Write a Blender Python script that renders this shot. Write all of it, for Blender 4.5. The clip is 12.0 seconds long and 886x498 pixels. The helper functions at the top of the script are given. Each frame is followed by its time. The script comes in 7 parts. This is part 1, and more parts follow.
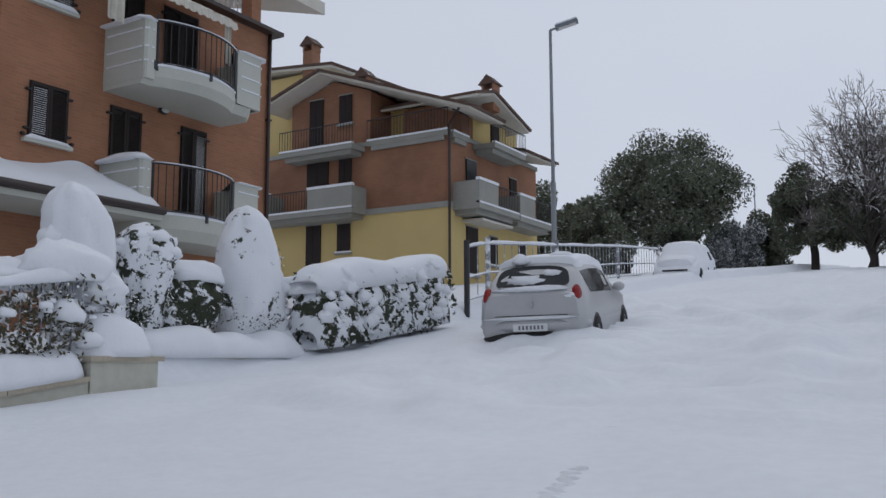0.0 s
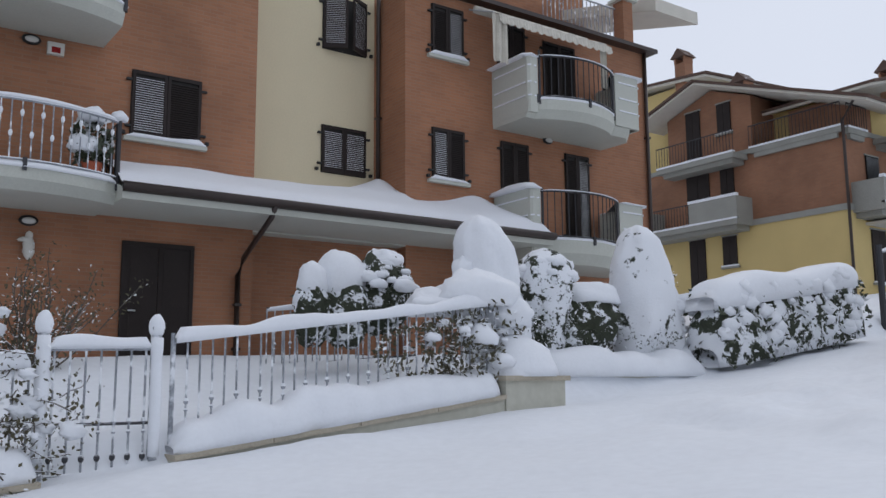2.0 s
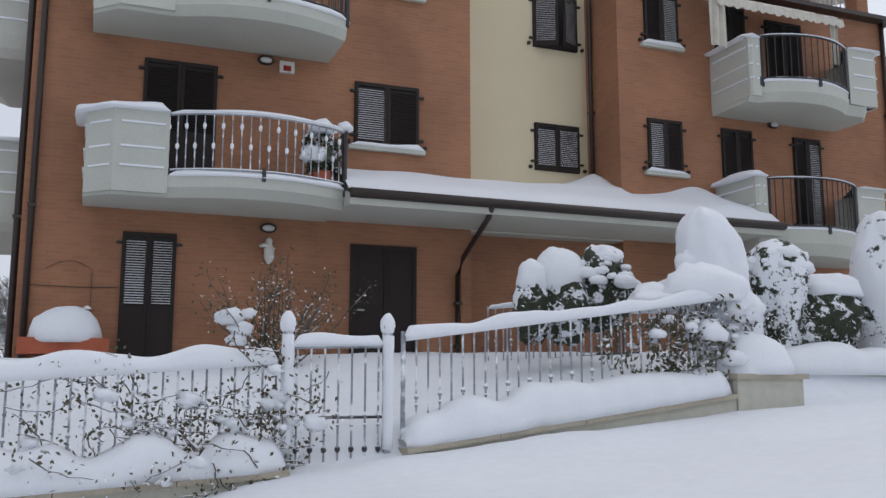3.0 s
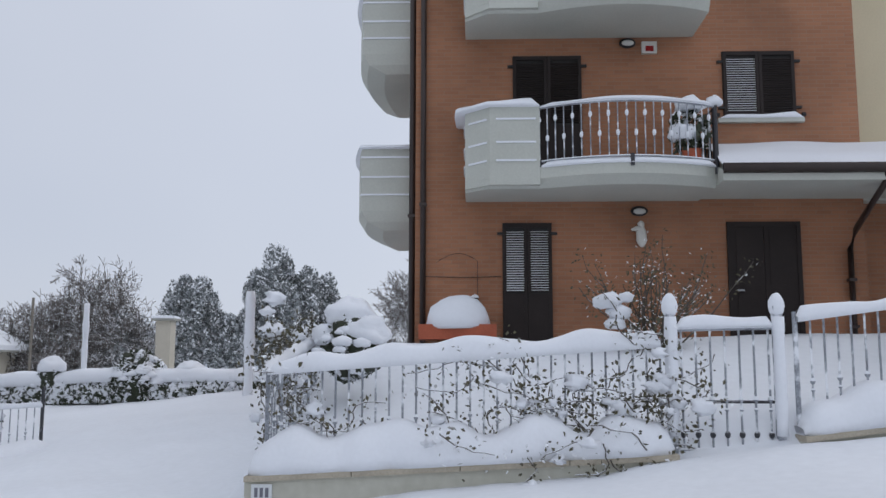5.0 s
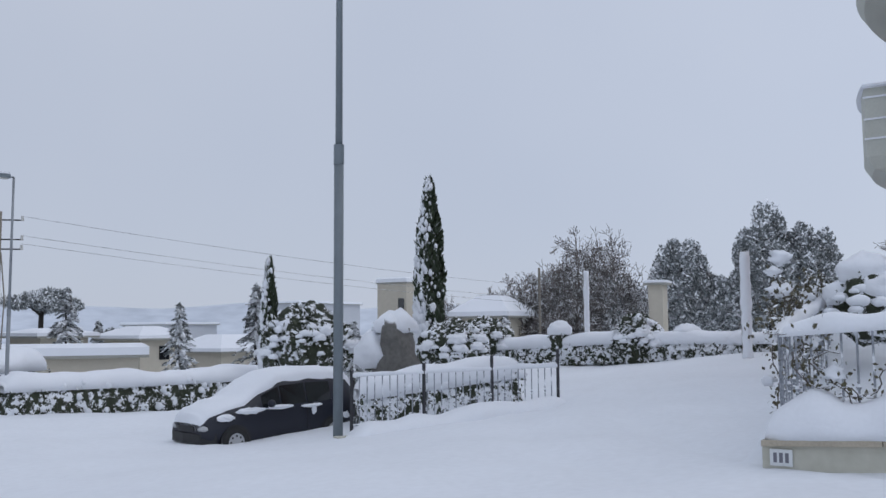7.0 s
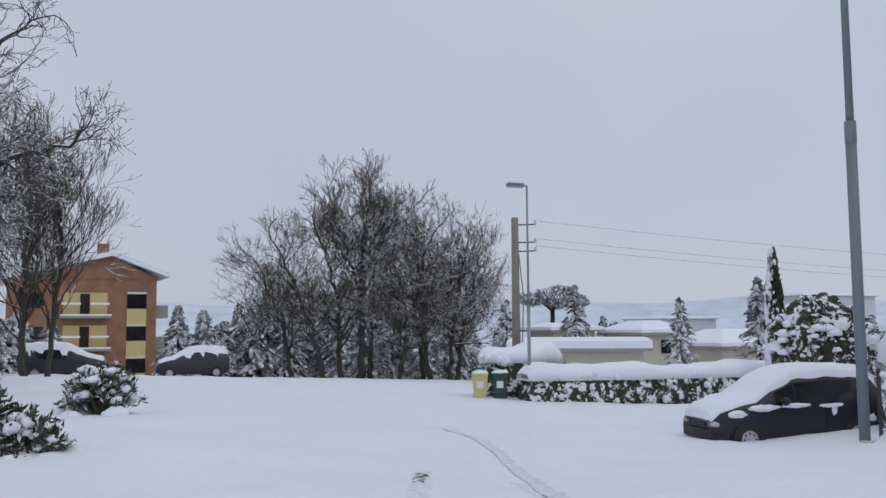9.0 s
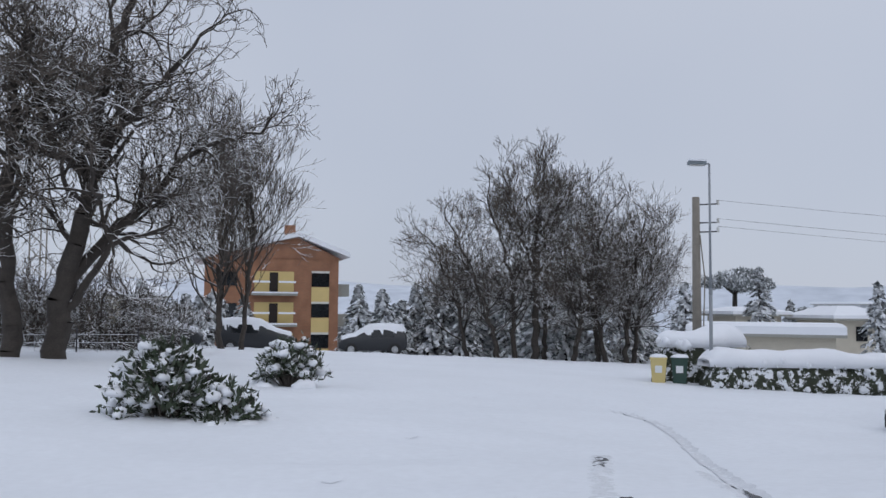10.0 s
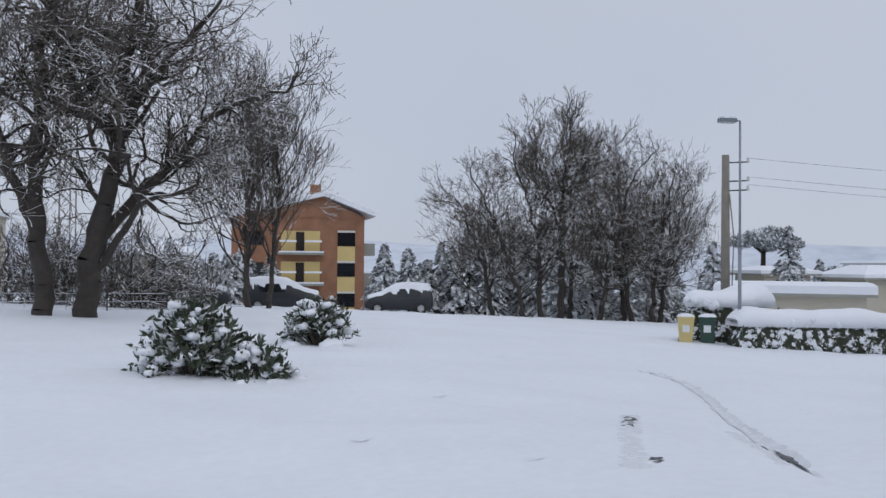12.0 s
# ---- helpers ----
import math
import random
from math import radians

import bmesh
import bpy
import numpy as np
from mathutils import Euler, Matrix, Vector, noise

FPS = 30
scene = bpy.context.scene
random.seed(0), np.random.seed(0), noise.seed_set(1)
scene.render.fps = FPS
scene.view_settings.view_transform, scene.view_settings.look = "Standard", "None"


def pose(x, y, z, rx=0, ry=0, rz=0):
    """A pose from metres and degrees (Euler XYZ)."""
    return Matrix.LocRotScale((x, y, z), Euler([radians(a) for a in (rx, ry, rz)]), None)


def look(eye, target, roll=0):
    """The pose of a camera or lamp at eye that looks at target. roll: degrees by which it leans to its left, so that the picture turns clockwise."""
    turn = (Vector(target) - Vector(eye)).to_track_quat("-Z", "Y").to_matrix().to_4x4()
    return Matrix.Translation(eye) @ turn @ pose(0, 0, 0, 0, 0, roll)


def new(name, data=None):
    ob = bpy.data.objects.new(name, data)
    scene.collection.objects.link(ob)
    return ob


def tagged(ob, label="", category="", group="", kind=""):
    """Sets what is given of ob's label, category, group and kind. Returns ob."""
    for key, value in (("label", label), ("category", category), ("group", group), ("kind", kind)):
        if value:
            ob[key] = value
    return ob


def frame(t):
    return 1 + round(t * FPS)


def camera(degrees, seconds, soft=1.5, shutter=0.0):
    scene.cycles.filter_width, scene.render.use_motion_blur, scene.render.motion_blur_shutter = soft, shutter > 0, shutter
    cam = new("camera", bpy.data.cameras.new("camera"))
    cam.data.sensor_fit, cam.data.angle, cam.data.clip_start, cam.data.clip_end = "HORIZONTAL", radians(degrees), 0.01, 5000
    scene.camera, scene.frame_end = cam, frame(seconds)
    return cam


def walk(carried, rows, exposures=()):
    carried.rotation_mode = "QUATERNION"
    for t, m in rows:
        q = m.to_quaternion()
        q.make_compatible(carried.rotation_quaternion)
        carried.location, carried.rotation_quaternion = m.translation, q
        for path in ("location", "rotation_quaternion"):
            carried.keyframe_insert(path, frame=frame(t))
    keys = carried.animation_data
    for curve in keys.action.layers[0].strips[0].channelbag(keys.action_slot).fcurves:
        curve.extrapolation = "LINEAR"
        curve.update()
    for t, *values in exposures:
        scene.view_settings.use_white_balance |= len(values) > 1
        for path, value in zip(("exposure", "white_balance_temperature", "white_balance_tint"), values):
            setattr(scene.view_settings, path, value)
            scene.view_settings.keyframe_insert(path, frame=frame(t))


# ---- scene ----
cam = camera(52.9, 12.0)
PATH = [
    (0, (1.159, 0.044, 1.505), (0.148, 1.751, 1.758), -0.2),
    (0.5, (1.139, -0.009, 1.505), (-0.028, 1.593, 1.770), 0.4),
    (1, (1.118, -0.062, 1.504), (-0.208, 1.410, 1.782), 0.0),
    (1.5, (1.092, -0.113, 1.503), (-0.388, 1.200, 1.797), -0.3),
    (2, (1.067, -0.160, 1.502), (-0.550, 0.979, 1.801), -0.4),
    (2.5, (1.047, -0.199, 1.503), (-0.684, 0.758, 1.799), -0.1),
    (3, (1.037, -0.229, 1.504), (-0.805, 0.492, 1.798), 0.0),
    (3.2, (1.036, -0.240, 1.505), (-0.841, 0.387, 1.793), 0.2),
    (4.8, (1.057, -0.316, 1.502), (-0.925, -0.291, 1.769), 0.3),
    (5, (1.059, -0.326, 1.502), (-0.923, -0.400, 1.759), 0.1),
    (5.5, (1.071, -0.355, 1.500), (-0.881, -0.716, 1.742), 0.0),
    (6, (1.089, -0.387, 1.500), (-0.803, -1.000, 1.711), -0.4),
    (6.5, (1.114, -0.423, 1.499), (-0.687, -1.271, 1.691), -0.4),
    (7, (1.138, -0.462, 1.499), (-0.538, -1.539, 1.677), -0.4),
    (7.2, (1.147, -0.477, 1.499), (-0.468, -1.644, 1.671), -0.3),
    (8.8, (1.198, -0.581, 1.500), (0.240, -2.328, 1.668), -0.6),
    (9, (1.206, -0.594, 1.500), (0.328, -2.383, 1.673), -0.4),
    (9.5, (1.229, -0.629, 1.499), (0.572, -2.510, 1.672), -0.2),
    (10, (1.248, -0.661, 1.499), (0.731, -2.589, 1.629), 0.5),
    (10.5, (1.264, -0.690, 1.501), (0.797, -2.632, 1.584), 0.9),
    (11, (1.268, -0.706, 1.502), (0.796, -2.649, 1.550), 1.3),
    (11.5, (1.267, -0.718, 1.504), (0.799, -2.663, 1.542), 0.9),
    (12, (1.261, -0.727, 1.504), (0.797, -2.673, 1.542), 0.5),
]
walk(cam, [(t, look(*p)) for t, *p in PATH], [(0, -0.2, 6750, 10), (1.0, -0.05, 6720, 10), (1.5, 0.02, 6720, 10), (3, 0.22, 6980, 10), (5, 0.2, 6780, 10), (5.5, 0.19, 6650, 10), (6.3, 0.16, 6550, 10), (7, 0.05, 6470, 10), (9.5, 0.07, 6580, 10), (12, 0.1, 6620, 10)])

# ---- light: an overcast winter sky ----
SUN_EL, SUN_ROT = radians(54), radians(-31)
world = bpy.data.worlds.new("overcast_sky")
scene.world = world
world.use_nodes = True
wn, wl = world.node_tree.nodes, world.node_tree.links
bg = wn["Background"]
sky = wn.new("ShaderNodeTexSky")
sky.sky_type, sky.sun_disc = "NISHITA", False
sky.sun_elevation, sky.sun_rotation = SUN_EL, SUN_ROT
sky_gain = wn.new("ShaderNodeVectorMath")
sky_gain.operation = "SCALE"
sky_gain.inputs["Scale"].default_value = 0.12
wl.new(sky.outputs[0], sky_gain.inputs[0])
tex = wn.new("ShaderNodeTexCoord")
cloud = wn.new("ShaderNodeTexNoise")
cloud.inputs["Scale"].default_value, cloud.inputs["Detail"].default_value = 1.6, 3
wl.new(tex.outputs["Generated"], cloud.inputs["Vector"])
cloud_ramp = wn.new("ShaderNodeValToRGB")
cloud_ramp.color_ramp.elements[0].position, cloud_ramp.color_ramp.elements[1].position = 0.25, 0.75
cloud_ramp.color_ramp.elements[0].color = (0.50, 0.56, 0.69, 1)
cloud_ramp.color_ramp.elements[1].color = (0.59, 0.64, 0.75, 1)
wl.new(cloud.outputs["Fac"], cloud_ramp.inputs["Fac"])
cover = wn.new("ShaderNodeMix")
cover.data_type = "RGBA"
cover.inputs["Factor"].default_value = 0.94
wl.new(sky_gain.outputs[0], cover.inputs["A"])
wl.new(cloud_ramp.outputs[0], cover.inputs["B"])
# the veiled sun brightens the cloud on its own side
side = wn.new("ShaderNodeVectorMath")
side.operation = "DOT_PRODUCT"
side.inputs[1].default_value = (0.25, 0.93, 0.25)
wl.new(tex.outputs["Generated"], side.inputs[0])
glow = wn.new("ShaderNodeMapRange")
glow.inputs["From Min"].default_value, glow.inputs["From Max"].default_value = -1, 1
glow.inputs["To Min"].default_value, glow.inputs["To Max"].default_value = 0.86, 1.2
wl.new(side.outputs["Value"], glow.inputs["Value"])
lit = wn.new("ShaderNodeVectorMath")
lit.operation = "SCALE"
wl.new(cover.outputs["Result"], lit.inputs[0])
wl.new(glow.outputs[0], lit.inputs["Scale"])
wl.new(lit.outputs[0], bg.inputs["Color"])
bg.inputs["Strength"].default_value = 1.0
sun = new("sun", bpy.data.lights.new("sun", "SUN"))
sun.data.energy, sun.data.angle, sun.data.color = 0.4, radians(60), (1.0, 0.96, 0.92)
sun.matrix_world = look((0, 0, 50), (0 + 30 * math.sin(2.6), 30 * math.cos(2.6), 8))


# ---- materials ----
def mat(name, col, rough=0.8, var=0.25, scale=3.0, fine=40.0, bump=0.2, metal=0.0, snow=None, snow_soft=0.2, dirt_haze=None):
    """Noise-varied surface; snow: how far up a face must point to hold snow."""
    m = bpy.data.materials.new(name)
    m.use_nodes = True
    n, l = m.node_tree.nodes, m.node_tree.links
    b = n["Principled BSDF"]
    geo = n.new("ShaderNodeNewGeometry")
    big = n.new("ShaderNodeTexNoise")
    big.inputs["Scale"].default_value, big.inputs["Detail"].default_value = scale, 4
    small = n.new("ShaderNodeTexNoise")
    small.inputs["Scale"].default_value, small.inputs["Detail"].default_value = fine, 3
    l.new(geo.outputs["Position"], big.inputs["Vector"])
    l.new(geo.outputs["Position"], small.inputs["Vector"])
    mixn = n.new("ShaderNodeMath")
    mixn.operation = "MULTIPLY_ADD"
    mixn.inputs[1].default_value = 0.5
    half = n.new("ShaderNodeMath")
    half.operation = "MULTIPLY"
    half.inputs[1].default_value = 0.5
    l.new(small.outputs["Fac"], half.inputs[0])
    l.new(big.outputs["Fac"], mixn.inputs[0])
    l.new(half.outputs[0], mixn.inputs[2])
    ramp = n.new("ShaderNodeValToRGB")
    ramp.color_ramp.elements[0].position, ramp.color_ramp.elements[1].position = 0.3, 0.7
    lo = dirt_haze or tuple(c * (1 - var) for c in col)
    ramp.color_ramp.elements[0].color = (*lo, 1)
    ramp.color_ramp.elements[1].color = (*[min(1, c * (1 + var)) for c in col], 1)
    l.new(mixn.outputs[0], ramp.inputs["Fac"])
    out = ramp.outputs[0]
    if snow is not None:
        sep = n.new("ShaderNodeSeparateXYZ")
        l.new(geo.outputs["Normal"], sep.inputs[0])
        wob = n.new("ShaderNodeMath")
        wob.operation = "MULTIPLY_ADD"
        wob.inputs[1].default_value = 0.9
        l.new(big.outputs["Fac"], wob.inputs[0])
        l.new(sep.outputs["Z"], wob.inputs[2])
        lim = n.new("ShaderNodeMapRange")
        lim.inputs["From Min"].default_value, lim.inputs["From Max"].default_value = snow + 0.45, snow + 0.45 + snow_soft
        l.new(wob.outputs[0], lim.inputs["Value"])
        mx = n.new("ShaderNodeMix")
        mx.data_type = "RGBA"
        mx.inputs["B"].default_value = (0.82, 0.84, 0.87, 1)
        l.new(lim.outputs[0], mx.inputs["Factor"])
        l.new(out, mx.inputs["A"])
        out = mx.outputs["Result"]
    l.new(out, b.inputs["Base Color"])
    b.inputs["Roughness"].default_value, b.inputs["Metallic"].default_value = rough, metal
    if bump:
        bp = n.new("ShaderNodeBump")
        bp.inputs["Strength"].default_value, bp.inputs["Distance"].default_value = bump, 0.02
        l.new(mixn.outputs[0], bp.inputs["Height"])
        l.new(bp.outputs[0], b.inputs["Normal"])
    return m


def brick_mat(name, c1, c2, mortar):
    """Running bond in the wall's own plane, 0.25 by 0.065 m."""
    m = bpy.data.materials.new(name)
    m.use_nodes = True
    n, l = m.node_tree.nodes, m.node_tree.links
    b = n["Principled BSDF"]
    geo = n.new("ShaderNodeNewGeometry")
    sep = n.new("ShaderNodeSeparateXYZ")
    l.new(geo.outputs["Position"], sep.inputs[0])
    add = n.new("ShaderNodeMath")
    l.new(sep.outputs["X"], add.inputs[0])
    l.new(sep.outputs["Y"], add.inputs[1])
    com = n.new("ShaderNodeCombineXYZ")
    l.new(add.outputs[0], com.inputs["X"])
    l.new(sep.outputs["Z"], com.inputs["Y"])
    br = n.new("ShaderNodeTexBrick")
    br.inputs["Scale"].default_value = 1
    br.inputs["Brick Width"].default_value, br.inputs["Row Height"].default_value = 0.26, 0.07
    br.inputs["Mortar Size"].default_value, br.inputs["Mortar Smooth"].default_value = 0.009, 0.3
    br.inputs["Color1"].default_value, br.inputs["Color2"].default_value = (*c1, 1), (*c2, 1)
    br.inputs["Mortar"].default_value = (*mortar, 1)
    l.new(com.outputs[0], br.inputs["Vector"])
    no = n.new("ShaderNodeTexNoise")
    no.inputs["Scale"].default_value, no.inputs["Detail"].default_value = 0.7, 6
    l.new(geo.outputs["Position"], no.inputs["Vector"])
    mr = n.new("ShaderNodeMapRange")
    mr.inputs["From Min"].default_value, mr.inputs["From Max"].default_value = 0.3, 0.7
    mr.inputs["To Min"].default_value, mr.inputs["To Max"].default_value = 0.78, 1.15
    l.new(no.outputs["Fac"], mr.inputs["Value"])
    sc = n.new("ShaderNodeVectorMath")
    sc.operation = "SCALE"
    l.new(br.outputs["Color"], sc.inputs[0])
    l.new(mr.outputs[0], sc.inputs["Scale"])
    l.new(sc.outputs[0], b.inputs["Base Color"])
    b.inputs["Roughness"].default_value = 0.85
    bp = n.new("ShaderNodeBump")
    bp.inputs["Strength"].default_value, bp.inputs["Distance"].default_value = 0.6, 0.01
    bp.invert = True
    l.new(br.outputs["Fac"], bp.inputs["Height"])
    l.new(bp.outputs[0], b.inputs["Normal"])
    return m


SNOW = mat("snow", (0.79, 0.81, 0.845), 0.75, 0.03, 1.2, 25, 0.35)
ROAD_SNOW = mat("ground_snow", (0.76, 0.785, 0.82), 0.7, 0.05, 0.5, 9, 0.5)
PACKED = mat("packed_track", (0.52, 0.53, 0.55), 0.6, 0.3, 3, 30, 0.6, dirt_haze=(0.2, 0.2, 0.2))
PRESSED = mat("pressed_snow", (0.66, 0.68, 0.71), 0.6, 0.12, 4, 30, 0.6)
ASPHALT = mat("wet_asphalt", (0.06, 0.06, 0.065), 0.5, 0.3, 5, 60, 0.5)
BRICK = brick_mat("facade_brick", (0.375, 0.168, 0.088), (0.32, 0.142, 0.075), (0.32, 0.18, 0.115))
BRICK_B = brick_mat("facade_brick_b", (0.34, 0.16, 0.09), (0.30, 0.14, 0.08), (0.28, 0.16, 0.10))
CREAM = mat("cream_render", (0.66, 0.58, 0.40), 0.9, 0.06, 0.8, 30, 0.15)
YELLOW = mat("yellow_render", (0.60, 0.46, 0.20), 0.9, 0.08, 0.8, 30, 0.15)
CONCRETE = mat("painted_concrete", (0.50, 0.51, 0.455), 0.85, 0.08, 1.2, 30, 0.2)
CONC_B = mat("weathered_concrete", (0.30, 0.30, 0.27), 0.9, 0.15, 1.2, 30, 0.2)
WALLC = mat("garden_wall_render", (0.52, 0.51, 0.44), 0.9, 0.08, 1.1, 9, 0.12, dirt_haze=(0.42, 0.41, 0.34))
COPING = mat("stone_coping", (0.42, 0.37, 0.29), 0.85, 0.2, 3, 40, 0.3)
SHUT = mat("brown_shutter", (0.020, 0.013, 0.011), 0.8, 0.3, 3, 40, 0.1)
SHUT_SNOW = mat("snow_dusted_slat", (0.035, 0.025, 0.022), 0.6, 0.3, 3, 60, 0.1, snow=0.35, snow_soft=0.2)
DARKROOM = mat("unlit_opening", (0.02, 0.018, 0.016), 0.7, 0.2)
GUTTER = mat("brown_gutter", (0.035, 0.022, 0.018), 0.4, 0.2, 3, 40, 0.1)
IRON = mat("dark_iron", (0.03, 0.03, 0.035), 0.5, 0.3, 5, 60, 0.2, snow=0.55)
PALE_IRON = mat("frosted_iron", (0.36, 0.38, 0.41), 0.6, 0.3, 6, 50, 0.2, snow=0.02, snow_soft=0.1, dirt_haze=(0.12, 0.13, 0.15))
STEEL = mat("galvanised_steel", (0.25, 0.27, 0.29), 0.5, 0.12, 3, 40, 0.1, metal=0.3)
POLE_DARK = mat("lamp_pole_paint", (0.16, 0.19, 0.21), 0.5, 0.12, 3, 40, 0.1)
WOODPOLE = mat("weathered_pole", (0.22, 0.20, 0.17), 0.9, 0.2, 4, 40, 0.3)
BARK = mat("bark_with_snow", (0.05, 0.042, 0.036), 0.95, 0.35, 4, 30, 0.6, snow=0.62, snow_soft=0.15)
TWIG = mat("twig_with_snow", (0.10, 0.085, 0.072), 0.95, 0.3, 2, 20, 0, snow=0.5, snow_soft=0.2)
# paler than TWIG: haze painted into the brown, besides the snow
TWIG_FAR = mat("far_twig_snow_haze", (0.17, 0.155, 0.145), 0.95, 0.3, 2, 20, 0, snow=0.3, snow_soft=0.2)
LEAF = mat("evergreen_leaf", (0.035, 0.05, 0.025), 0.55, 0.5, 6, 30, 0, snow=0.5, snow_soft=0.2)
LEAF_SNOWY = mat("snowy_leaf", (0.05, 0.06, 0.035), 0.6, 0.5, 5, 30, 0, snow=0.25, snow_soft=0.2)
LEAF_OLIVE = mat("russet_leaf", (0.085, 0.075, 0.04), 0.6, 0.5, 5, 30, 0, snow=0.4, snow_soft=0.2)
# green lightened and greyed so the colour itself shows distance haze
PINE = mat("hazy_pine_needles", (0.13, 0.145, 0.10), 0.8, 0.4, 0.6, 6, 0, snow=0.66, snow_soft=0.2)
# needle grey is lifted to paint in haze; upward faces also hold snow
FIR = mat("snowy_hazy_fir", (0.22, 0.24, 0.24), 0.85, 0.4, 1.0, 10, 0, snow=0.0, snow_soft=0.3)
CORE = mat("hedge_core", (0.02, 0.024, 0.015), 0.9, 0.4, 6, 40, 0.5, snow=0.5)
ROOF = mat("roof_tiles", (0.10, 0.06, 0.045), 0.85, 0.3, 3, 30, 0.4, snow=0.75)
SOFFIT = mat("eave_soffit", (0.60, 0.57, 0.50), 0.9, 0.08)
PAINT_SILVER = mat("silver_car_paint", (0.46, 0.465, 0.47), 0.35, 0.05, 2, 40, 0.02, metal=0.35)
PAINT_NAVY = mat("navy_car_paint", (0.006, 0.008, 0.018), 0.45, 0.1, 2, 40, 0.02)
PAINT_DARK = mat("dark_car_paint", (0.02, 0.022, 0.026), 0.35, 0.1, 2, 40, 0.02)
GLASSY = mat("car_glass", (0.012, 0.014, 0.016), 0.08, 0.1, 2, 10, 0)
PLASTIC = mat("black_plastic", (0.015, 0.015, 0.016), 0.6, 0.2, 4, 40, 0.1)
RUBBER = mat("tyre_rubber", (0.02, 0.02, 0.02), 0.85, 0.2, 8, 60, 0.3)
RIM = mat("wheel_rim", (0.45, 0.46, 0.47), 0.45, 0.1, 8, 60, 0.1, metal=0.4)
REDLENS = mat("red_lens", (0.26, 0.010, 0.010), 0.25, 0.15, 8, 30, 0)
PLATE = mat("plate_white", (0.68, 0.70, 0.70), 0.5, 0.05)
BARS = mat("plate_marks", (0.16, 0.16, 0.19), 0.5, 0.1)
BIN_Y = mat("yellow_bin_plastic", (0.58, 0.47, 0.20), 0.5, 0.1, 3, 40, 0.05)
BIN_G = mat("green_bin_plastic", (0.02, 0.055, 0.04), 0.5, 0.15, 3, 40, 0.05)
TERRA = mat("terracotta", (0.40, 0.10, 0.05), 0.8, 0.2)
STONE = mat("dark_rock", (0.14, 0.135, 0.125), 0.9, 0.35, 2, 12, 0.8, snow=0.45)
PLASTER = mat("pale_plaster", (0.62, 0.60, 0.55), 0.85, 0.1)
FARWALL = mat("far_house_render", (0.50, 0.46, 0.38), 0.9, 0.08)
FARGREY = mat("far_grey_wall", (0.50, 0.52, 0.55), 0.9, 0.08)
FABRIC = mat("awning_fabric", (0.55, 0.52, 0.45), 0.9, 0.15, 4, 30, 0.3)
LAMPGLASS = mat("lamp_glass", (0.55, 0.55, 0.52), 0.25, 0.05)
# bluish grey carries painted distance haze along with snow and wooded patches
HILL = mat("distant_hill_snow_haze", (0.62, 0.66, 0.72), 0.9, 0.1, 0.008, 0.04, 0, dirt_haze=(0.44, 0.48, 0.54))


def plastered(name, leaf, share, scale):
    """Leaves under patchy wind-blown snow."""
    m = mat(name, leaf, 0.85, 0.5, 8, 40, 0.6)
    n, l = m.node_tree.nodes, m.node_tree.links
    b = n["Principled BSDF"]
    geo = n.new("ShaderNodeNewGeometry")
    patch = n.new("ShaderNodeTexNoise")
    patch.inputs["Scale"].default_value, patch.inputs["Detail"].default_value, patch.inputs["Roughness"].default_value = scale, 5, 0.65
    l.new(geo.outputs["Position"], patch.inputs["Vector"])
    lim = n.new("ShaderNodeMapRange")
    lim.inputs["From Min"].default_value, lim.inputs["From Max"].default_value = 0.5 - share, 0.54 - share
    l.new(patch.outputs["Fac"], lim.inputs["Value"])
    mx = n.new("ShaderNodeMix")
    mx.data_type = "RGBA"
    l.new(lim.outputs[0], mx.inputs["Factor"])
    l.new(b.inputs["Base Color"].links[0].from_socket, mx.inputs["A"])
    mx.inputs["B"].default_value = (0.79, 0.81, 0.845, 1)
    l.new(mx.outputs["Result"], b.inputs["Base Color"])
    return m


SHELL = plastered("snow_plastered_hedge", (0.03, 0.036, 0.02), 0.025, 4.5)
COAT = plastered("snow_coated_evergreen", (0.03, 0.036, 0.02), 0.15, 2.6)
BALL = plastered("snow_clotted_evergreen", (0.03, 0.036, 0.02), 0.06, 5.5)
SHELL_DARK = plastered("part_snowy_hedge", (0.03, 0.036, 0.02), -0.035, 5.0)


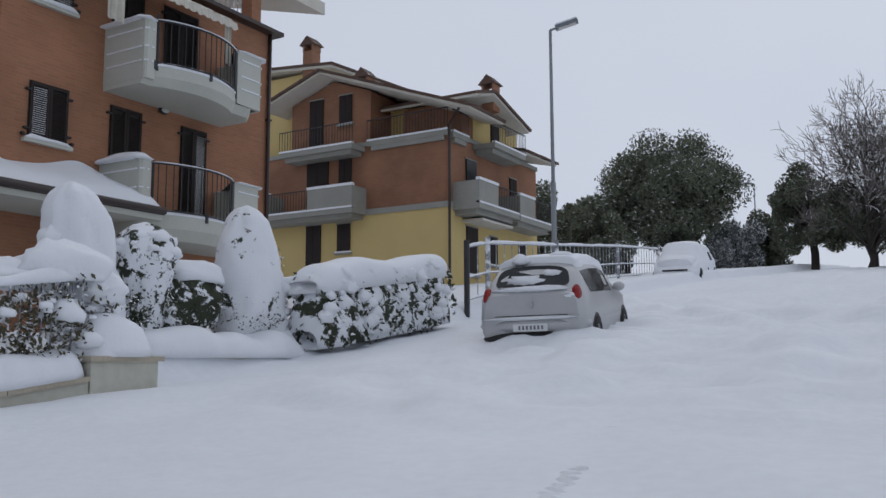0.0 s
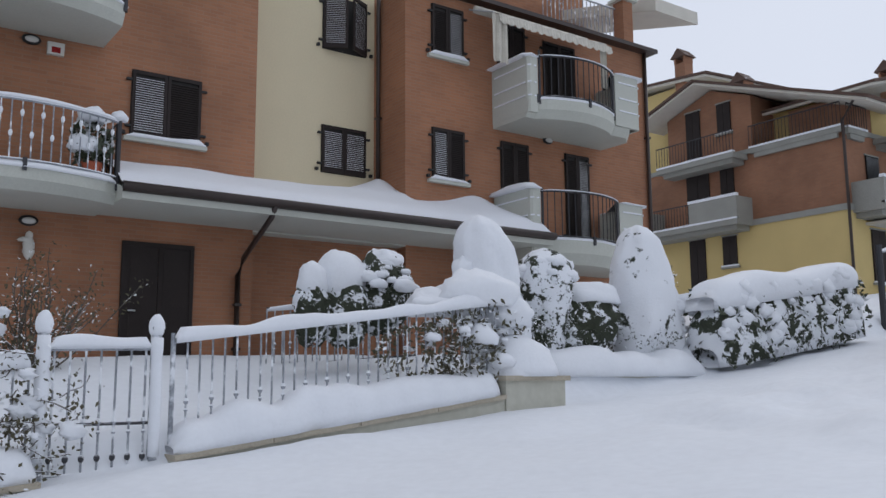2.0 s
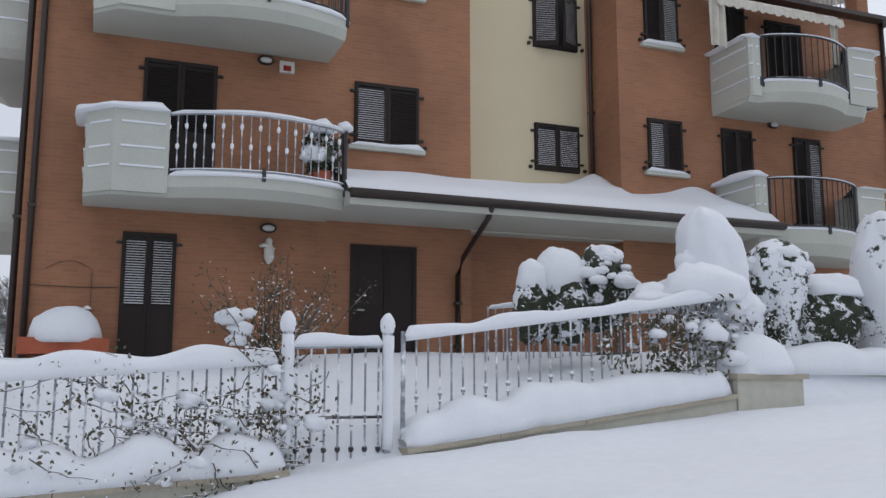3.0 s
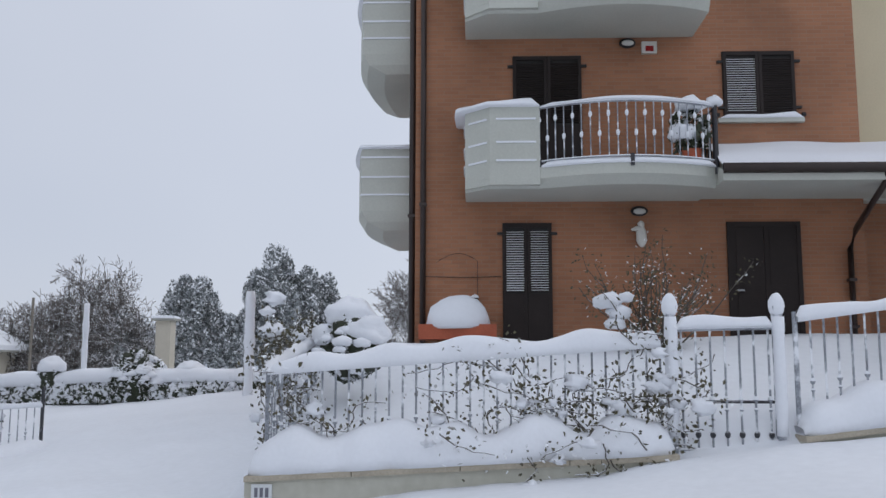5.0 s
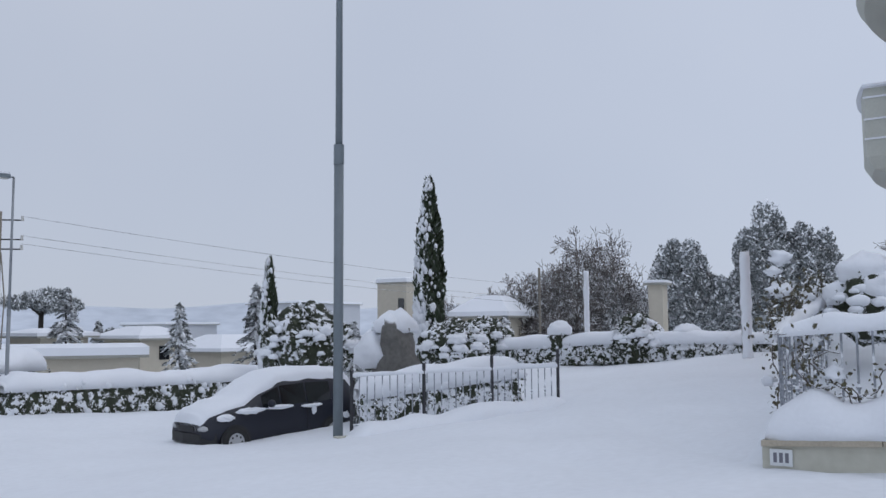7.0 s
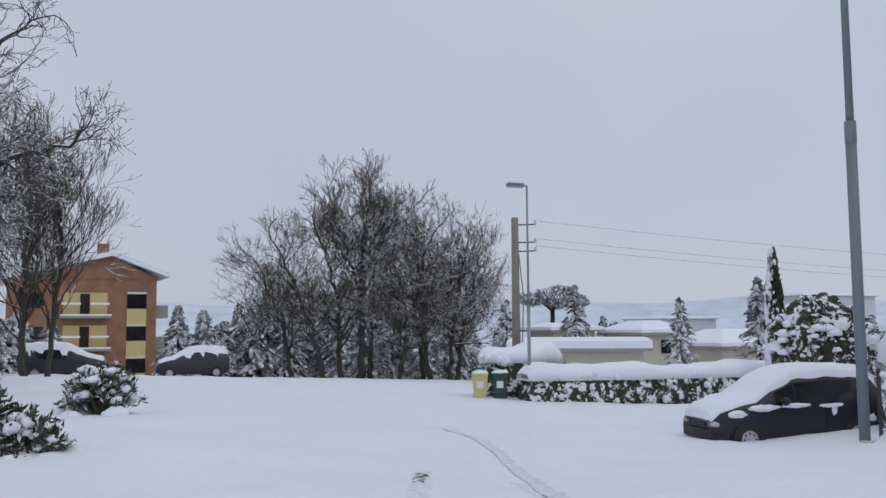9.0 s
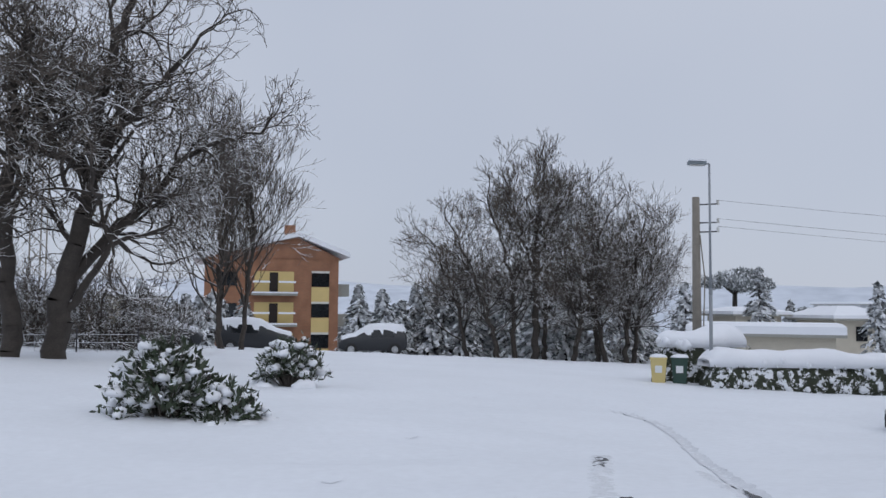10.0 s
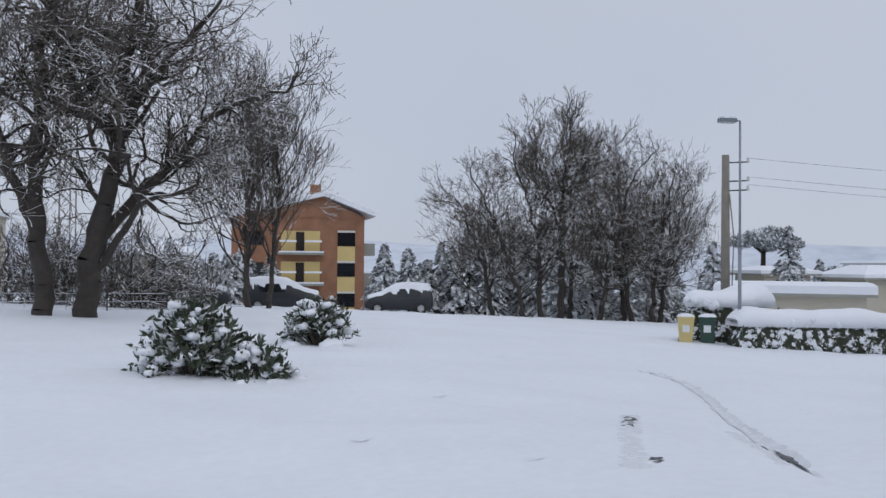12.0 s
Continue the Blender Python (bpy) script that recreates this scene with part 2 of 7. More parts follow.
# ---- mesh helpers ----
class G:
    """Gathers vertices and faces of one mesh."""

    def __init__(self):
        self.v, self.f = [], []

    def box(self, lo, hi, m=None):
        k = len(self.v)
        for x in (lo[0], hi[0]):
            for y in (lo[1], hi[1]):
                for z in (lo[2], hi[2]):
                    p = Vector((x, y, z))
                    self.v.append(tuple(m @ p if m else p))
        self.f += [tuple(k + i for i in q) for q in ((0, 1, 3, 2), (4, 6, 7, 5), (0, 4, 5, 1), (2, 3, 7, 6), (0, 2, 6, 4), (1, 5, 7, 3))]
        return self

    def prism(self, outline, z0, z1):
        """An outline in x, y between two heights."""
        k, n = len(self.v), len(outline)
        self.v += [(x, y, z0) for x, y in outline] + [(x, y, z1) for x, y in outline]
        self.f += [tuple(k + i for i in reversed(range(n))), tuple(k + n + i for i in range(n))]
        self.f += [(k + i, k + (i + 1) % n, k + n + (i + 1) % n, k + n + i) for i in range(n)]
        return self

    def strip(self, pts, z0, z1, thick):
        """A wall of some thickness along a line of x, y points."""
        p = np.array(pts, float)
        d = np.gradient(p, axis=0)
        d /= np.linalg.norm(d, axis=1)[:, None]
        nrm = np.stack([-d[:, 1], d[:, 0]], 1) * thick
        return self.prism([tuple(q) for q in p] + [tuple(q) for q in (p + nrm)[::-1]], z0, z1)

    def tube(self, pts, radii, n=8, caps=True):
        k = len(self.v)
        pts = [Vector(p) for p in pts]
        if not isinstance(radii, (list, tuple)):
            radii = [radii] * len(pts)
        for i, p in enumerate(pts):
            d = (pts[min(i + 1, len(pts) - 1)] - pts[max(i - 1, 0)]).normalized()
            a = d.cross(Vector((0, 0, 1)) if abs(d.z) < 0.9 else Vector((1, 0, 0))).normalized()
            b = d.cross(a)
            for j in range(n):
                w = 2 * math.pi * j / n
                self.v.append(tuple(p + (a * math.cos(w) + b * math.sin(w)) * radii[i]))
        for i in range(len(pts) - 1):
            for j in range(n):
                self.f.append((k + i * n + j, k + i * n + (j + 1) % n, k + (i + 1) * n + (j + 1) % n, k + (i + 1) * n + j))
        if caps:
            self.f.append(tuple(k + j for j in reversed(range(n))))
            self.f.append(tuple(k + (len(pts) - 1) * n + j for j in range(n)))
        return self

    def blob(self, c, r, amp=0.15, freq=1.5, seed=0, nu=16, nv=10, flat=-0.5):
        """A lumpy rounded heap; flat: where its underside is cut off."""
        k = len(self.v)
        for i in range(nv + 1):
            th = math.pi * i / nv
            for j in range(nu):
                ph = 2 * math.pi * j / nu
                d = Vector((math.sin(th) * math.cos(ph), math.sin(th) * math.sin(ph), math.cos(th)))
                q = Vector((seed * 7.3, seed * 3.1, seed))
                s = 1 + amp * (noise.noise(d * freq + q) + 0.45 * noise.noise(d * freq * 2.9 + q))
                p = Vector((d.x * r[0] * s, d.y * r[1] * s, max(d.z, flat) * r[2] * s))
                self.v.append((c[0] + p.x, c[1] + p.y, c[2] + p.z))
        for i in range(nv):
            for j in range(nu):
                self.f.append((k + i * nu + j, k + (i + 1) * nu + j, k + (i + 1) * nu + (j + 1) % nu, k + i * nu + (j + 1) % nu))
        return self

    def dome(self, c, profile, amp=0.05, seed=0, nu=40, lean=(0, 0)):
        """A turned, slightly lumpy body: rows of (height, radius) from base to tip."""
        k = len(self.v)
        zs = profile[0][0] + (profile[-1][0] - profile[0][0]) * np.sin(np.linspace(0, math.pi / 2, 26))
        rad = np.interp(zs, [p[0] for p in profile], [p[1] for p in profile])
        for z, r in zip(zs, rad):
            u = (z - profile[0][0]) / (profile[-1][0] - profile[0][0])
            for j in range(nu):
                a = 2 * math.pi * j / nu
                q = Vector((math.cos(a) * 1.2 + seed, math.sin(a) * 1.2, z * 1.7))
                w = r * (1 + amp * (2 * noise.noise(q) + noise.noise(q * 2.6) + 0.5 * noise.noise(q * 6)))
                self.v.append((c[0] + math.cos(a) * w + lean[0] * u, c[1] + math.sin(a) * w + lean[1] * u, c[2] + z))
        for i in range(25):
            self.f += [(k + i * nu + j, k + i * nu + (j + 1) % nu, k + (i + 1) * nu + (j + 1) % nu, k + (i + 1) * nu + j) for j in range(nu)]
        self.f.append(tuple(k + 25 * nu + j for j in range(nu)))
        return self

    def ridge(self, pts, w, h, amp=0.25, seed=0, n=9, step=0.12, freq=1.3, round_ends=True, under=0.0):
        """Snow lying along a line: rounded above, flat below."""
        P = [Vector(p) for p in pts]
        line = []
        for a, b in zip(P, P[1:]):
            m = max(1, int((b - a).length / step))
            line += [a.lerp(b, i / m) for i in range(m)]
        line.append(P[-1])
        tot = len(line) - 1
        k = len(self.v)
        for i, p in enumerate(line):
            d = (line[min(i + 1, tot)] - line[max(i - 1, 0)])
            d.z = 0
            d.normalize()
            side = Vector((d.y, -d.x, 0))
            e = min(1, min(i, tot - i) * step / max(w * 0.5, 0.05) + 0.02) if round_ends else 1
            e = math.sqrt(max(0.05, 1 - (1 - e) ** 2))
            hh = h * e * (1 + amp * 1.6 * noise.noise(p * freq + Vector((seed * 5.7, 0, seed))))
            off = w * amp * 0.25 * noise.noise(p * freq * 1.7 + Vector((0, seed * 3.3, 9)))
            for j in range(n):
                a = math.pi * j / (n - 1)
                s = math.copysign(abs(math.cos(a)) ** 0.7, math.cos(a)) * w * 0.5 * (0.6 + 0.4 * e) + off
                z = math.sin(a) ** 0.8 * hh if 0 < j < n - 1 else -under
                self.v.append(tuple(p + side * s + Vector((0, 0, z))))
        for i in range(tot):
            for j in range(n - 1):
                self.f.append((k + i * n + j, k + i * n + j + 1, k + (i + 1) * n + j + 1, k + (i + 1) * n + j))
            self.f.append((k + i * n + n - 1, k + i * n, k + (i + 1) * n, k + (i + 1) * n + n - 1))
        self.f.append(tuple(k + j for j in range(n)))
        self.f.append(tuple(k + tot * n + j for j in reversed(range(n))))
        return self

    def quads(self, cen, u, v):
        """Many small leaves: centres and two half-axes each."""
        k = len(self.v)
        c = np.stack([cen - u * 1.0, cen + v, cen + u * 1.0, cen - v], 1).reshape(-1, 3)
        self.v += c.tolist()
        self.f += [(k + i, k + i + 1, k + i + 2, k + i + 3) for i in range(0, len(c), 4)]
        return self


def link(name, g, material, parent=None, smooth=False):
    me = bpy.data.meshes.new(name)
    me.from_pydata(g.v, [], g.f)
    me.materials.append(material)
    if smooth:
        me.polygons.foreach_set("use_smooth", [True] * len(me.polygons))
    me.update()
    ob = new(name, me)
    if name in ("twig_mass", "branchwork", "leaf_mass", "needle_mass", "snow_clumps", "stem_mass"):
        ob["kind"] = "stuff"
    if parent:
        ob.parent = parent
    return ob


def part(name, g, material, parent, label="", smooth=False):
    return tagged(link(name, g, material, parent, smooth), label=label)


def thing(name, label, category, group="", kind="", at=None):
    return tagged(new(name) if at is None else place(new(name), at), label, category, group, kind)


def place(ob, m):
    ob.matrix_basis = m
    return ob


def rand_dirs(rng, n):
    d = rng.normal(size=(n, 3))
    return d / np.linalg.norm(d, axis=1)[:, None]


def leaf_cloud(rng, c, r, n, size, shell=0.5, up=0.0, flat=-1.0):
    """Leaf quads in the outer part of an ellipsoid."""
    d = rand_dirs(rng, n)
    d[:, 2] = np.where(d[:, 2] < flat, -d[:, 2] * 0.3, d[:, 2])
    rad = (shell + (1 - shell) * rng.random(n)) ** 0.7
    p = np.array(c) + d * rad[:, None] * np.array(r)
    a = rand_dirs(rng, n) + np.array((0, 0, up)) + d * 0.5
    a /= np.linalg.norm(a, axis=1)[:, None]
    b = np.cross(a, rand_dirs(rng, n))
    b /= np.linalg.norm(b, axis=1)[:, None]
    s = size * (0.6 + 0.8 * rng.random(n))[:, None]
    return p, a * s, b * s * 0.42


# ---- ground ----
PROFILE = [(-900, -55), (-300, -42), (-150, -22), (-90, -8), (-65, -2.9), (-55, -1.15), (-48, -0.6), (-36, -0.3), (-24, -0.08), (-12, -0.02), (-7, 0.08), (-2.4, 0.22), (2.7, 0.7), (7.5, 1.16), (14.4, 2.2), (35, 4.6), (60, 7.2), (85, 9.4), (130, 9.6), (300, 4), (900, -30)]
PY, PZ = np.array([p[0] for p in PROFILE], float), np.array([p[1] for p in PROFILE], float)


def smooth_step(a, b, x):
    t = min(1, max(0, (x - a) / (b - a)))
    return t * t * (3 - 2 * t)


def base_z(x, y):
    z = (np.interp(y - 1.2, PY, PZ) + np.interp(y + 1.2, PY, PZ) + np.interp(y, PY, PZ)) / 3
    z += 0.045 * max(-30, min(14, x)) * smooth_step(-5, -12, y)
    z += 0.105 * max(0, min(16, -x - 10)) * smooth_step(-21, -14, y) * smooth_step(-2, -4, y) * (0.4 + 0.6 * smooth_step(-3, -13, y))
    z += 0.13 * math.exp(-((x + 6.9) / 0.75) ** 2) * smooth_step(0.5, 2.5, y) * smooth_step(8, 6.5, y)
    if y > 20:
        z += 0.6 * smooth_step(-2, 4, x) * smooth_step(20, 45, y)
    if x < -30:
        z -= (-30 - x) * 0.10 * smooth_step(30, -5, y)
    return float(z)


RUTS = ((-16.5, 5.2, 11.6), (-16.5, 5.2, 13.2))


def track_x(y):
    ty, tx = (-16.8, -14.5, -12.0, -9.6, -7.6, -6.1), (-6.25, -5.95, -5.2, -4.2, -3.28, -2.68)
    return float(np.interp(y - 0.7, ty, tx) + np.interp(y, ty, tx) + np.interp(y + 0.7, ty, tx)) / 3


def ground_z(x, y):
    z = base_z(x, y)
    # the front garden behind the low wall
    g = smooth_step(-7.35, -7.75, x) * smooth_step(-2.75, -2.45, y)
    if g > 0:
        far = smooth_step(-8, -12.5, x)
        top = z + 0.42
        gz = top + (max(1.85 + 0.02 * y, top) - top) * far
        drive = smooth_step(7.4, 7.7, y) * smooth_step(11, 10.4, y)
        gz -= 0.25 * drive * smooth_step(-7.9, -7.6, x)
        z += (gz - z) * g
    if -40 < x < 40 and -60 < y < 90:
        p = Vector((x, y, 0))
        near = smooth_step(1.0, 3.0, abs(x + 7.4)) if -3 < y < 10 else 1
        z += 0.07 * noise.noise(p * 0.35) * near + 0.035 * noise.noise(p * 1.1 + Vector((3, 0, 0))) + 0.016 * noise.noise(p * 3.1) + 0.006 * noise.noise(p * 7.3)
        # churned snow along the road uphill
        z += 0.32 * max(0, noise.noise(p * 0.9 + Vector((0, 7, 2)))) * smooth_step(4, 9, y) * smooth_step(-6.5, -5, x)
        z += (0.10 * noise.noise(p * 2.0 + Vector((5, 7, 2))) + 0.035 * noise.noise(p * 4.6)) * smooth_step(4, 9, y) * smooth_step(-6.5, -5, x) * smooth_step(4, -1, x)
        # soft ruts curving from the road into the side drive
        if -22 < x < -5 and -12 < y < 0:
            for cx, cy, rr in RUTS:
                z -= 0.05 * math.exp(-((math.hypot(x - cx, y - cy) - rr) / 0.28) ** 2) * smooth_step(-22, -17, x) * smooth_step(-5, -7, x)
        # wheel tracks bending down the road
        for off, deep in ((0.0, 0.05),):
            tx = track_x(y)
            if -24 < y < -4:
                z -= deep * math.exp(-((x - tx) / 0.13) ** 2) * smooth_step(-24, -14, y)
    return z


def axis(lo, hi, inner_lo, inner_hi, fine):
    a = list(np.arange(inner_lo, inner_hi + 1e-6, fine))
    s, x = fine, inner_hi
    while x < hi:
        s *= 1.13
        x += s
        a.append(x)
    s, x = fine, inner_lo
    while x > lo:
        s *= 1.13
        x -= s
        a.insert(0, x)
    return a


gx, gy = axis(-1500, 1500, -16, 6, 0.14), axis(-1500, 1500, -17, 17, 0.14)
gg = G()
gg.v = [(x, y, ground_z(x, y)) for x in gx for y in gy]
ny = len(gy)
gg.f = [(i * ny + j, (i + 1) * ny + j, (i + 1) * ny + j + 1, i * ny + j + 1) for i in range(len(gx) - 1) for j in range(ny - 1)]
tagged(link("ground", gg, ROAD_SNOW, smooth=True), "deep undisturbed snow over street, gardens and fields", "ground", kind="structure")


# ---- the brick apartment house ----
FX = -14.2          # its street front
Y0, Y1 = -1.38, 17.15
house = thing("apartment_house", "brick apartment house with cream stair bay and snow on every ledge", "building")
# front, left block and right block; the stair bay stands back between them
RX = -15.5
part("wall", G().box((-24, Y0, 0.5), (FX, 6.3, 12.4)), BRICK, house)
part("wall", G().box((-24, 9.65, 0.5), (FX, Y1, 10.02)), BRICK, house)
part("wall", G().box((-24, 6.3, 4.3), (RX, 9.65, 12.4)), CREAM, house, "smooth cream rendered stair bay")
part("wall", G().box((-24, 6.3, 0.5), (FX - 0.35, 9.65, 4.3)), BRICK, house)

slat_g = G().box((-0.012, -0.5, -0.006), (0.012, 0.5, 0.006), Matrix.Rotation(radians(38), 4, "Y"))
slat_mesh = bpy.data.meshes.new("slat")
slat_mesh.from_pydata(slat_g.v, [], slat_g.f)
slat_mesh.materials.append(SHUT)
slat_snow_mesh = bpy.data.meshes.new("slat_snowy")
slat_snow_mesh.from_pydata(slat_g.v, [], slat_g.f)
slat_snow_mesh.materials.append(SHUT_SNOW)


def leaf(parent, w, h, snowy, solid, solid_from=0.0):
    """One shutter leaf, standing in its own y, z plane from the origin, facing +x."""
    lf = part("shutter_leaf", G(), SHUT, parent)
    g = G().box((-0.02, 0, 0), (0.02, 0.055, h)).box((-0.02, w - 0.055, 0), (0.02, w, h))
    g.box((-0.02, 0.055, 0), (0.02, w - 0.055, 0.09)).box((-0.02, 0.055, h - 0.07), (0.02, w - 0.055, h))
    if solid_from:
        g.box((-0.012, 0.055, 0.09), (0.012, w - 0.055, solid_from))
    part("shutter_frame", g, SHUT, lf)
    if solid:
        part("panel", G().box((-0.012, 0.055, 0.09), (0.012, w - 0.055, h - 0.07)), SHUT, lf)
        return lf
    n = int((h - 0.2) / 0.042)
    for i in range(n):
        z = 0.12 + i * 0.042
        if z < solid_from + 0.02:
            continue
        s = new("slat", slat_snow_mesh if snowy(z / h) else slat_mesh)
        s.parent = lf
        s.matrix_basis = Matrix.LocRotScale((0, w / 2, z), None, (1.3, w - 0.11, 1.3))
    return lf


WN = [0]


def shutter_window(x, y0, y1, z0, z1, snow=(True, False), sill=True, ajar=0.0, solid=False, solid_from=0.0):
    WN[0] += 1
    win = thing("window_%d" % WN[0], "closed dark brown louvred shutters in the facade", "window", kind="structure")
    w, h = (y1 - y0) / 2, z1 - z0
    # near-black plate stands in for the shade behind the leaves
    part("shade_plate", G().box((x - 0.02, y0 - 0.01, z0 - 0.01), (x + 0.012, y1 + 0.01, z1 + 0.01)), DARKROOM, win)
    for k in (0, 1):
        test = (lambda q, s=snow[k]: s and q > 0.02) if not solid else (lambda q: False)
        lf = leaf(win, w - 0.004, h, test, solid, solid_from)
        if k == 0:
            lf.matrix_basis = pose(x + 0.04, y0, z0, 0, 0, -ajar)
        else:
            lf.matrix_basis = pose(x + 0.04, y1, z0, 0, 0, 180 + ajar) @ Matrix.Translation((0, 0, 0))
    g = G()
    for zz in (z0 + 0.18, z1 - 0.18):
        for yy, d in ((y0, -1), (y1, 1)):
            g.box((x, yy + d * 0.05 - 0.05, zz - 0.02), (x + 0.06, yy + d * 0.05 + 0.05, zz + 0.02))
    part("hinge", g, PLASTIC, win)
    for yy in (y0 - 0.12, y1 + 0.13):
        part("shutter_stop", G().box((x, yy - 0.03, z0 + 0.02), (x + 0.07, yy + 0.03, z0 + 0.08)), PLASTIC, win)
    if sill:
        part("sill", G().box((x, y0 - 0.12, z0 - 0.09), (x + 0.10, y1 + 0.12, z0 - 0.02)), CONCRETE, win)
        part("sill_snow", G().ridge([(x + 0.06, y0 - 0.08, z0 - 0.02), (x + 0.06, y1 + 0.1, z0 - 0.02)], 0.12, 0.09, 0.5, WN[0]), SNOW, win, "snow on the sill", True)
    return win


shutter_window(FX, 4.0, 5.23, 5.76, 6.95)
shutter_window(FX, 4.0, 5.23, 8.76, 9.95)
shutter_window(FX, 0.34, 1.53, 4.75, 6.9, (False, False), False, solid_from=0.9)
shutter_window(FX, 0.34, 1.53, 7.75, 9.9, (False, False), False, solid_from=0.9)
shutter_window(FX, 0.14, 0.97, 1.75, 3.92, (True, True), False, solid_from=0.95)
shutter_window(RX, 8.35, 9.42, 5.97, 7.0, (True, True), False)
shutter_window(RX, 8.35, 9.42, 8.72, 9.95, (True, True), False, 28)
shutter_window(FX, 10.32, 11.16, 5.82, 6.95, (True, False))
shutter_window(FX, 10.32, 11.16, 8.6, 9.75, (False, True))
shutter_window(FX, 12.2, 13.0, 4.8, 6.93, (False, False), False)
shutter_window(FX, 14.16, 14.92, 4.75, 6.92, (False, True), False)
shutter_window(FX, 12.15, 12.95, 7.75, 9.75, (False, False), False)
shutter_window(FX, 13.55, 14.55, 7.75, 9.6, (False, False), False)
shutter_window(FX, 12.1, 12.9, 2.0, 3.6, (False, False), False)

door = thing("door_1", "closed dark brown panelled entrance door", "door", kind="structure")
part("door_frame", G().box((FX, 3.96, 1.7), (FX + 0.05, 4.03, 3.93)).box((FX, 5.13, 1.7), (FX + 0.05, 5.2, 3.93)).box((FX, 4.03, 3.85), (FX + 0.05, 5.13, 3.93)), SHUT, door)
for a, b in ((4.03, 4.575), (4.585, 5.13)):
    p = part("panel", G().box((FX, a, 1.7), (FX + 0.03, b, 3.85)), SHUT, door)
    part("moulding", G().box((FX + 0.03, a + 0.08, 1.9), (FX + 0.04, b - 0.08, 2.7)).box((FX + 0.03, a + 0.08, 2.85), (FX + 0.04, b - 0.08, 3.75)), SHUT, p)
part("handle", G().tube([(FX + 0.04, 4.2, 2.75), (FX + 0.09, 4.2, 2.75), (FX + 0.09, 4.08, 2.75)], 0.015), RIM, door)


# balconies: a chamfered parapet box, a bowed slab and an iron rail
def bow(y0, y1, xf, depth, n=14):
    return [(xf + depth * math.sin(math.pi * i / n) ** 0.8, y0 + (y1 - y0) * i / n) for i in range(n + 1)]


def parapet(parent, x0, x1, y0, y1, z0, z1, chamfer, mirror=False, snow=0.14):
    """Solid end of a balcony from the wall x0 to the front x1."""
    if not mirror:
        line = [(x0, y0), (x1 - chamfer, y0), (x1, y0 + chamfer), (x1, y1)]
    else:
        line = [(x1, y0), (x1, y1 - chamfer), (x1 - chamfer, y1), (x0, y1)]
    pr = part("parapet", G().strip(line, z0, z1, 0.14), CONCRETE, parent, "grey painted concrete parapet")
    for zz in (z1 - 0.22, z1 - 0.6, z1 - 0.9):
        g = G()
        for a, b in zip(line, line[1:]):
            d = Vector((b[0] - a[0], b[1] - a[1], 0))
            u = d.normalized()
            s = Vector((u.y, -u.x, 0))
            p0, p1 = Vector((*a, 0)) + u * 0.1, Vector((*b, 0)) - u * 0.06
            q = [p0, p1, p1 + s * 0.025, p0 + s * 0.025]
            g.prism([(v.x, v.y) for v in q], zz, zz + 0.028)
        part("groove_snow", g, SNOW, pr)
    P = np.array(line, float)
    P[:, 0] -= 0.05
    part("parapet_snow", G().ridge([(x, y, z1 - 0.01) for x, y in P], 0.34, snow, 0.35, y0), SNOW, parent, "thick snow cap on the parapet", True)
    return pr


def rail(parent, line, zb, zt, material, snow=0.06, spacing=0.14, collars=True, snow_mat=None):
    P = [Vector((x, y, 0)) for x, y in line]
    L = [0]
    for a, b in zip(P, P[1:]):
        L.append(L[-1] + (b - a).length)

    def at(s):
        i = max(0, min(len(P) - 2, int(np.searchsorted(L, s)) - 1))
        return P[i].lerp(P[i + 1], (s - L[i]) / max(1e-6, L[i + 1] - L[i]))

    part("top_rail", G().tube([(p.x, p.y, zt) for p in P], 0.022, 6), material, parent)
    part("bottom_rail", G().tube([(p.x, p.y, zb) for p in P], 0.018, 6), material, parent)
    n = int(L[-1] / spacing)
    for i in range(n + 1):
        p = at(L[-1] * i / n)
        g = G().tube([(p.x, p.y, zb), (p.x, p.y, zt)], 0.011, 5, False)
        part("baluster", g, material, parent)
        if collars:
            zz = zb + (zt - zb) * (0.42 if i % 2 else 0.78)
            part("collar", G().blob((p.x, p.y, zz), (0.032, 0.032, 0.055), 0.1, 2, i, 6, 5, -1), snow_mat or material, parent)
    for s in (0, L[-1] * 0.5, L[-1]):
        p = at(s)
        part("bracket", G().box((p.x - 0.02, p.y - 0.03, zb - 0.16), (p.x + 0.035, p.y + 0.03, zb + 0.03)), IRON, parent)
    if snow:
        part("rail_snow", G().ridge([(p.x, p.y, zt + 0.015) for p in P], 0.07, snow, 0.3, zt), SNOW, parent, "snow lying on the handrail", True)


def slab(parent, outline, z0, z1, lip):
    """Bowed slab whose underside draws in towards the wall."""
    k = G()
    n = len(outline)
    low = [(x - (x - FX) * 0.10, y) for x, y in outline]
    k.v = [(x, y, z0) for x, y in low] + [(x, y, z0 + (z1 - z0) * 0.45) for x, y in outline] + [(x, y, z1) for x, y in outline]
    k.f = [tuple(reversed(range(n))), tuple(range(2 * n, 3 * n))]
    for r in (0, 1):
        k.f += [(r * n + i, r * n + (i + 1) % n, (r + 1) * n + (i + 1) % n, (r + 1) * n + i) for i in range(n)]
    part("slab", k, CONCRETE, parent, "grey concrete balcony slab")


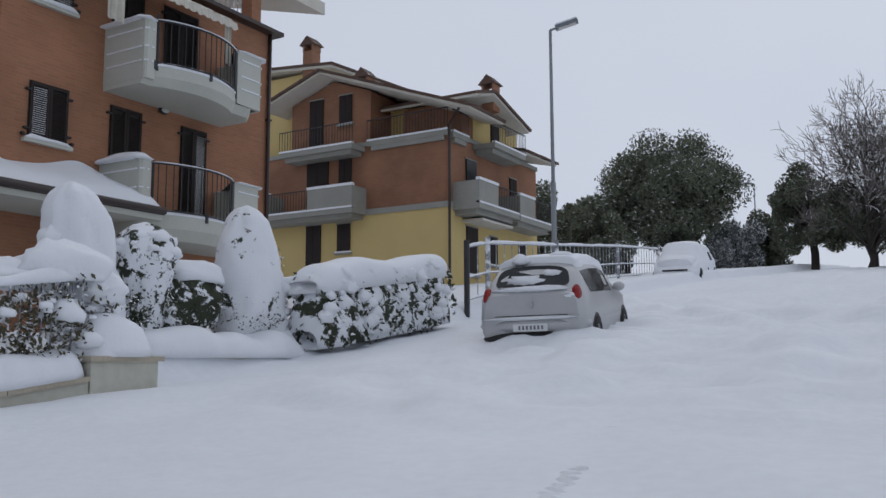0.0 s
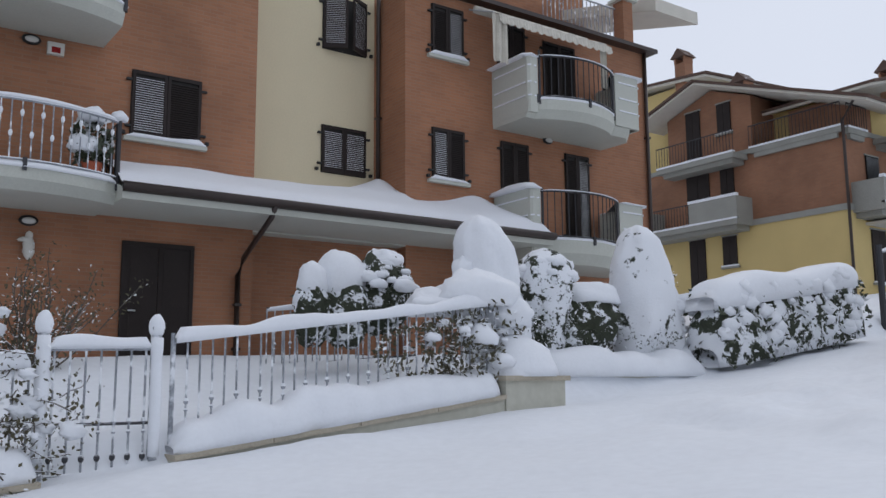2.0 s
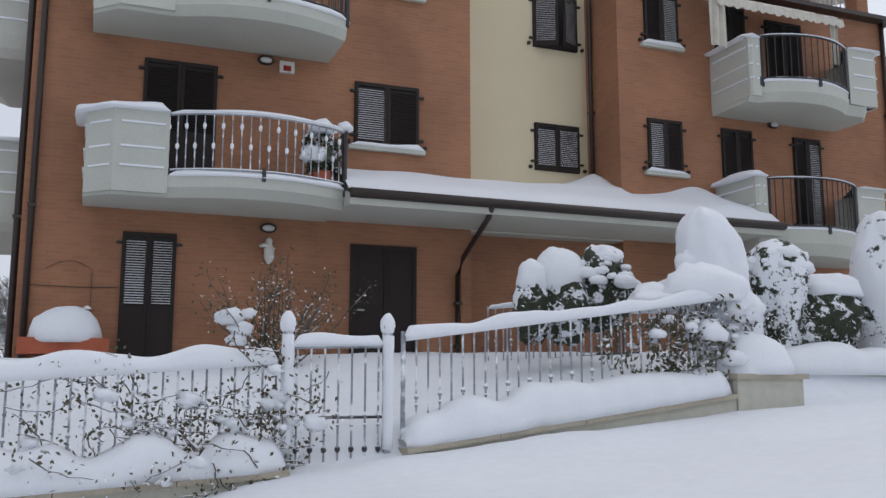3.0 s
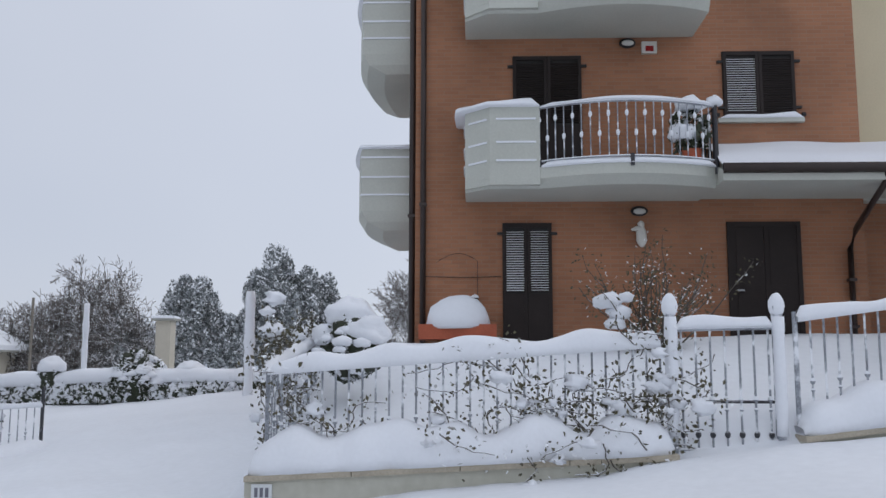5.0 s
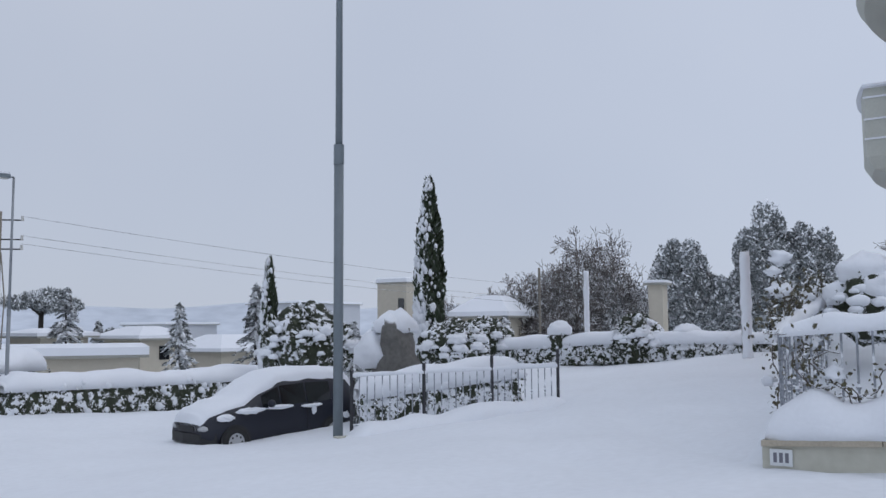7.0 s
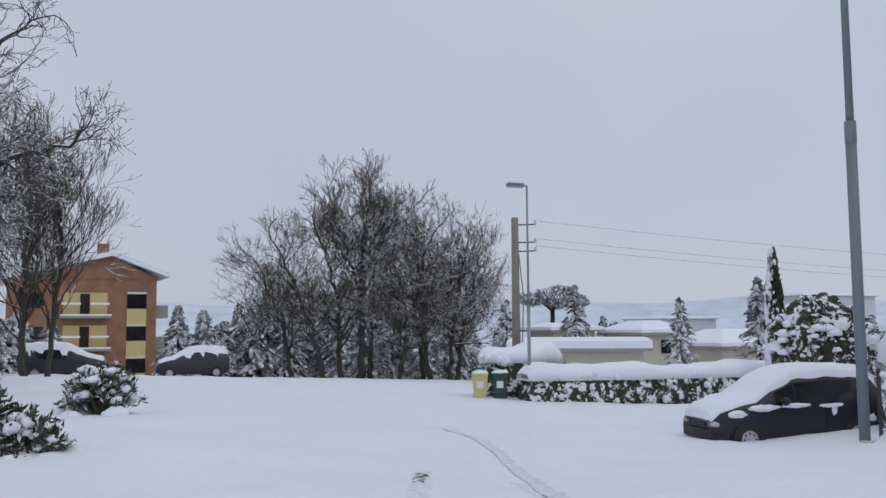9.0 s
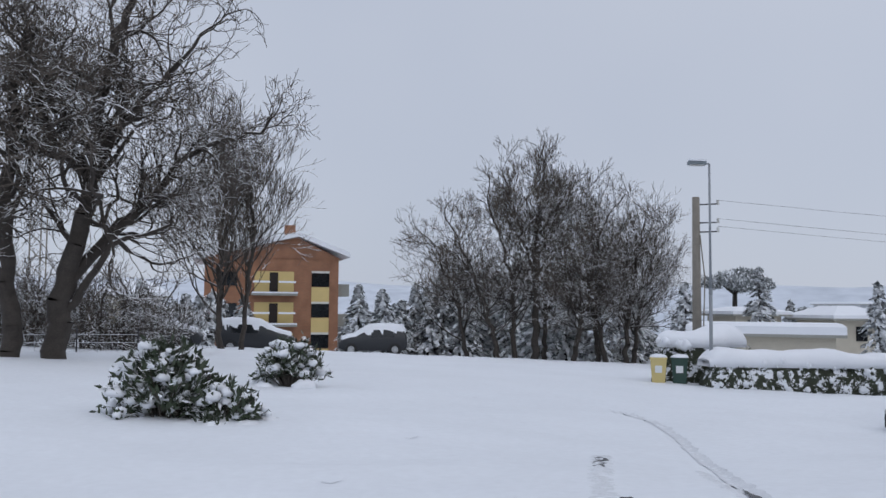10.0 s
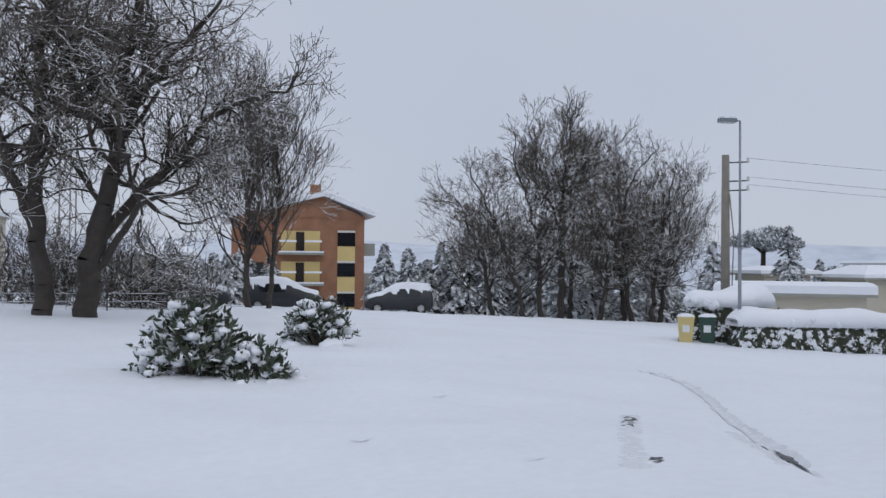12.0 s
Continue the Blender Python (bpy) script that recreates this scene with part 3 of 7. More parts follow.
def corner_balcony(z, snow_rail):
    b = thing("balcony", "bowed concrete balcony with iron rail under fresh snow", "balcony", "balconies of the brick house")
    arc = bow(0.7, 3.5, -12.95, 0.42)
    slab(b, [(FX, -0.5), (-13.3, -0.5), (-12.9, -0.12), (-12.9, 0.7)] + arc[1:-1] + [(-12.95, 3.5), (FX, 3.5)], z + 0.2, z + 0.52, 0.1)
    parapet(b, FX, -12.89, -0.5, 0.7, z + 0.24, z + 1.52, 0.4)
    rail(b, arc, z + 0.62, z + 1.5, PALE_IRON if snow_rail else IRON, 0.06, 0.135, True, SNOW if snow_rail else None)
    for zz in (1.5, 0.62):
        part("end_rail", G().tube([(-12.95, 3.5, z + zz), (FX, 3.5, z + zz)], 0.02, 6), IRON, b)
    for i in range(8):
        part("baluster", G().tube([(-12.95 - i * 0.16, 3.5, z + 0.6), (-12.95 - i * 0.16, 3.5, z + 1.5)], 0.011, 5), IRON, b)
    part("corner_post", G().tube([(-12.95, 3.5, z + 0.4), (-12.95, 3.5, z + 1.56)], 0.04, 8), IRON, b)
    part("post_snow", G().blob((-12.95, 3.5, z + 1.58), (0.12, 0.13, 0.11), 0.2, 2, 3), SNOW, b, "round snow cap", True)
    part("slab_snow", G().ridge([(x - 0.18, y, z + 0.51) for x, y in arc], 0.42, 0.12, 0.2, 5), SNOW, b, "snow on the balcony floor edge", True)
    return b


corner_balcony(4.1, True)
corner_balcony(7.04, False)


def right_balcony(z, full):
    b = thing("balcony", "bowed concrete balcony with thin iron railing and end parapets", "balcony", "balconies of the brick house")
    arc = bow(12.25, 14.6, -12.95, 0.4)
    slab(b, [(FX, 12.0), (-12.95, 12.0), (-12.95, 12.25)] + arc[1:-1] + [(-12.95, 14.6), (-12.95, 15.1), (-13.25, 15.4), (FX, 15.4)], z + (0.1 if full else 0), z + 0.5, 0.1)
    parapet(b, FX, -12.93, 11.99, 12.25, z + (0.2 if full else 0.1), z + (1.45 if full else 1.6), 0.05, False, 0.06 if full else 0.12)
    parapet(b, FX, -12.9, 14.6, 15.42, z + 0.3, z + 1.55, 0.06, True, 0.03)
    rail(b, arc, z + 0.58, z + (1.48 if full else 1.55), IRON, 0.02, 0.15, False)
    part("slab_snow", G().ridge([(x - 0.12, y, z + 0.5) for x, y in arc], 0.25, 0.09, 0.3, z), SNOW, b, "snow on the balcony edge", True)
    for yy in (12.3, 14.55):
        part("rail_post", G().tube([(-12.93, yy, z + 0.4), (-12.93, yy, z + 1.62)], 0.028, 6), IRON, b)


right_balcony(7.08, True)
right_balcony(4.0, False)


def side_balcony(z):
    b = thing("balcony", "curved concrete side balcony with grooved parapet", "balcony", "side balconies of the brick house")
    n = 12
    out = [(-14.95, Y0)] + [(-14.95 - 3.4 * i / n, Y0 - 1.04 - 0.22 * math.sin(math.pi * i / n)) for i in range(n + 1)] + [(-18.35, Y0)]
    k = G()
    m = len(out)
    cen = np.mean(np.array(out), axis=0)
    low = [(x + (cen[0] - x) * 0.12, Y0 + (y - Y0) * 0.62) for x, y in out]
    mid = [(x + (cen[0] - x) * 0.04, Y0 + (y - Y0) * 0.9) for x, y in out]
    k.v = [(x, y, z) for x, y in low] + [(x, y, z + 0.14) for x, y in mid] + [(x, y, z + 0.34) for x, y in out] + [(x, y, z + 0.55) for x, y in out]
    k.f = [tuple(range(m)), tuple(reversed(range(3 * m, 4 * m)))]
    for r in range(3):
        k.f += [(r * m + (i + 1) % m, r * m + i, (r + 1) * m + i, (r + 1) * m + (i + 1) % m) for i in range(m)]
    part("slab", k, CONCRETE, b)
    part("parapet", G().strip([(x, y) for x, y in out], z + 0.55, z + 1.5, -0.13), CONCRETE, b, "grooved grey parapet")
    for zz in (z + 0.62, z + 0.95, z + 1.32):
        part("groove_snow", G().box((-14.97, Y0 - 1.06, zz), (-14.925, Y0 - 0.05, zz + 0.03)), SNOW, b)
    part("parapet_snow", G().ridge([(x, y + 0.05, z + 1.49) for x, y in out], 0.26, 0.07, 0.3, z), SNOW, b, "", True)


side_balcony(3.95)
side_balcony(6.93)

# lean-to canopy along the ground floor
can = thing("canopy_roof", "sloping canopy roof with brown gutter and drifted snow", "roof")
EX = -12.6
k = G()
yy0, yy1 = 3.5, 12.3
sec = [(FX, 4.33), (EX, 4.33), (EX, 4.5), (FX, 5.05)]
k.v = [(x, yy0, z) for x, z in sec] + [(x, yy1, z) for x, z in sec]
k.f = [(0, 1, 2, 3), (7, 6, 5, 4)] + [(i, 4 + i, 4 + (i + 1) % 4, (i + 1) % 4) for i in range(4)]
part("soffit", k, CONCRETE, can, "pale rendered soffit")
k = G().box((RX, 6.3, 4.3), (FX, 9.65, 5.0))
part("roof_deck", k, CONCRETE, can)
part("gutter", G().tube([(EX + 0.05, yy0, 4.52), (EX + 0.05, yy1, 4.52)], 0.075, 8), GUTTER, can, "dark brown half-round gutter", True)
part("fascia", G().box((EX, yy0, 4.44), (EX + 0.04, yy1, 4.6)), GUTTER, can)


def canopy_top(x, y):
    u = (x - EX) / (FX - EX)
    z = 4.58 + 0.62 * min(u, 1) + 0.12 * smooth_step(0, 0.3, u) * (1 + 0.5 * noise.noise(Vector((x, y * 0.7, 1))))
    if u > 1:
        z += 0.14 * (u - 1)
    # the drift blown into the corner of the stair bay
    d = math.hypot((y - 9.5) / 1.3, (x + 15.0) / 0.9)
    z += 0.5 * math.exp(-d * 1.7) * (1 if y < 9.65 else 0)
    z += 0.25 * math.exp(-((y - 11.5) / 0.6) ** 2) * min(u, 1)
    return z


k = G()
ys = list(np.linspace(yy0, yy1, 90))
xs = list(np.linspace(EX + 0.05, RX + 0.0, 26))
k.v = [(x if (6.3 < y < 9.65 or x > FX) else FX + 0.0, y, canopy_top(max(x, FX) if not 6.3 < y < 9.65 else x, y)) for y in ys for x in xs]
k.f = [(i * 26 + j, i * 26 + j + 1, (i + 1) * 26 + j + 1, (i + 1) * 26 + j) for i in range(89) for j in range(25)]
base = len(k.v)
k.v += [(EX + 0.05, y, 4.5) for y in ys]
k.f += [(base + i, i * 26, (i + 1) * 26, base + i + 1) for i in range(89)]
tagged(link("roof_snow", k, SNOW, smooth=True), "wind-drifted snow heaped on the canopy roof", "snow", kind="stuff")


def pipe(points, r=0.05, label="dark brown metal downpipe on the wall"):
    p = thing("downpipe", label, "downpipe")
    part("pipe", G().tube(points, r, 8), GUTTER, p, "", True)
    for a, b in zip(points, points[1:]):
        v = Vector(b) - Vector(a)
        if v.length > 1.5:
            for t in (0.3, 0.75):
                c = Vector(a) + v * t
                part("clip", G().box((c.x - r * 1.25, c.y - r * 1.25, c.z - 0.025), (c.x + r * 1.25, c.y + r * 1.25, c.z + 0.025)), GUTTER, p)


pipe([(EX + 0.05, 6.0, 4.48), (EX - 0.1, 6.0, 4.3), (FX + 0.35, 6.0, 3.75), (FX + 0.08, 6.0, 3.45), (FX + 0.08, 6.0, 1.7)])
pipe([(RX + 0.35, 9.55, 12.2), (RX + 0.35, 9.55, 5.6)])
pipe([(FX + 0.07, Y1 - 0.12, 10.1), (FX + 0.07, Y1 - 0.12, 2.2)])
pipe([(FX + 0.07, Y0 + 0.14, 12.2), (FX + 0.07, Y0 + 0.14, 1.6)], 0.05)
pipe([(-14.45, Y0 - 0.07, 12.2), (-14.45, Y0 - 0.07, 1.4)], 0.06)

# roof edge, terrace rail and the loft over the right block
roof = thing("roof_edge", "dark gutter edge and loft eaves of the brick house", "roof")
part("gutter", G().box((FX - 0.3, 9.6, 10.02), (FX + 0.28, Y1 + 0.18, 10.12)), GUTTER, roof)
part("gutter", G().box((-24, Y1, 10.02), (FX - 0.3, Y1 + 0.18, 10.12)), GUTTER, roof)
part("terrace_wall", G().box((-15.7, 11.0, 10.0), (-15.5, 15.0, 11.2)), BRICK, roof)
part("loft_wall", G().box((-24, 13.0, 10.0), (-17.5, 18.2, 13.2)), BRICK, roof)
k = G()
k.v = [(-24, 12.2, 14.2), (-24, 19.2, 14.2), (-13.9, 12.2, 11.55), (-13.9, 19.0, 11.55), (-24, 12.2, 14.0), (-24, 19.2, 14.0), (-13.9, 12.2, 11.2), (-13.9, 19.0, 11.2)]
k.v = [(x, y if y < 15 else y, z) for x, y, z in k.v]
k.f = [(0, 2, 3, 1), (4, 5, 7, 6), (2, 6, 7, 3), (0, 4, 6, 2), (1, 3, 7, 5)]
for i, (x, y, z) in enumerate(k.v):
    if y < 15:
        k.v[i] = (x, 17.3, z)
part("loft_eave", k, SOFFIT, roof, "projecting pale eave soffit")
part("chimney", G().box((-14.75, 16.6, 10.1), (-14.4, 16.95, 11.5)), BRICK, roof)
part("chimney_cap", G().box((-14.85, 16.5, 11.5), (-14.3, 17.05, 11.58)), CONCRETE, roof)
ter = thing("terrace_railing", "white wrought iron railing on the roof terrace", "railing")
part("top_rail", G().tube([(-14.7, 14.0, 11.35), (-14.7, 16.7, 11.35)], 0.025, 6), PALE_IRON, ter)
part("bottom_rail", G().tube([(-14.7, 14.0, 10.5), (-14.7, 16.7, 10.5)], 0.02, 6), PALE_IRON, ter)
for i in range(20):
    y = 14.05 + i * 0.138
    part("baluster", G().tube([(-14.7, y, 10.5), (-14.7, y, 11.35)], 0.013, 5), PALE_IRON, ter)
    if i % 3 == 1:
        part("scroll", G().tube([(-14.7, y + 0.06 * math.cos(a) + 0.07, 10.95 + 0.09 * math.sin(a)) for a in np.linspace(0, 2 * math.pi, 10)], 0.01, 4), PALE_IRON, ter)

# awning over the upper right balcony
aw = thing("awning", "rolled pale awning with hanging side curtains and scalloped valance", "awning")
part("roller", G().tube([(-13.9, 11.3, 9.75), (-13.9, 14.7, 9.75)], 0.09, 8), FABRIC, aw, "", True)
k = G()
m = 48
k.v = [(-13.05 + 0.02 * math.sin(i * 1.3), 11.3 + 3.4 * i / m, 9.35 + 0.02 * math.sin(i * 0.9)) for i in range(m + 1)] + [(-13.03 + 0.02 * math.sin(i * 1.3 + 1), 11.3 + 3.4 * i / m, 9.18 - 0.05 * abs(math.sin(i * math.pi / 3))) for i in range(m + 1)] + [(-13.9, 11.3 + 3.4 * i / m, 9.8) for i in range(m + 1)]
k.f = [(i, i + 1, m + 2 + i, m + 1 + i) for i in range(m)] + [(2 * m + 2 + i, 2 * m + 3 + i, i + 1, i) for i in range(m)]
part("canvas", k, FABRIC, aw, "worn pale canvas with valance")
for ya, yb in ((11.15, 11.6), (14.35, 14.6)):
    k = G()
    for i in range(9):
        t = i / 8
        k.v += [(-13.1 + 0.05 * math.sin(i * 2.2), ya + (yb - ya) * t, 9.35), (-13.12 + 0.05 * math.sin(i * 2.2 + 1), ya + (yb - ya) * t, 8.3)]
    k.f = [(2 * i, 2 * i + 2, 2 * i + 3, 2 * i + 1) for i in range(8)]
    part("side_curtain", k, FABRIC, aw)
    part("arm", G().tube([(-13.9, ya, 9.7), (-13.05, ya, 9.35)], 0.02, 6), RIM, aw)

# wall lamps, alarm box, niche figure, dish and other things by the wall
for y, z in ((2.48, 4.12), (2.35, 7.12), (13.6, 7.15)):
    lamp = thing("wall_lamp", "oval dark bulkhead wall lamp with frosted glass", "lamp", "wall lamps")
    part("housing", G().blob((FX + 0.05, y, z), (0.07, 0.15, 0.09), 0, 1, 0, 14, 8, -1), PLASTIC, lamp, "", True)
    part("glass", G().blob((FX + 0.09, y, z - 0.01), (0.06, 0.11, 0.055), 0, 1, 0, 14, 8, -1), LAMPGLASS, lamp, "", True)
alarm = thing("alarm_box", "white alarm siren box with red mark", "alarm")
part("case", G().box((FX, 2.6, 6.93), (FX + 0.08, 2.86, 7.14)), PLASTER, alarm)
part("mark", G().prism([(FX + 0.08, 2.66), (FX + 0.084, 2.66), (FX + 0.084, 2.8), (FX + 0.08, 2.8)], 6.96, 7.06), REDLENS, alarm)
tagged(link("wall_figure", G().blob((FX + 0.07, 2.5, 3.88), (0.05, 0.06, 0.07), 0.1, 2, 1).blob((FX + 0.07, 2.5, 3.68), (0.07, 0.09, 0.2), 0.25, 2, 2, flat=-1).blob((FX + 0.08, 2.42, 3.8), (0.05, 0.09, 0.05), 0.3, 2, 4), PLASTER, smooth=True), "small plaster figurine hung on the brick wall", "figurine")
pot = thing("planter_box", "terracotta trough heaped with snow by the house corner", "planter")
part("trough", G().box((-13.9, -1.25, 1.9), (-13.2, 0.0, 2.14)), TERRA, pot)
tagged(link("snow_mound", G().blob((-13.5, -0.62, 2.12), (0.4, 0.52, 0.5), 0.15, 1.5, 8, flat=-0.1), SNOW, smooth=True), "rounded snow heap on the terracotta trough", "snow")
cable = thing("wall_cable", "thin cables and hooks fixed on the brick wall", "cable")
part("cable", G().tube([(FX + 0.02, -1.2, 3.0), (FX + 0.03, -0.5, 2.98), (FX + 0.02, 0.1, 3.0)], 0.006, 5), GUTTER, cable)
part("loop", G().tube([(FX + 0.03, -1.0 + 0.7 * t, 3.25 + 0.15 * math.sin(3 * t)) for t in np.linspace(0, 1, 8)] + [(FX + 0.03, -0.3, 2.65)], 0.005, 5), GUTTER, cable)
for y, z in ((-0.35, 2.6), (1.75, 2.55)):
    vent = thing("wall_vent", "small wall vent with a little snow on top", "vent")
    part("hood", G().box((FX, y - 0.06, z - 0.05), (FX + 0.06, y + 0.06, z + 0.03)), PLASTIC, vent)
    part("cap_snow", G().blob((FX + 0.05, y, z + 0.03), (0.06, 0.08, 0.06), 0.2, 2, 1, 8, 6, 0), SNOW, vent)

# plant and chair on the corner balcony
rng = np.random.default_rng(5)
bp = thing("balcony_plant", "potted shrub on the balcony weighed down by snow", "plant")
part("pot", G().tube([(-12.98, 3.12, 4.64), (-12.98, 3.12, 4.9)], [0.12, 0.17], 12), TERRA, bp)
part("leaves", G().quads(*leaf_cloud(rng, (-12.98, 3.1, 5.2), (0.22, 0.33, 0.42), 260, 0.09)), LEAF_SNOWY, bp)
part("leaf_snow", G().blob((-12.95, 3.1, 5.62), (0.2, 0.24, 0.15), 0.3, 2, 2).blob((-12.9, 2.95, 5.15), (0.18, 0.22, 0.2), 0.4, 2, 6), SNOW, bp, "", True)


# ---- street front of the garden: low wall, fences, gate ----
def fence_z(y):
    return float(np.interp(y, [-2.45, 1.5, 2.6, 6.5, 7.5], [0.485, 0.70, 0.86, 1.36, 1.5]))


for y0, y1 in ((-2.45, 1.5), (2.62, 6.55)):
    w = thing("garden_wall", "low rendered garden wall with stone coping, snow piled on top", "wall")
    k = G()
    m = 20
    for i in range(m + 1):
        y = y0 + (y1 - y0) * i / m
        z = fence_z(y)
        k.v += [(-7.22, y, z - 0.9), (-7.22, y, z - 0.05), (-7.72, y, z - 0.05), (-7.72, y, z - 0.9)]
    k.f = [(4 * i + a, 4 * i + b, 4 * i + 4 + b, 4 * i + 4 + a) for i in range(m) for a, b in ((1, 0), (2, 1), (3, 2))] + [(0, 1, 2, 3), (4 * m + 3, 4 * m + 2, 4 * m + 1, 4 * m)]
    part("wall_body", k, WALLC, w)
    n = 4
    for i in range(n):
        a, b = y0 + (y1 - y0) * i / n + 0.004, y0 + (y1 - y0) * (i + 1) / n - 0.004
        k = G()
        for y in (a, b):
            z = fence_z(y)
            k.v += [(-7.17, y, z - 0.05), (-7.17, y, z), (-7.77, y, z), (-7.77, y, z - 0.05)]
        k.f = [(0, 1, 2, 3), (7, 6, 5, 4)] + [(j, 4 + j, 4 + (j + 1) % 4, (j + 1) % 4) for j in range(4)]
        part("coping", k, COPING, w)
    g = G().ridge([(-7.47, y, fence_z(y)) for y in np.linspace(y0 + 0.02, y1 - 0.02, 12)], 0.62, 0.36, 0.36, y0, 17, 0.05, 2.3)
    tagged(link("wall_snow", g, SNOW, smooth=True), "thick rounded snow lying on the garden wall", "snow", kind="stuff")
sign = thing("number_sign", "small white house sign on the wall end", "sign")
part("plate", G().box((-7.215, -2.38, 0.27), (-7.195, -2.19, 0.415)), PLATE, sign)
for i in range(3):
    part("mark", G().box((-7.195, -2.35 + i * 0.05, 0.3), (-7.191, -2.32 + i * 0.05, 0.385)), BARS, sign)

pil = thing("meter_pillar", "rendered meter pillar with stone slab under a snow mound", "pillar")
part("body", G().box((-7.95, 6.56, 0.6), (-7.2, 7.5, 1.53)), WALLC, pil)
part("slab", G().box((-8.0, 6.52, 1.53), (-7.15, 7.55, 1.59)), COPING, pil)
tagged(link("snow_mound", G().blob((-7.55, 7.03, 1.58), (0.45, 0.56, 0.52), 0.12, 1.4, 4, 24, 14, 0), SNOW, smooth=True), "smooth snow mound on the pillar", "snow")


def bar_mesh(collar):
    g = G().tube([(0, 0, 0), (0, 0, 1)], 0.011, 5)
    if collar:
        g.blob((0, 0, 0.42), (0.026, 0.026, 0.035), 0, 1, 0, 6, 4, -1).blob((0, 0, 0.34), (0.02, 0.02, 0.02), 0, 1, 0, 6, 4, -1)
    me = bpy.data.meshes.new("bar")
    me.from_pydata(g.v, [], g.f)
    me.materials.append(PALE_IRON)
    return me


BAR_A, BAR_B = bar_mesh(False), bar_mesh(True)


def fence_run(label, p0, p1, ztop0, ztop1, zbot0, zbot1, snow, group, spacing=0.125, snow_w=0.16, material=PALE_IRON):
    f = thing("fence", label, "fence", group)
    p0, p1 = Vector(p0), Vector(p1)
    n = max(2, int((p1 - p0).length / spacing))
    part("top_rail", G().tube([(p0.x, p0.y, ztop0), (p1.x, p1.y, ztop1)], 0.022, 6), material, f)
    part("bottom_rail", G().tube([(p0.x, p0.y, zbot0 + 0.06), (p1.x, p1.y, zbot1 + 0.06)], 0.018, 6), material, f)
    for i in range(n + 1):
        t = i / n
        p = p0.lerp(p1, t)
        zb, zt = zbot0 + (zbot1 - zbot0) * t, ztop0 + (ztop1 - ztop0) * t
        b = new("bar", BAR_B if i % 2 else BAR_A)
        b.parent = f
        b.matrix_basis = Matrix.LocRotScale((p.x, p.y, zb), None, (1, 1, zt - zb))
    if snow:
        pts = [(p0.x + (p1.x - p0.x) * t, p0.y + (p1.y - p0.y) * t, ztop0 + (ztop1 - ztop0) * t - 0.01) for t in np.linspace(0, 1, 8)]
        tagged(link("fence_snow", G().ridge(pts, snow_w, snow, 0.45, p0.y, 11, 0.05, 2.2, True, 0.03), SNOW, smooth=True), "snow balanced along the top of the fence", "snow", kind="stuff")
    return f


FN = -7.45
fence_run("pale iron garden fence overgrown with snowy creeper", (FN, -2.3, 0), (FN, 1.4, 0), 1.44, 1.70, 0.55, 0.75, 0.15, "garden fences", 0.125, 0.2)
fence_run("pale iron garden fence rising with the street", (FN, 2.68, 0), (FN, 6.6, 0), 1.94, 2.48, 0.9, 1.4, 0.11, "garden fences", 0.125, 0.13)
fence_run("pale iron fence running back beside the drive", (FN, -2.32, 0), (-12.0, -2.4, 0), 1.44, 2.05, 0.5, 1.2, 0.09, "garden fences", 0.125, 0.13)
fence_run("dark iron inner garden fence before the shrubs", (-11, 5.2, 0), (-11, 7.8, 0), 2.6, 2.85, 1.7, 1.9, 0.05, "garden fences", 0.12, 0.06, IRON)
gate = thing("garden_gate", "pale iron pedestrian gate with snow-capped posts", "gate")
for y in (1.5, 2.5):
    p = part("gate_post", G().box((FN - 0.04, y - 0.04, 0.4), (FN + 0.04, y + 0.04, 2.02)), PALE_IRON, gate)
    part("post_cap", G().box((FN - 0.05, y - 0.05, 2.02), (FN + 0.05, y + 0.05, 2.05)), PALE_IRON, p)
    tagged(link("post_snow", G().blob((FN, y, 2.05), (0.075, 0.075, 0.13), 0.15, 2, y, 12, 8, -0.6).tube([(FN + 0.035, y, 0.85 + 0.1 * i) for i in range(12)], [0.058 + 0.012 * noise.noise(Vector((y, i * 0.6, 1))) for i in range(12)], 10), SNOW, smooth=True), "snow plastered on the gate post", "snow")
part("top_rail", G().tube([(FN, 1.56, 1.83), (FN, 2.45, 1.85)], 0.022, 6), PALE_IRON, gate)
part("middle_rail", G().tube([(FN, 1.56, 1.16), (FN, 2.45, 1.16)], 0.016, 6), IRON, gate)
part("bottom_rail", G().tube([(FN, 1.56, 0.72), (FN, 2.45, 0.74)], 0.018, 6), PALE_IRON, gate)
for i in range(7):
    y = 1.6 + i * 0.135
    b = new("bar", BAR_B)
    b.parent = gate
    b.matrix_basis = Matrix.LocRotScale((FN, y, 0.7), None, (1, 1, 1.14))
    part("bar_foot", G().blob((FN, y, 0.86), (0.028, 0.028, 0.035), 0, 1, 0, 8, 6, -1), IRON, gate)
tagged(link("gate_snow", G().ridge([(FN, 1.56, 1.84), (FN, 2.45, 1.86)], 0.14, 0.12, 0.3, 2, 11, 0.05, 2), SNOW, smooth=True), "snow lying along the gate's top rail", "snow")
for y, z in ((2.66, 1.95),):
    part("latch_post", G().tube([(FN, y, 0.7), (FN, y, 2.0)], 0.02, 6), PALE_IRON, gate)


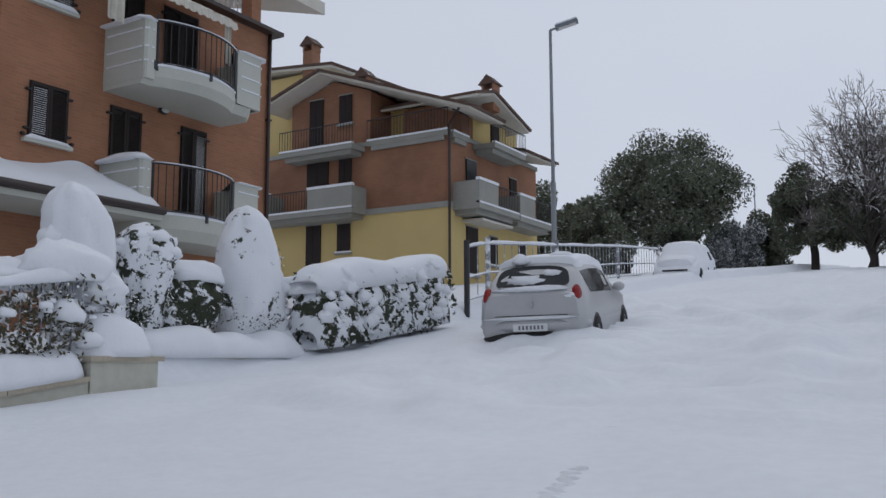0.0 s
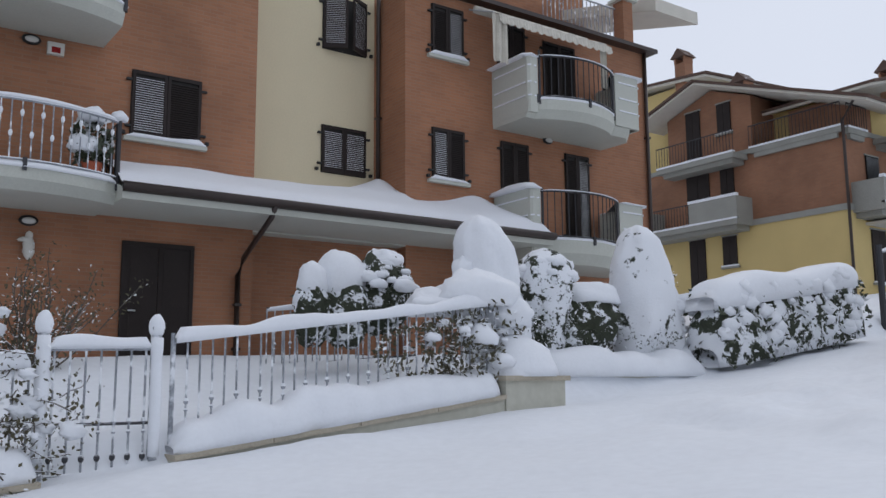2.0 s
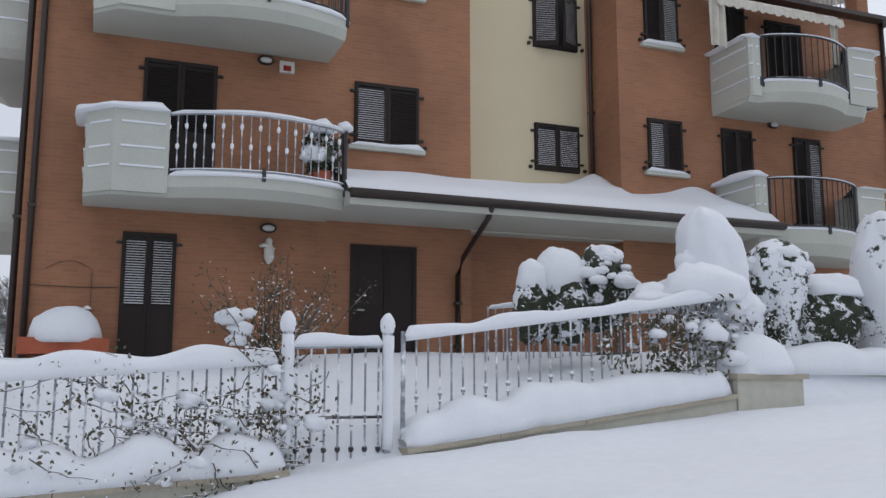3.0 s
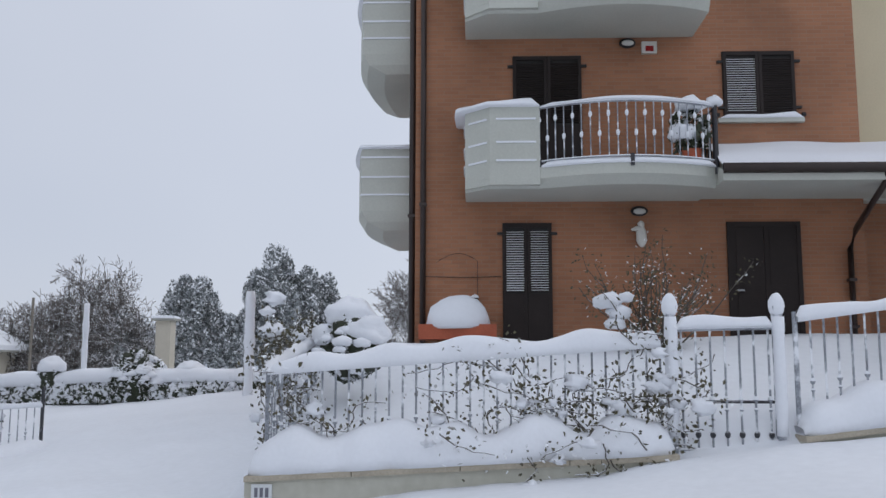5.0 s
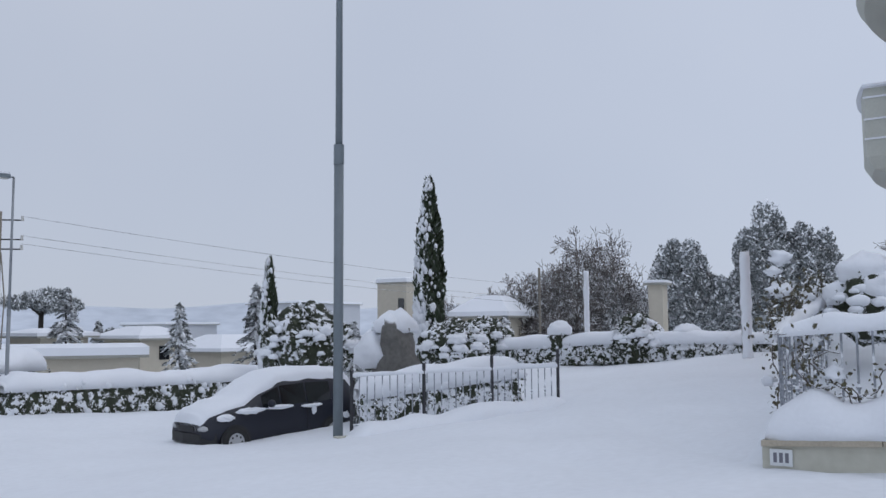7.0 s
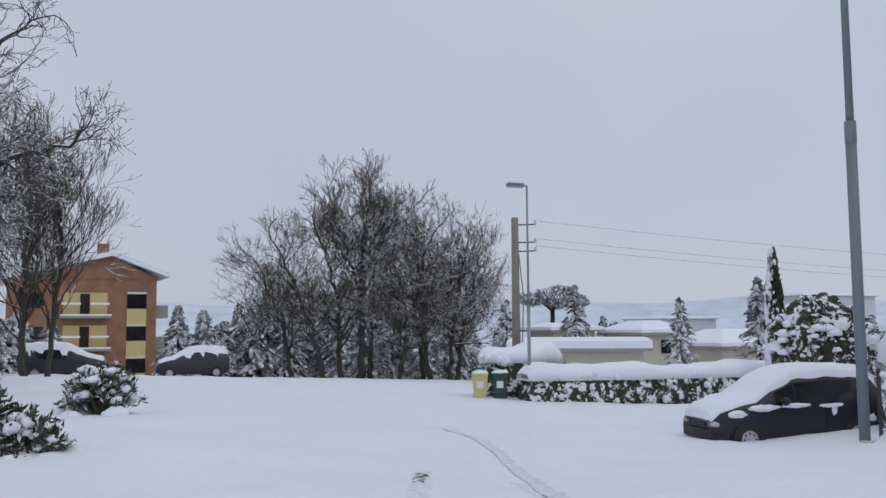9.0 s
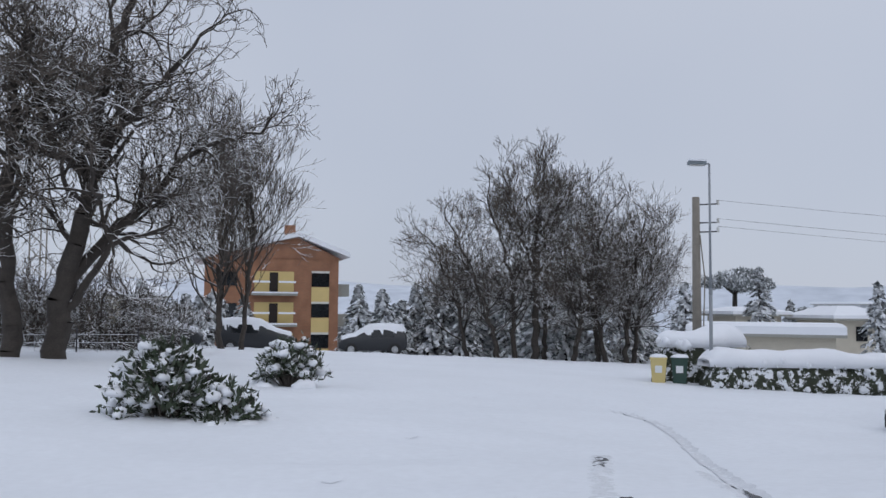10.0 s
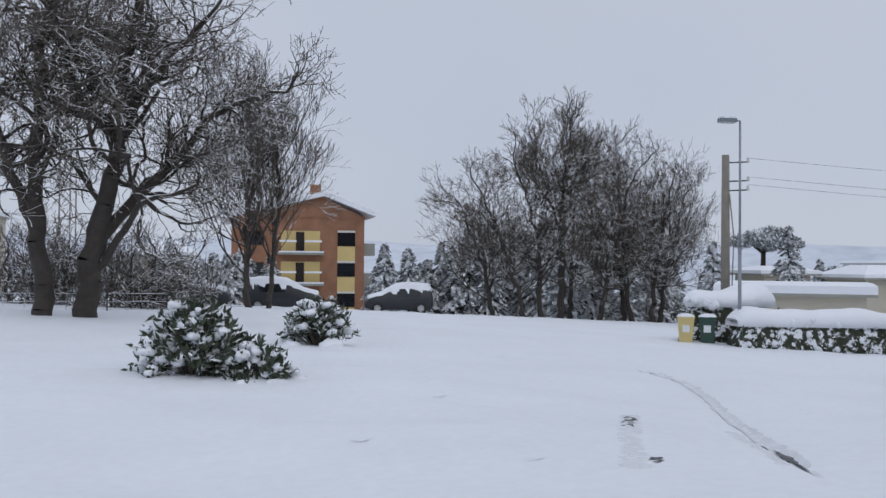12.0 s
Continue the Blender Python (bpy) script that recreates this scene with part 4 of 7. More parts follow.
# ---- snowy shrubs of the front garden ----
def creeper(label, boxes, n, seed, size=0.035, along=(0, 1)):
    """Creeper stems and leaves spread over a fence."""
    rng = np.random.default_rng(seed)
    c = thing("creeper", label, "plant")
    cen, uu, vv = [], [], []
    stems = G()
    for (x, y0, y1, z0, z1), share in boxes:
        m = int(n * share)
        for _ in range(max(3, int(m / 45))):
            y, z = rng.uniform(y0, y1), rng.uniform(z0, z1)
            pts = [Vector((x + rng.uniform(-0.03, 0.06), y, z))]
            a = rng.uniform(0, 6.28)
            for _ in range(7):
                a += rng.normal(0, 0.5)
                pts.append(pts[-1] + Vector((0.1 * math.cos(a) * along[0] + rng.normal(0, 0.015), 0.1 * math.cos(a) * along[1], 0.06 * math.sin(a))))
            stems.tube(pts, 0.006, 4, False)
            q = np.array([tuple(p) for p in pts])[rng.integers(0, 8, 45)]
            cen.append(q + rng.normal(0, 1, (45, 3)) * (0.04 + 0.05 * along[0], 0.04 + 0.05 * along[1], 0.07))
    cen = np.concatenate(cen)
    a = rand_dirs(rng, len(cen))
    b = np.cross(a, rand_dirs(rng, len(cen)))
    b /= np.linalg.norm(b, axis=1)[:, None]
    s = size * (0.6 + 0.8 * rng.random(len(cen)))[:, None]
    part("stem_mass", stems, TWIG, c)
    part("leaf_mass", G().quads(cen, a * s, b * s * 0.6), LEAF_OLIVE, c)
    k = G()
    for i in range(int(n / 70)):
        p = cen[rng.integers(len(cen))]
        r = rng.uniform(0.025, 0.075)
        k.blob((p[0] + 0.03, p[1], p[2] + 0.02), (r, r * 1.5, r * 0.95), 0.8, 2.2, i, 10, 7, -1)
    part("snow_clumps", k, SNOW, c, "", True)


creeper("russet-leaved creeper on the fence with snow clumps", [((FN + 0.03, -2.2, 1.4, 0.8, 1.5), 0.55), ((FN + 0.05, -0.9, 0.2, 0.7, 1.4), 0.25), ((FN + 0.06, 1.0, 1.5, 0.75, 1.7), 0.25)], 2300, 3, 0.024)
creeper("russet-leaved creeper hanging over the wall", [((FN + 0.28, -0.4, 1.3, 0.5, 0.75), 1)], 420, 4, 0.023)
creeper("leafy creeper on the return fence", [((-9.0, -2.5, -2.3, 0.9, 1.9), 0.3), ((-8.2, -2.5, -2.3, 0.9, 1.7), 0.3), ((-10, -2.5, -2.3, 1.2, 2.0), 0.4)], 1700, 6, 0.026, (1, 0))


def snow_shrub(name, label, lumps, leaf_boxes, n, seed, size=0.038, leaf_mat=None, core=True):
    """Shrub buried in snow: dark core, leaves that poke out, heaped snow."""
    rng = np.random.default_rng(seed)
    s = thing(name, label, "shrub", "snow-laden garden shrubs")
    k, g = G(), G()
    for i, (c, r) in enumerate(leaf_boxes):
        if core:
            k.blob(c, (r[0] * 0.92, r[1] * 0.92, r[2] * 0.94), 0.25, 2.4, i + seed, 22, 16, -1)
        g.quads(*leaf_cloud(rng, c, r, int(n / len(leaf_boxes)), size, 0.75))
    if core:
        part("twig_mass", k, SHELL_DARK, s, "", True)
    part("leaf_mass", g, leaf_mat or LEAF_SNOWY, s)
    k = G()
    for i, (c, r, *more) in enumerate(lumps):
        big = max(r) > 0.2
        k.blob(c, r, more[0] if more else 0.2, 1.8 if big else 2.4, i + seed * 3, 22 if big else 8, 16 if big else 6, more[1] if len(more) > 1 else -0.6)
    part("snow_load" if len(lumps) < 9 else "snow_clumps", k, SNOW, s, "heavy rounded snow load", True)
    return s


def small_lumps(rng, c, r, n, lo=0.05, hi=0.14):
    out = []
    for d in rand_dirs(rng, n):
        d[2] = abs(d[2]) * 0.9 - 0.15
        q = lo + (hi - lo) * rng.random() ** 2
        out.append(((c[0] + d[0] * r[0], c[1] + d[1] * r[1], c[2] + d[2] * r[2]), (q, q * 1.3, q * 0.75), 0.3))
    return out


rs = np.random.default_rng(11)
def coated_cone(name, label, c, profile, coat, seed, lean=(0, 0), leaves=(), lumps=()):
    """Clipped evergreen under a coat of snow, twigs showing through its gaps."""
    t = thing(name, label, "shrub", "snow-laden garden shrubs")
    part("snow_coat", G().dome(c, profile, 0.085, seed, 44, lean), coat, t, "", True)
    g, k, rg = G(), G(), np.random.default_rng(seed)
    for cc, r, n in leaves:
        g.quads(*leaf_cloud(rg, cc, r, n, 0.026, 0.82))
    if leaves:
        part("leaf_mass", g, LEAF_SNOWY, t)
    for i, (cc, r) in enumerate(lumps):
        k.blob(cc, r, 0.25, 2, i + seed, 16, 10, -0.8)
    if lumps:
        part("snow_load", k, SNOW, t, "", True)


coated_cone("conical_shrub", "tall conical evergreen wholly plastered with snow", (-8.4, 7.38, 1.75), [(0, 0.42), (0.45, 0.5), (0.85, 0.48), (1.3, 0.42), (1.65, 0.36), (1.85, 0.27), (1.96, 0.15), (2.02, 0.02)], SNOW, 1, (0, -0.28), [((-8.35, 7.55, 2.1), (0.58, 0.62, 0.4), 900)], [((-8.3, 6.75, 2.95), (0.13, 0.14, 0.2)), ((-8.25, 6.85, 2.7), (0.18, 0.18, 0.22)), ((-8.3, 6.7, 2.55), (0.16, 0.2, 0.2))])
snow_shrub("spreading_shrub", "low spreading shrub bowed over the fence by snow", [((-7.75, 6.55, 2.55), (0.42, 0.62, 0.36), 0.25, -0.3), ((-7.9, 6.1, 2.4), (0.35, 0.5, 0.25), 0.3, -0.3), ((-7.6, 6.95, 2.35), (0.3, 0.3, 0.25), 0.3), ((-7.35, 6.35, 2.05), (0.16, 0.2, 0.17), 0.4), ((-7.3, 6.6, 1.75), (0.14, 0.16, 0.12), 0.4)] + small_lumps(rs, (-7.55, 6.2, 1.95), (0.3, 0.8, 0.4), 18, 0.04, 0.1), [((-7.65, 6.6, 2.25), (0.42, 0.6, 0.38)), ((-7.5, 6.1, 2.0), (0.25, 0.6, 0.4)), ((-7.45, 5.5, 1.85), (0.15, 0.6, 0.35)), ((-7.4, 6.3, 1.75), (0.2, 0.55, 0.3))], 1500, 2, 0.04, LEAF_OLIVE, False)
coated_cone("round_topiary", "ball-topped topiary shrub capped with clotted snow", (-8.4, 8.27, 1.8), [(0, 0.26), (0.5, 0.28), (0.75, 0.31), (0.95, 0.38), (1.2, 0.41), (1.4, 0.36), (1.55, 0.2), (1.61, 0.02)], BALL, 3, (0, 0), [((-8.4, 8.27, 2.85), (0.41, 0.42, 0.42), 800), ((-8.4, 8.3, 2.3), (0.36, 0.38, 0.5), 1300)], [(q[0], q[1]) for q in small_lumps(rs, (-8.38, 8.25, 3.02), (0.35, 0.37, 0.36), 34, 0.05, 0.13)])
snow_shrub("low_hedge", "low clipped hedge piece under a snow pillow", [((-8.4, 9.15, 2.72), (0.4, 0.5, 0.26), 0.15, -0.3)], [((-8.4, 9.1, 2.4), (0.42, 0.6, 0.45)), ((-8.4, 8.75, 2.2), (0.35, 0.4, 0.4))], 1100, 4)
coated_cone("conical_shrub", "conical evergreen shrub coated with snow and dark gaps", (-8.35, 10.22, 1.85), [(0, 0.46), (0.3, 0.57), (0.6, 0.57), (1.1, 0.5), (1.55, 0.42), (1.85, 0.32), (2.0, 0.18), (2.07, 0.02)], COAT, 5, (0, -0.06), [((-8.33, 10.22, 2.15), (0.58, 0.6, 0.32), 1500), ((-8.3, 10.4, 2.8), (0.45, 0.42, 0.7), 260)])
snow_shrub("round_shrub", "slim snow-covered garden shrub", [((-10, 5.42, 2.9), (0.22, 0.22, 0.3), 0.15, -0.6), ((-10, 5.42, 2.55), (0.24, 0.26, 0.35), 0.2, -0.8)], [((-10, 5.42, 2.5), (0.28, 0.28, 0.5))], 350, 6)
snow_shrub("round_shrub", "dome-shaped snow-covered garden shrub", [((-10.1, 5.9, 2.95), (0.38, 0.4, 0.45), 0.1, -0.8), ((-10.1, 5.9, 2.6), (0.4, 0.42, 0.4), 0.2, -0.8)], [((-10.0, 5.9, 2.5), (0.43, 0.45, 0.5))], 500, 7)
snow_shrub("round_shrub", "bushy garden shrub with tufts of snow", [((-10, 6.55, 3.25), (0.28, 0.3, 0.2), 0.3, -0.4)] + small_lumps(rs, (-9.95, 6.55, 2.85), (0.42, 0.46, 0.55), 34, 0.06, 0.15), [((-10, 6.55, 2.8), (0.44, 0.48, 0.6))], 1100, 8)


snow_shrub("round_shrub", "shrub heaped with snow behind the return fence", [((-9.7, -1.85, 2.08), (0.3, 0.3, 0.24), 0.25, -0.5), ((-9.5, -1.62, 1.85), (0.26, 0.28, 0.22), 0.3, -0.5), ((-9.6, -2.1, 1.82), (0.2, 0.2, 0.18), 0.3, -0.5)] + small_lumps(rs, (-9.5, -1.85, 1.65), (0.36, 0.38, 0.35), 20, 0.04, 0.1), [((-9.6, -1.82, 1.7), (0.36, 0.4, 0.42))], 900, 9, 0.028)


def hedge(label, pts, w, h, snow_h, seed, leaf_n=260, leaf_size=0.05, lm=None, lumps=5.0, hang=0.5, shell=None):
    """Clipped hedge along a line, snow pillow on top and patches down its face."""
    rng = np.random.default_rng(seed)
    hd = thing("hedge", label, "hedge")
    P = [Vector(p) for p in pts]
    part("twig_mass", G().ridge([p - Vector((0, 0, 0.1)) for p in P], w * 0.97, h * 1.0, 0.16, seed, 17, 0.07, 2.6), shell or SHELL_DARK, hd, "", True)
    g, k = G(), G()
    for a, b in zip(P, P[1:]):
        L = (b - a).length
        n = int(leaf_n * L)
        t = rng.random(n)
        side = np.array(((b - a).normalized().y, -(b - a).normalized().x, 0))
        ang = rng.uniform(0, math.pi, n)
        rad = 0.92 + 0.16 * rng.random(n)
        cen = np.array(a) + np.outer(t, np.array(b - a)) + np.outer(np.sign(np.cos(ang)) * np.abs(np.cos(ang)) ** 0.7 * w * 0.5 * rad, side)
        cen[:, 2] += np.sin(ang) ** 0.8 * h * rad - 0.05 - rng.random(n) * h * 0.15
        u = rand_dirs(rng, n)
        v = np.cross(u, rand_dirs(rng, n))
        v /= np.linalg.norm(v, axis=1)[:, None]
        s = leaf_size * (0.6 + 0.8 * rng.random(n))[:, None]
        g.quads(cen, u * s, v * s * 0.45)
        for i in range(int(lumps * L)):
            q, r = rng.random(), rng.uniform(0.04, 0.13) * h
            down = rng.random() ** 1.1
            sd = rng.choice((-1, 1))
            c = np.array(a) + q * np.array(b - a) + side * sd * w * 0.48 * (0.75 + 0.25 * down)
            k.blob((c[0], c[1], c[2] + h * (0.92 - hang * down * 1.5)), (r * 0.8, r * 1.4, r * 0.9), 0.6, 2.4, i + seed, 9, 6, -0.8)
    part("leaf_mass", g, lm or LEAF_SNOWY, hd)
    k.ridge([p + Vector((0, 0, h * 0.8)) for p in P], w * 0.86, snow_h + h * 0.16, 0.26, seed, 17, 0.07, 1.15, True, 0.12)
    part("snow_clumps", k, SNOW, hd, "lumpy snow pillow", True)


hedge("evergreen street hedge under a deep snow blanket", [(-7.55, 10.55, 1.8), (-7.45, 12.5, 2.08), (-7.4, 14.2, 2.35)], 0.95, 1.08, 0.16, 21, 520, 0.055, None, 26, 0.62, SHELL)
plw = thing("planter_wall", "curved low planter wall edged with stone", "wall")
line = [(-7.95, 7.7), (-7.7, 8.6), (-7.55, 9.6), (-7.5, 10.6), (-7.35, 12.2), (-7.15, 14.2)]
k = G()
part("wall_body", G().strip([line[0], line[1], line[2], line[3]], 1.0, 1.6, -0.3 * -1), WALLC, plw)
part("coping", G().strip([(x + 0.03, y) for x, y in line[:4]], 1.6, 1.66, 0.34), COPING, plw)
tagged(link("planter_snow", G().ridge([(x - 0.35, y, 1.58) for x, y in line[:4]], 0.95, 0.42, 0.3, 3, 13, 0.06, 2.0), SNOW, smooth=True), "snow filling the planter in front of the shrubs", "snow", kind="stuff")
# leafless-looking shrub against the house wall
rng = np.random.default_rng(31)
ws = thing("wall_shrub", "thin shrub by the house wall dotted with snow", "shrub")
g, l1 = G(), []
for i in range(34):
    p = Vector((-11.2, 2.1 + rng.normal(0, 0.15), 1.7))
    d = Vector((rng.normal(0, 0.2), rng.normal(0.15, 0.6), 1)).normalized()
    pts = [p]
    for _ in range(int(rng.integers(5, 9))):
        d = (d + Vector((rng.normal(0, 0.1), rng.normal(0, 0.14), 0.02))).normalized()
        pts.append(pts[-1] + d * 0.2)
        l1 += [tuple(pts[-1] + Vector(rng.normal(0, 0.08, 3))) for _ in range(9)]
    g.tube(pts, [0.012 - 0.001 * j for j in range(len(pts))], 4, False)
part("stem_mass", g, TWIG, ws)
c = np.array(l1)
u = rand_dirs(rng, len(c)) * 0.03
v = np.cross(u, rand_dirs(rng, len(c))) * 0.5
part("leaf_mass", G().quads(c, u, v), LEAF_OLIVE, ws)
k = G()
for y, z, r in ((1.45, 2.35, 0.16), (1.6, 2.2, 0.14), (1.7, 2.4, 0.1), (1.55, 2.05, 0.12)):
    k.blob((-11.1, y, z), (r, r * 1.2, r * 0.8), 0.4, 2, y, 10, 8, -0.7)
part("snow_load", k, SNOW, ws, "", True)


# ---- the yellow and brick house up the street ----
hb = thing("apartment_house", "brick and yellow apartment house with snowy balconies and tiled gables", "building")
BX, BY = -17.55, 32.1
part("wall", G().box((-34, BY, 2), (BX, 41, 8.05)), YELLOW, hb, "yellow rendered ground storey")
part("string_course", G().box((-34, BY - 0.06, 8.05), (BX + 0.06, 41.06, 8.3)), CONC_B, hb)
part("wall", G().box((-34, BY + 0.01, 8.3), (BX - 0.01, 40.99, 11.2)), BRICK_B, hb, "brick first storey")
part("string_course", G().box((-34, BY - 0.06, 11.2), (BX + 0.06, 41.06, 11.4)), CONC_B, hb)
k = G()
k.v = [(-26.2, BY + 0.01, 11.4), (-21.6, BY + 0.01, 11.4), (-21.6, BY + 0.01, 13.75), (-23.7, BY + 0.01, 14.52), (-26.2, BY + 0.01, 13.68)]
k.v += [(x, 40, z) for x, _, z in k.v]
k.f = [(0, 1, 2, 3, 4), (9, 8, 7, 6, 5)] + [(i, 5 + i, 5 + (i + 1) % 5, (i + 1) % 5) for i in range(5)]
part("wall", k, BRICK_B, hb, "brick gable wall")
part("wall", G().box((-21.6, BY + 1.6, 11.4), (BX - 0.6, 40, 13.2)), YELLOW, hb, "yellow loggia wall")
part("wall", G().box((-34, BY + 0.9, 11.4), (-25.0, 40, 15.6)), YELLOW, hb)
part("wall", G().box((-20.5, 34.3, 11.4), (BX, 37.6, 12.6)), YELLOW, hb)
part("wall", G().box((-20.6, 33.3, 11.4), (BX - 0.02, 34.3, 12.95)), BRICK_B, hb)
part("wall", G().box((-20.6, 37.6, 11.4), (BX - 0.02, 39.0, 11.9)), BRICK_B, hb)


def slope(parent, a, b, c, d, t, name="roof_slope"):
    """A roof sheet through four corners with its tiles, soffit and snow."""
    P = [Vector(p) for p in (a, b, c, d)]
    nrm = (P[1] - P[0]).cross(P[3] - P[0]).normalized()
    if nrm.z < 0:
        nrm = -nrm
    k = G()
    k.v = [tuple(p) for p in P] + [tuple(p + nrm * t) for p in P]
    k.f = [(0, 1, 2, 3), (7, 6, 5, 4)] + [(i, 4 + i, 4 + (i + 1) % 4, (i + 1) % 4) for i in range(4)]
    part(name, k, SOFFIT, parent)
    k = G()
    P = [p + (p - (P[0] + P[1] + P[2] + P[3]) / 4).normalized() * 0.12 for p in P]
    k.v = [tuple(p + nrm * (t + 0.004)) for p in P] + [tuple(p + nrm * (t + 0.12)) for p in P]
    k.f = [(0, 1, 2, 3), (7, 6, 5, 4)] + [(i, 4 + i, 4 + (i + 1) % 4, (i + 1) % 4) for i in range(4)]
    part("roof_tiles", k, ROOF, parent)


slope(hb, (-23.7, 31.0, 14.6), (-15.9, 31.0, 11.8), (-15.9, 34.0, 11.8), (-23.7, 40, 14.6), 0.1)
slope(hb, (-23.7, 31.0, 14.6), (-27.2, 31.0, 13.4), (-27.2, 40.0, 13.4), (-23.7, 40, 14.6), 0.1)
slope(hb, (-36, 32.3, 16.5), (-24.3, 32.6, 15.5), (-24.3, 40.0, 16.0), (-36, 40, 17.0), 0.12)
slope(hb, (-16.6, 34.6, 13.4), (-16.6, 38.2, 12.45), (-22.5, 38.2, 12.45), (-22.5, 34.6, 13.4), 0.1)
slope(hb, (-16.6, 34.6, 13.4), (-16.6, 32.9, 12.95), (-22.5, 32.9, 12.95), (-22.5, 34.6, 13.4), 0.1)
slope(hb, (-16.7, 37.7, 11.4), (-16.3, 40.7, 11.25), (-24, 40.7, 13.0), (-24, 37.7, 13.0), 0.1)


def chimney(x, y, z0, z1, w=0.6):
    c = part("chimney", G().box((x - w / 2, y - w / 2, z0), (x + w / 2, y + w / 2, z1 - 0.5)), BRICK_B, hb, "brick chimney with gabled cap")
    for dx in (-1, 1):
        part("cap_leg", G().box((x + dx * w * 0.45 - 0.05, y - w / 2, z1 - 0.5), (x + dx * w * 0.45 + 0.05, y + w / 2, z1 - 0.2)), BRICK_B, c)
    k = G()
    k.v = [(x - w * 0.75, y - w * 0.7, z1 - 0.2), (x + w * 0.75, y - w * 0.7, z1 - 0.2), (x, y - w * 0.7, z1 + 0.25), (x - w * 0.75, y + w * 0.7, z1 - 0.2), (x + w * 0.75, y + w * 0.7, z1 - 0.2), (x, y + w * 0.7, z1 + 0.25)]
    k.f = [(0, 1, 2), (5, 4, 3), (0, 2, 5, 3), (1, 4, 5, 2), (0, 3, 4, 1)]
    part("cap", k, ROOF, c)


chimney(-25.8, 33.0, 15.3, 17.1)
chimney(-22.4, 32.8, 13.6, 14.85, 0.6)
chimney(-17.2, 35.4, 12.9, 14.35, 0.6)


def far_window(parent, face, a0, a1, z0, z1, glazed=False, pos=None):
    """Shuttered opening on the front (y) or the side (x) of a house."""
    w = part("window", G(), SHUT, parent)
    if face == "y":
        Y = BY if pos is None else pos
        mk = lambda lo, hi: G().box((lo[0], Y - hi[1], lo[2]), (hi[0], Y - lo[1], hi[2]))
    else:
        X = BX if pos is None else pos
        mk = lambda lo, hi: G().box((X + lo[1], lo[0], lo[2]), (X + hi[1], hi[0], hi[2]))
    mid = (a0 + a1) / 2
    part("shutter", mk((a0, 0.0, z0), (mid - 0.01, 0.07, z1)), SHUT if not glazed else GLASSY, w)
    part("shutter", mk((mid + 0.01, 0.0, z0), (a1, 0.07, z1)), SHUT if not glazed else GLASSY, w)
    part("frame", mk((a0 - 0.07, 0, z1), (a1 + 0.07, 0.05, z1 + 0.07)), CONC_B, w)
    part("sill", mk((a0 - 0.1, 0, z0 - 0.1), (a1 + 0.1, 0.14, z0 - 0.02)), CONC_B, w)
    part("sill_snow", mk((a0 - 0.08, 0.02, z0 - 0.02), (a1 + 0.08, 0.12, z0 + 0.05)), SNOW, w)


for q in ((-25.08, -24.3, 11.5, 13.75), (-23.34, -22.64, 12.4, 13.75), (-25.19, -23.95, 8.5, 10.8), (-23.33, -22.64, 9.45, 10.75), (-25.19, -24.34, 5.6, 7.8), (-23.39, -22.67, 6.45, 7.75)):
    far_window(hb, "y", *q)
for q in ((-20.6, -20.1, 11.5, 13.0), (-19.6, -18.8, 11.5, 12.9)):
    far_window(hb, "y", *q, pos=BY + 1.6)
far_window(hb, "x", 33.6, 34.5, 9.3, 10.4, True)
far_window(hb, "x", 33.6, 34.6, 5.3, 7.4)
far_window(hb, "x", 35.8, 36.5, 5.9, 7.2)
far_window(hb, "x", 36.0, 36.8, 11.45, 12.5)
far_window(hb, "x", 37.9, 38.6, 8.4, 10.3)
far_window(hb, "x", 38.8, 39.5, 5.6, 7.3)


def house_balcony(face, a0, a1, z, depth, solid, railing, pos=None):
    b = part("balcony", G(), CONC_B, hb, "snow-edged concrete balcony")
    Y, X = (BY, BX)

    def box(lo, hi):
        if face == "y":
            return G().box((lo[0], Y - hi[1], lo[2]), (hi[0], Y - lo[1], hi[2]))
        return G().box((X + lo[1], lo[0], lo[2]), (X + hi[1], hi[0], hi[2]))

    part("slab", box((a0, 0, z), (a1, depth, z + 0.22)), CONC_B, b)
    part("slab_lower", box((a0 + 0.2, 0, z - 0.2), (a1 - 0.2, depth * 0.8, z)), CONC_B, b)
    part("edge_snow", box((a0, depth - 0.15, z + 0.22), (a1, depth + 0.03, z + 0.3)), SNOW, b)
    for s0, s1 in solid:
        part("parapet", box((s0, depth - 0.12, z + 0.22), (s1, depth, z + 1.2)), CONC_B, b)
        part("parapet_end", box((s1 - 0.1, 0, z + 0.22), (s1, depth - 0.12, z + 1.2)), CONC_B, b)
        part("parapet_end", box((s0, 0, z + 0.22), (s0 + 0.1, depth - 0.12, z + 1.2)), CONC_B, b)
        part("parapet_snow", box((s0 - 0.02, depth - 0.16, z + 1.2), (s1 + 0.02, depth + 0.03, z + 1.32)), SNOW, b)
    for r0, r1 in railing:
        part("rail", box((r0, depth - 0.04, z + 1.17), (r1, depth, z + 1.21)), IRON, b)
        n = int((r1 - r0) / 0.16)
        for i in range(n + 1):
            y = r0 + (r1 - r0) * i / n
            part("baluster", box((y - 0.009, depth - 0.03, z + 0.22), (y + 0.009, depth - 0.01, z + 1.18)), IRON, b)


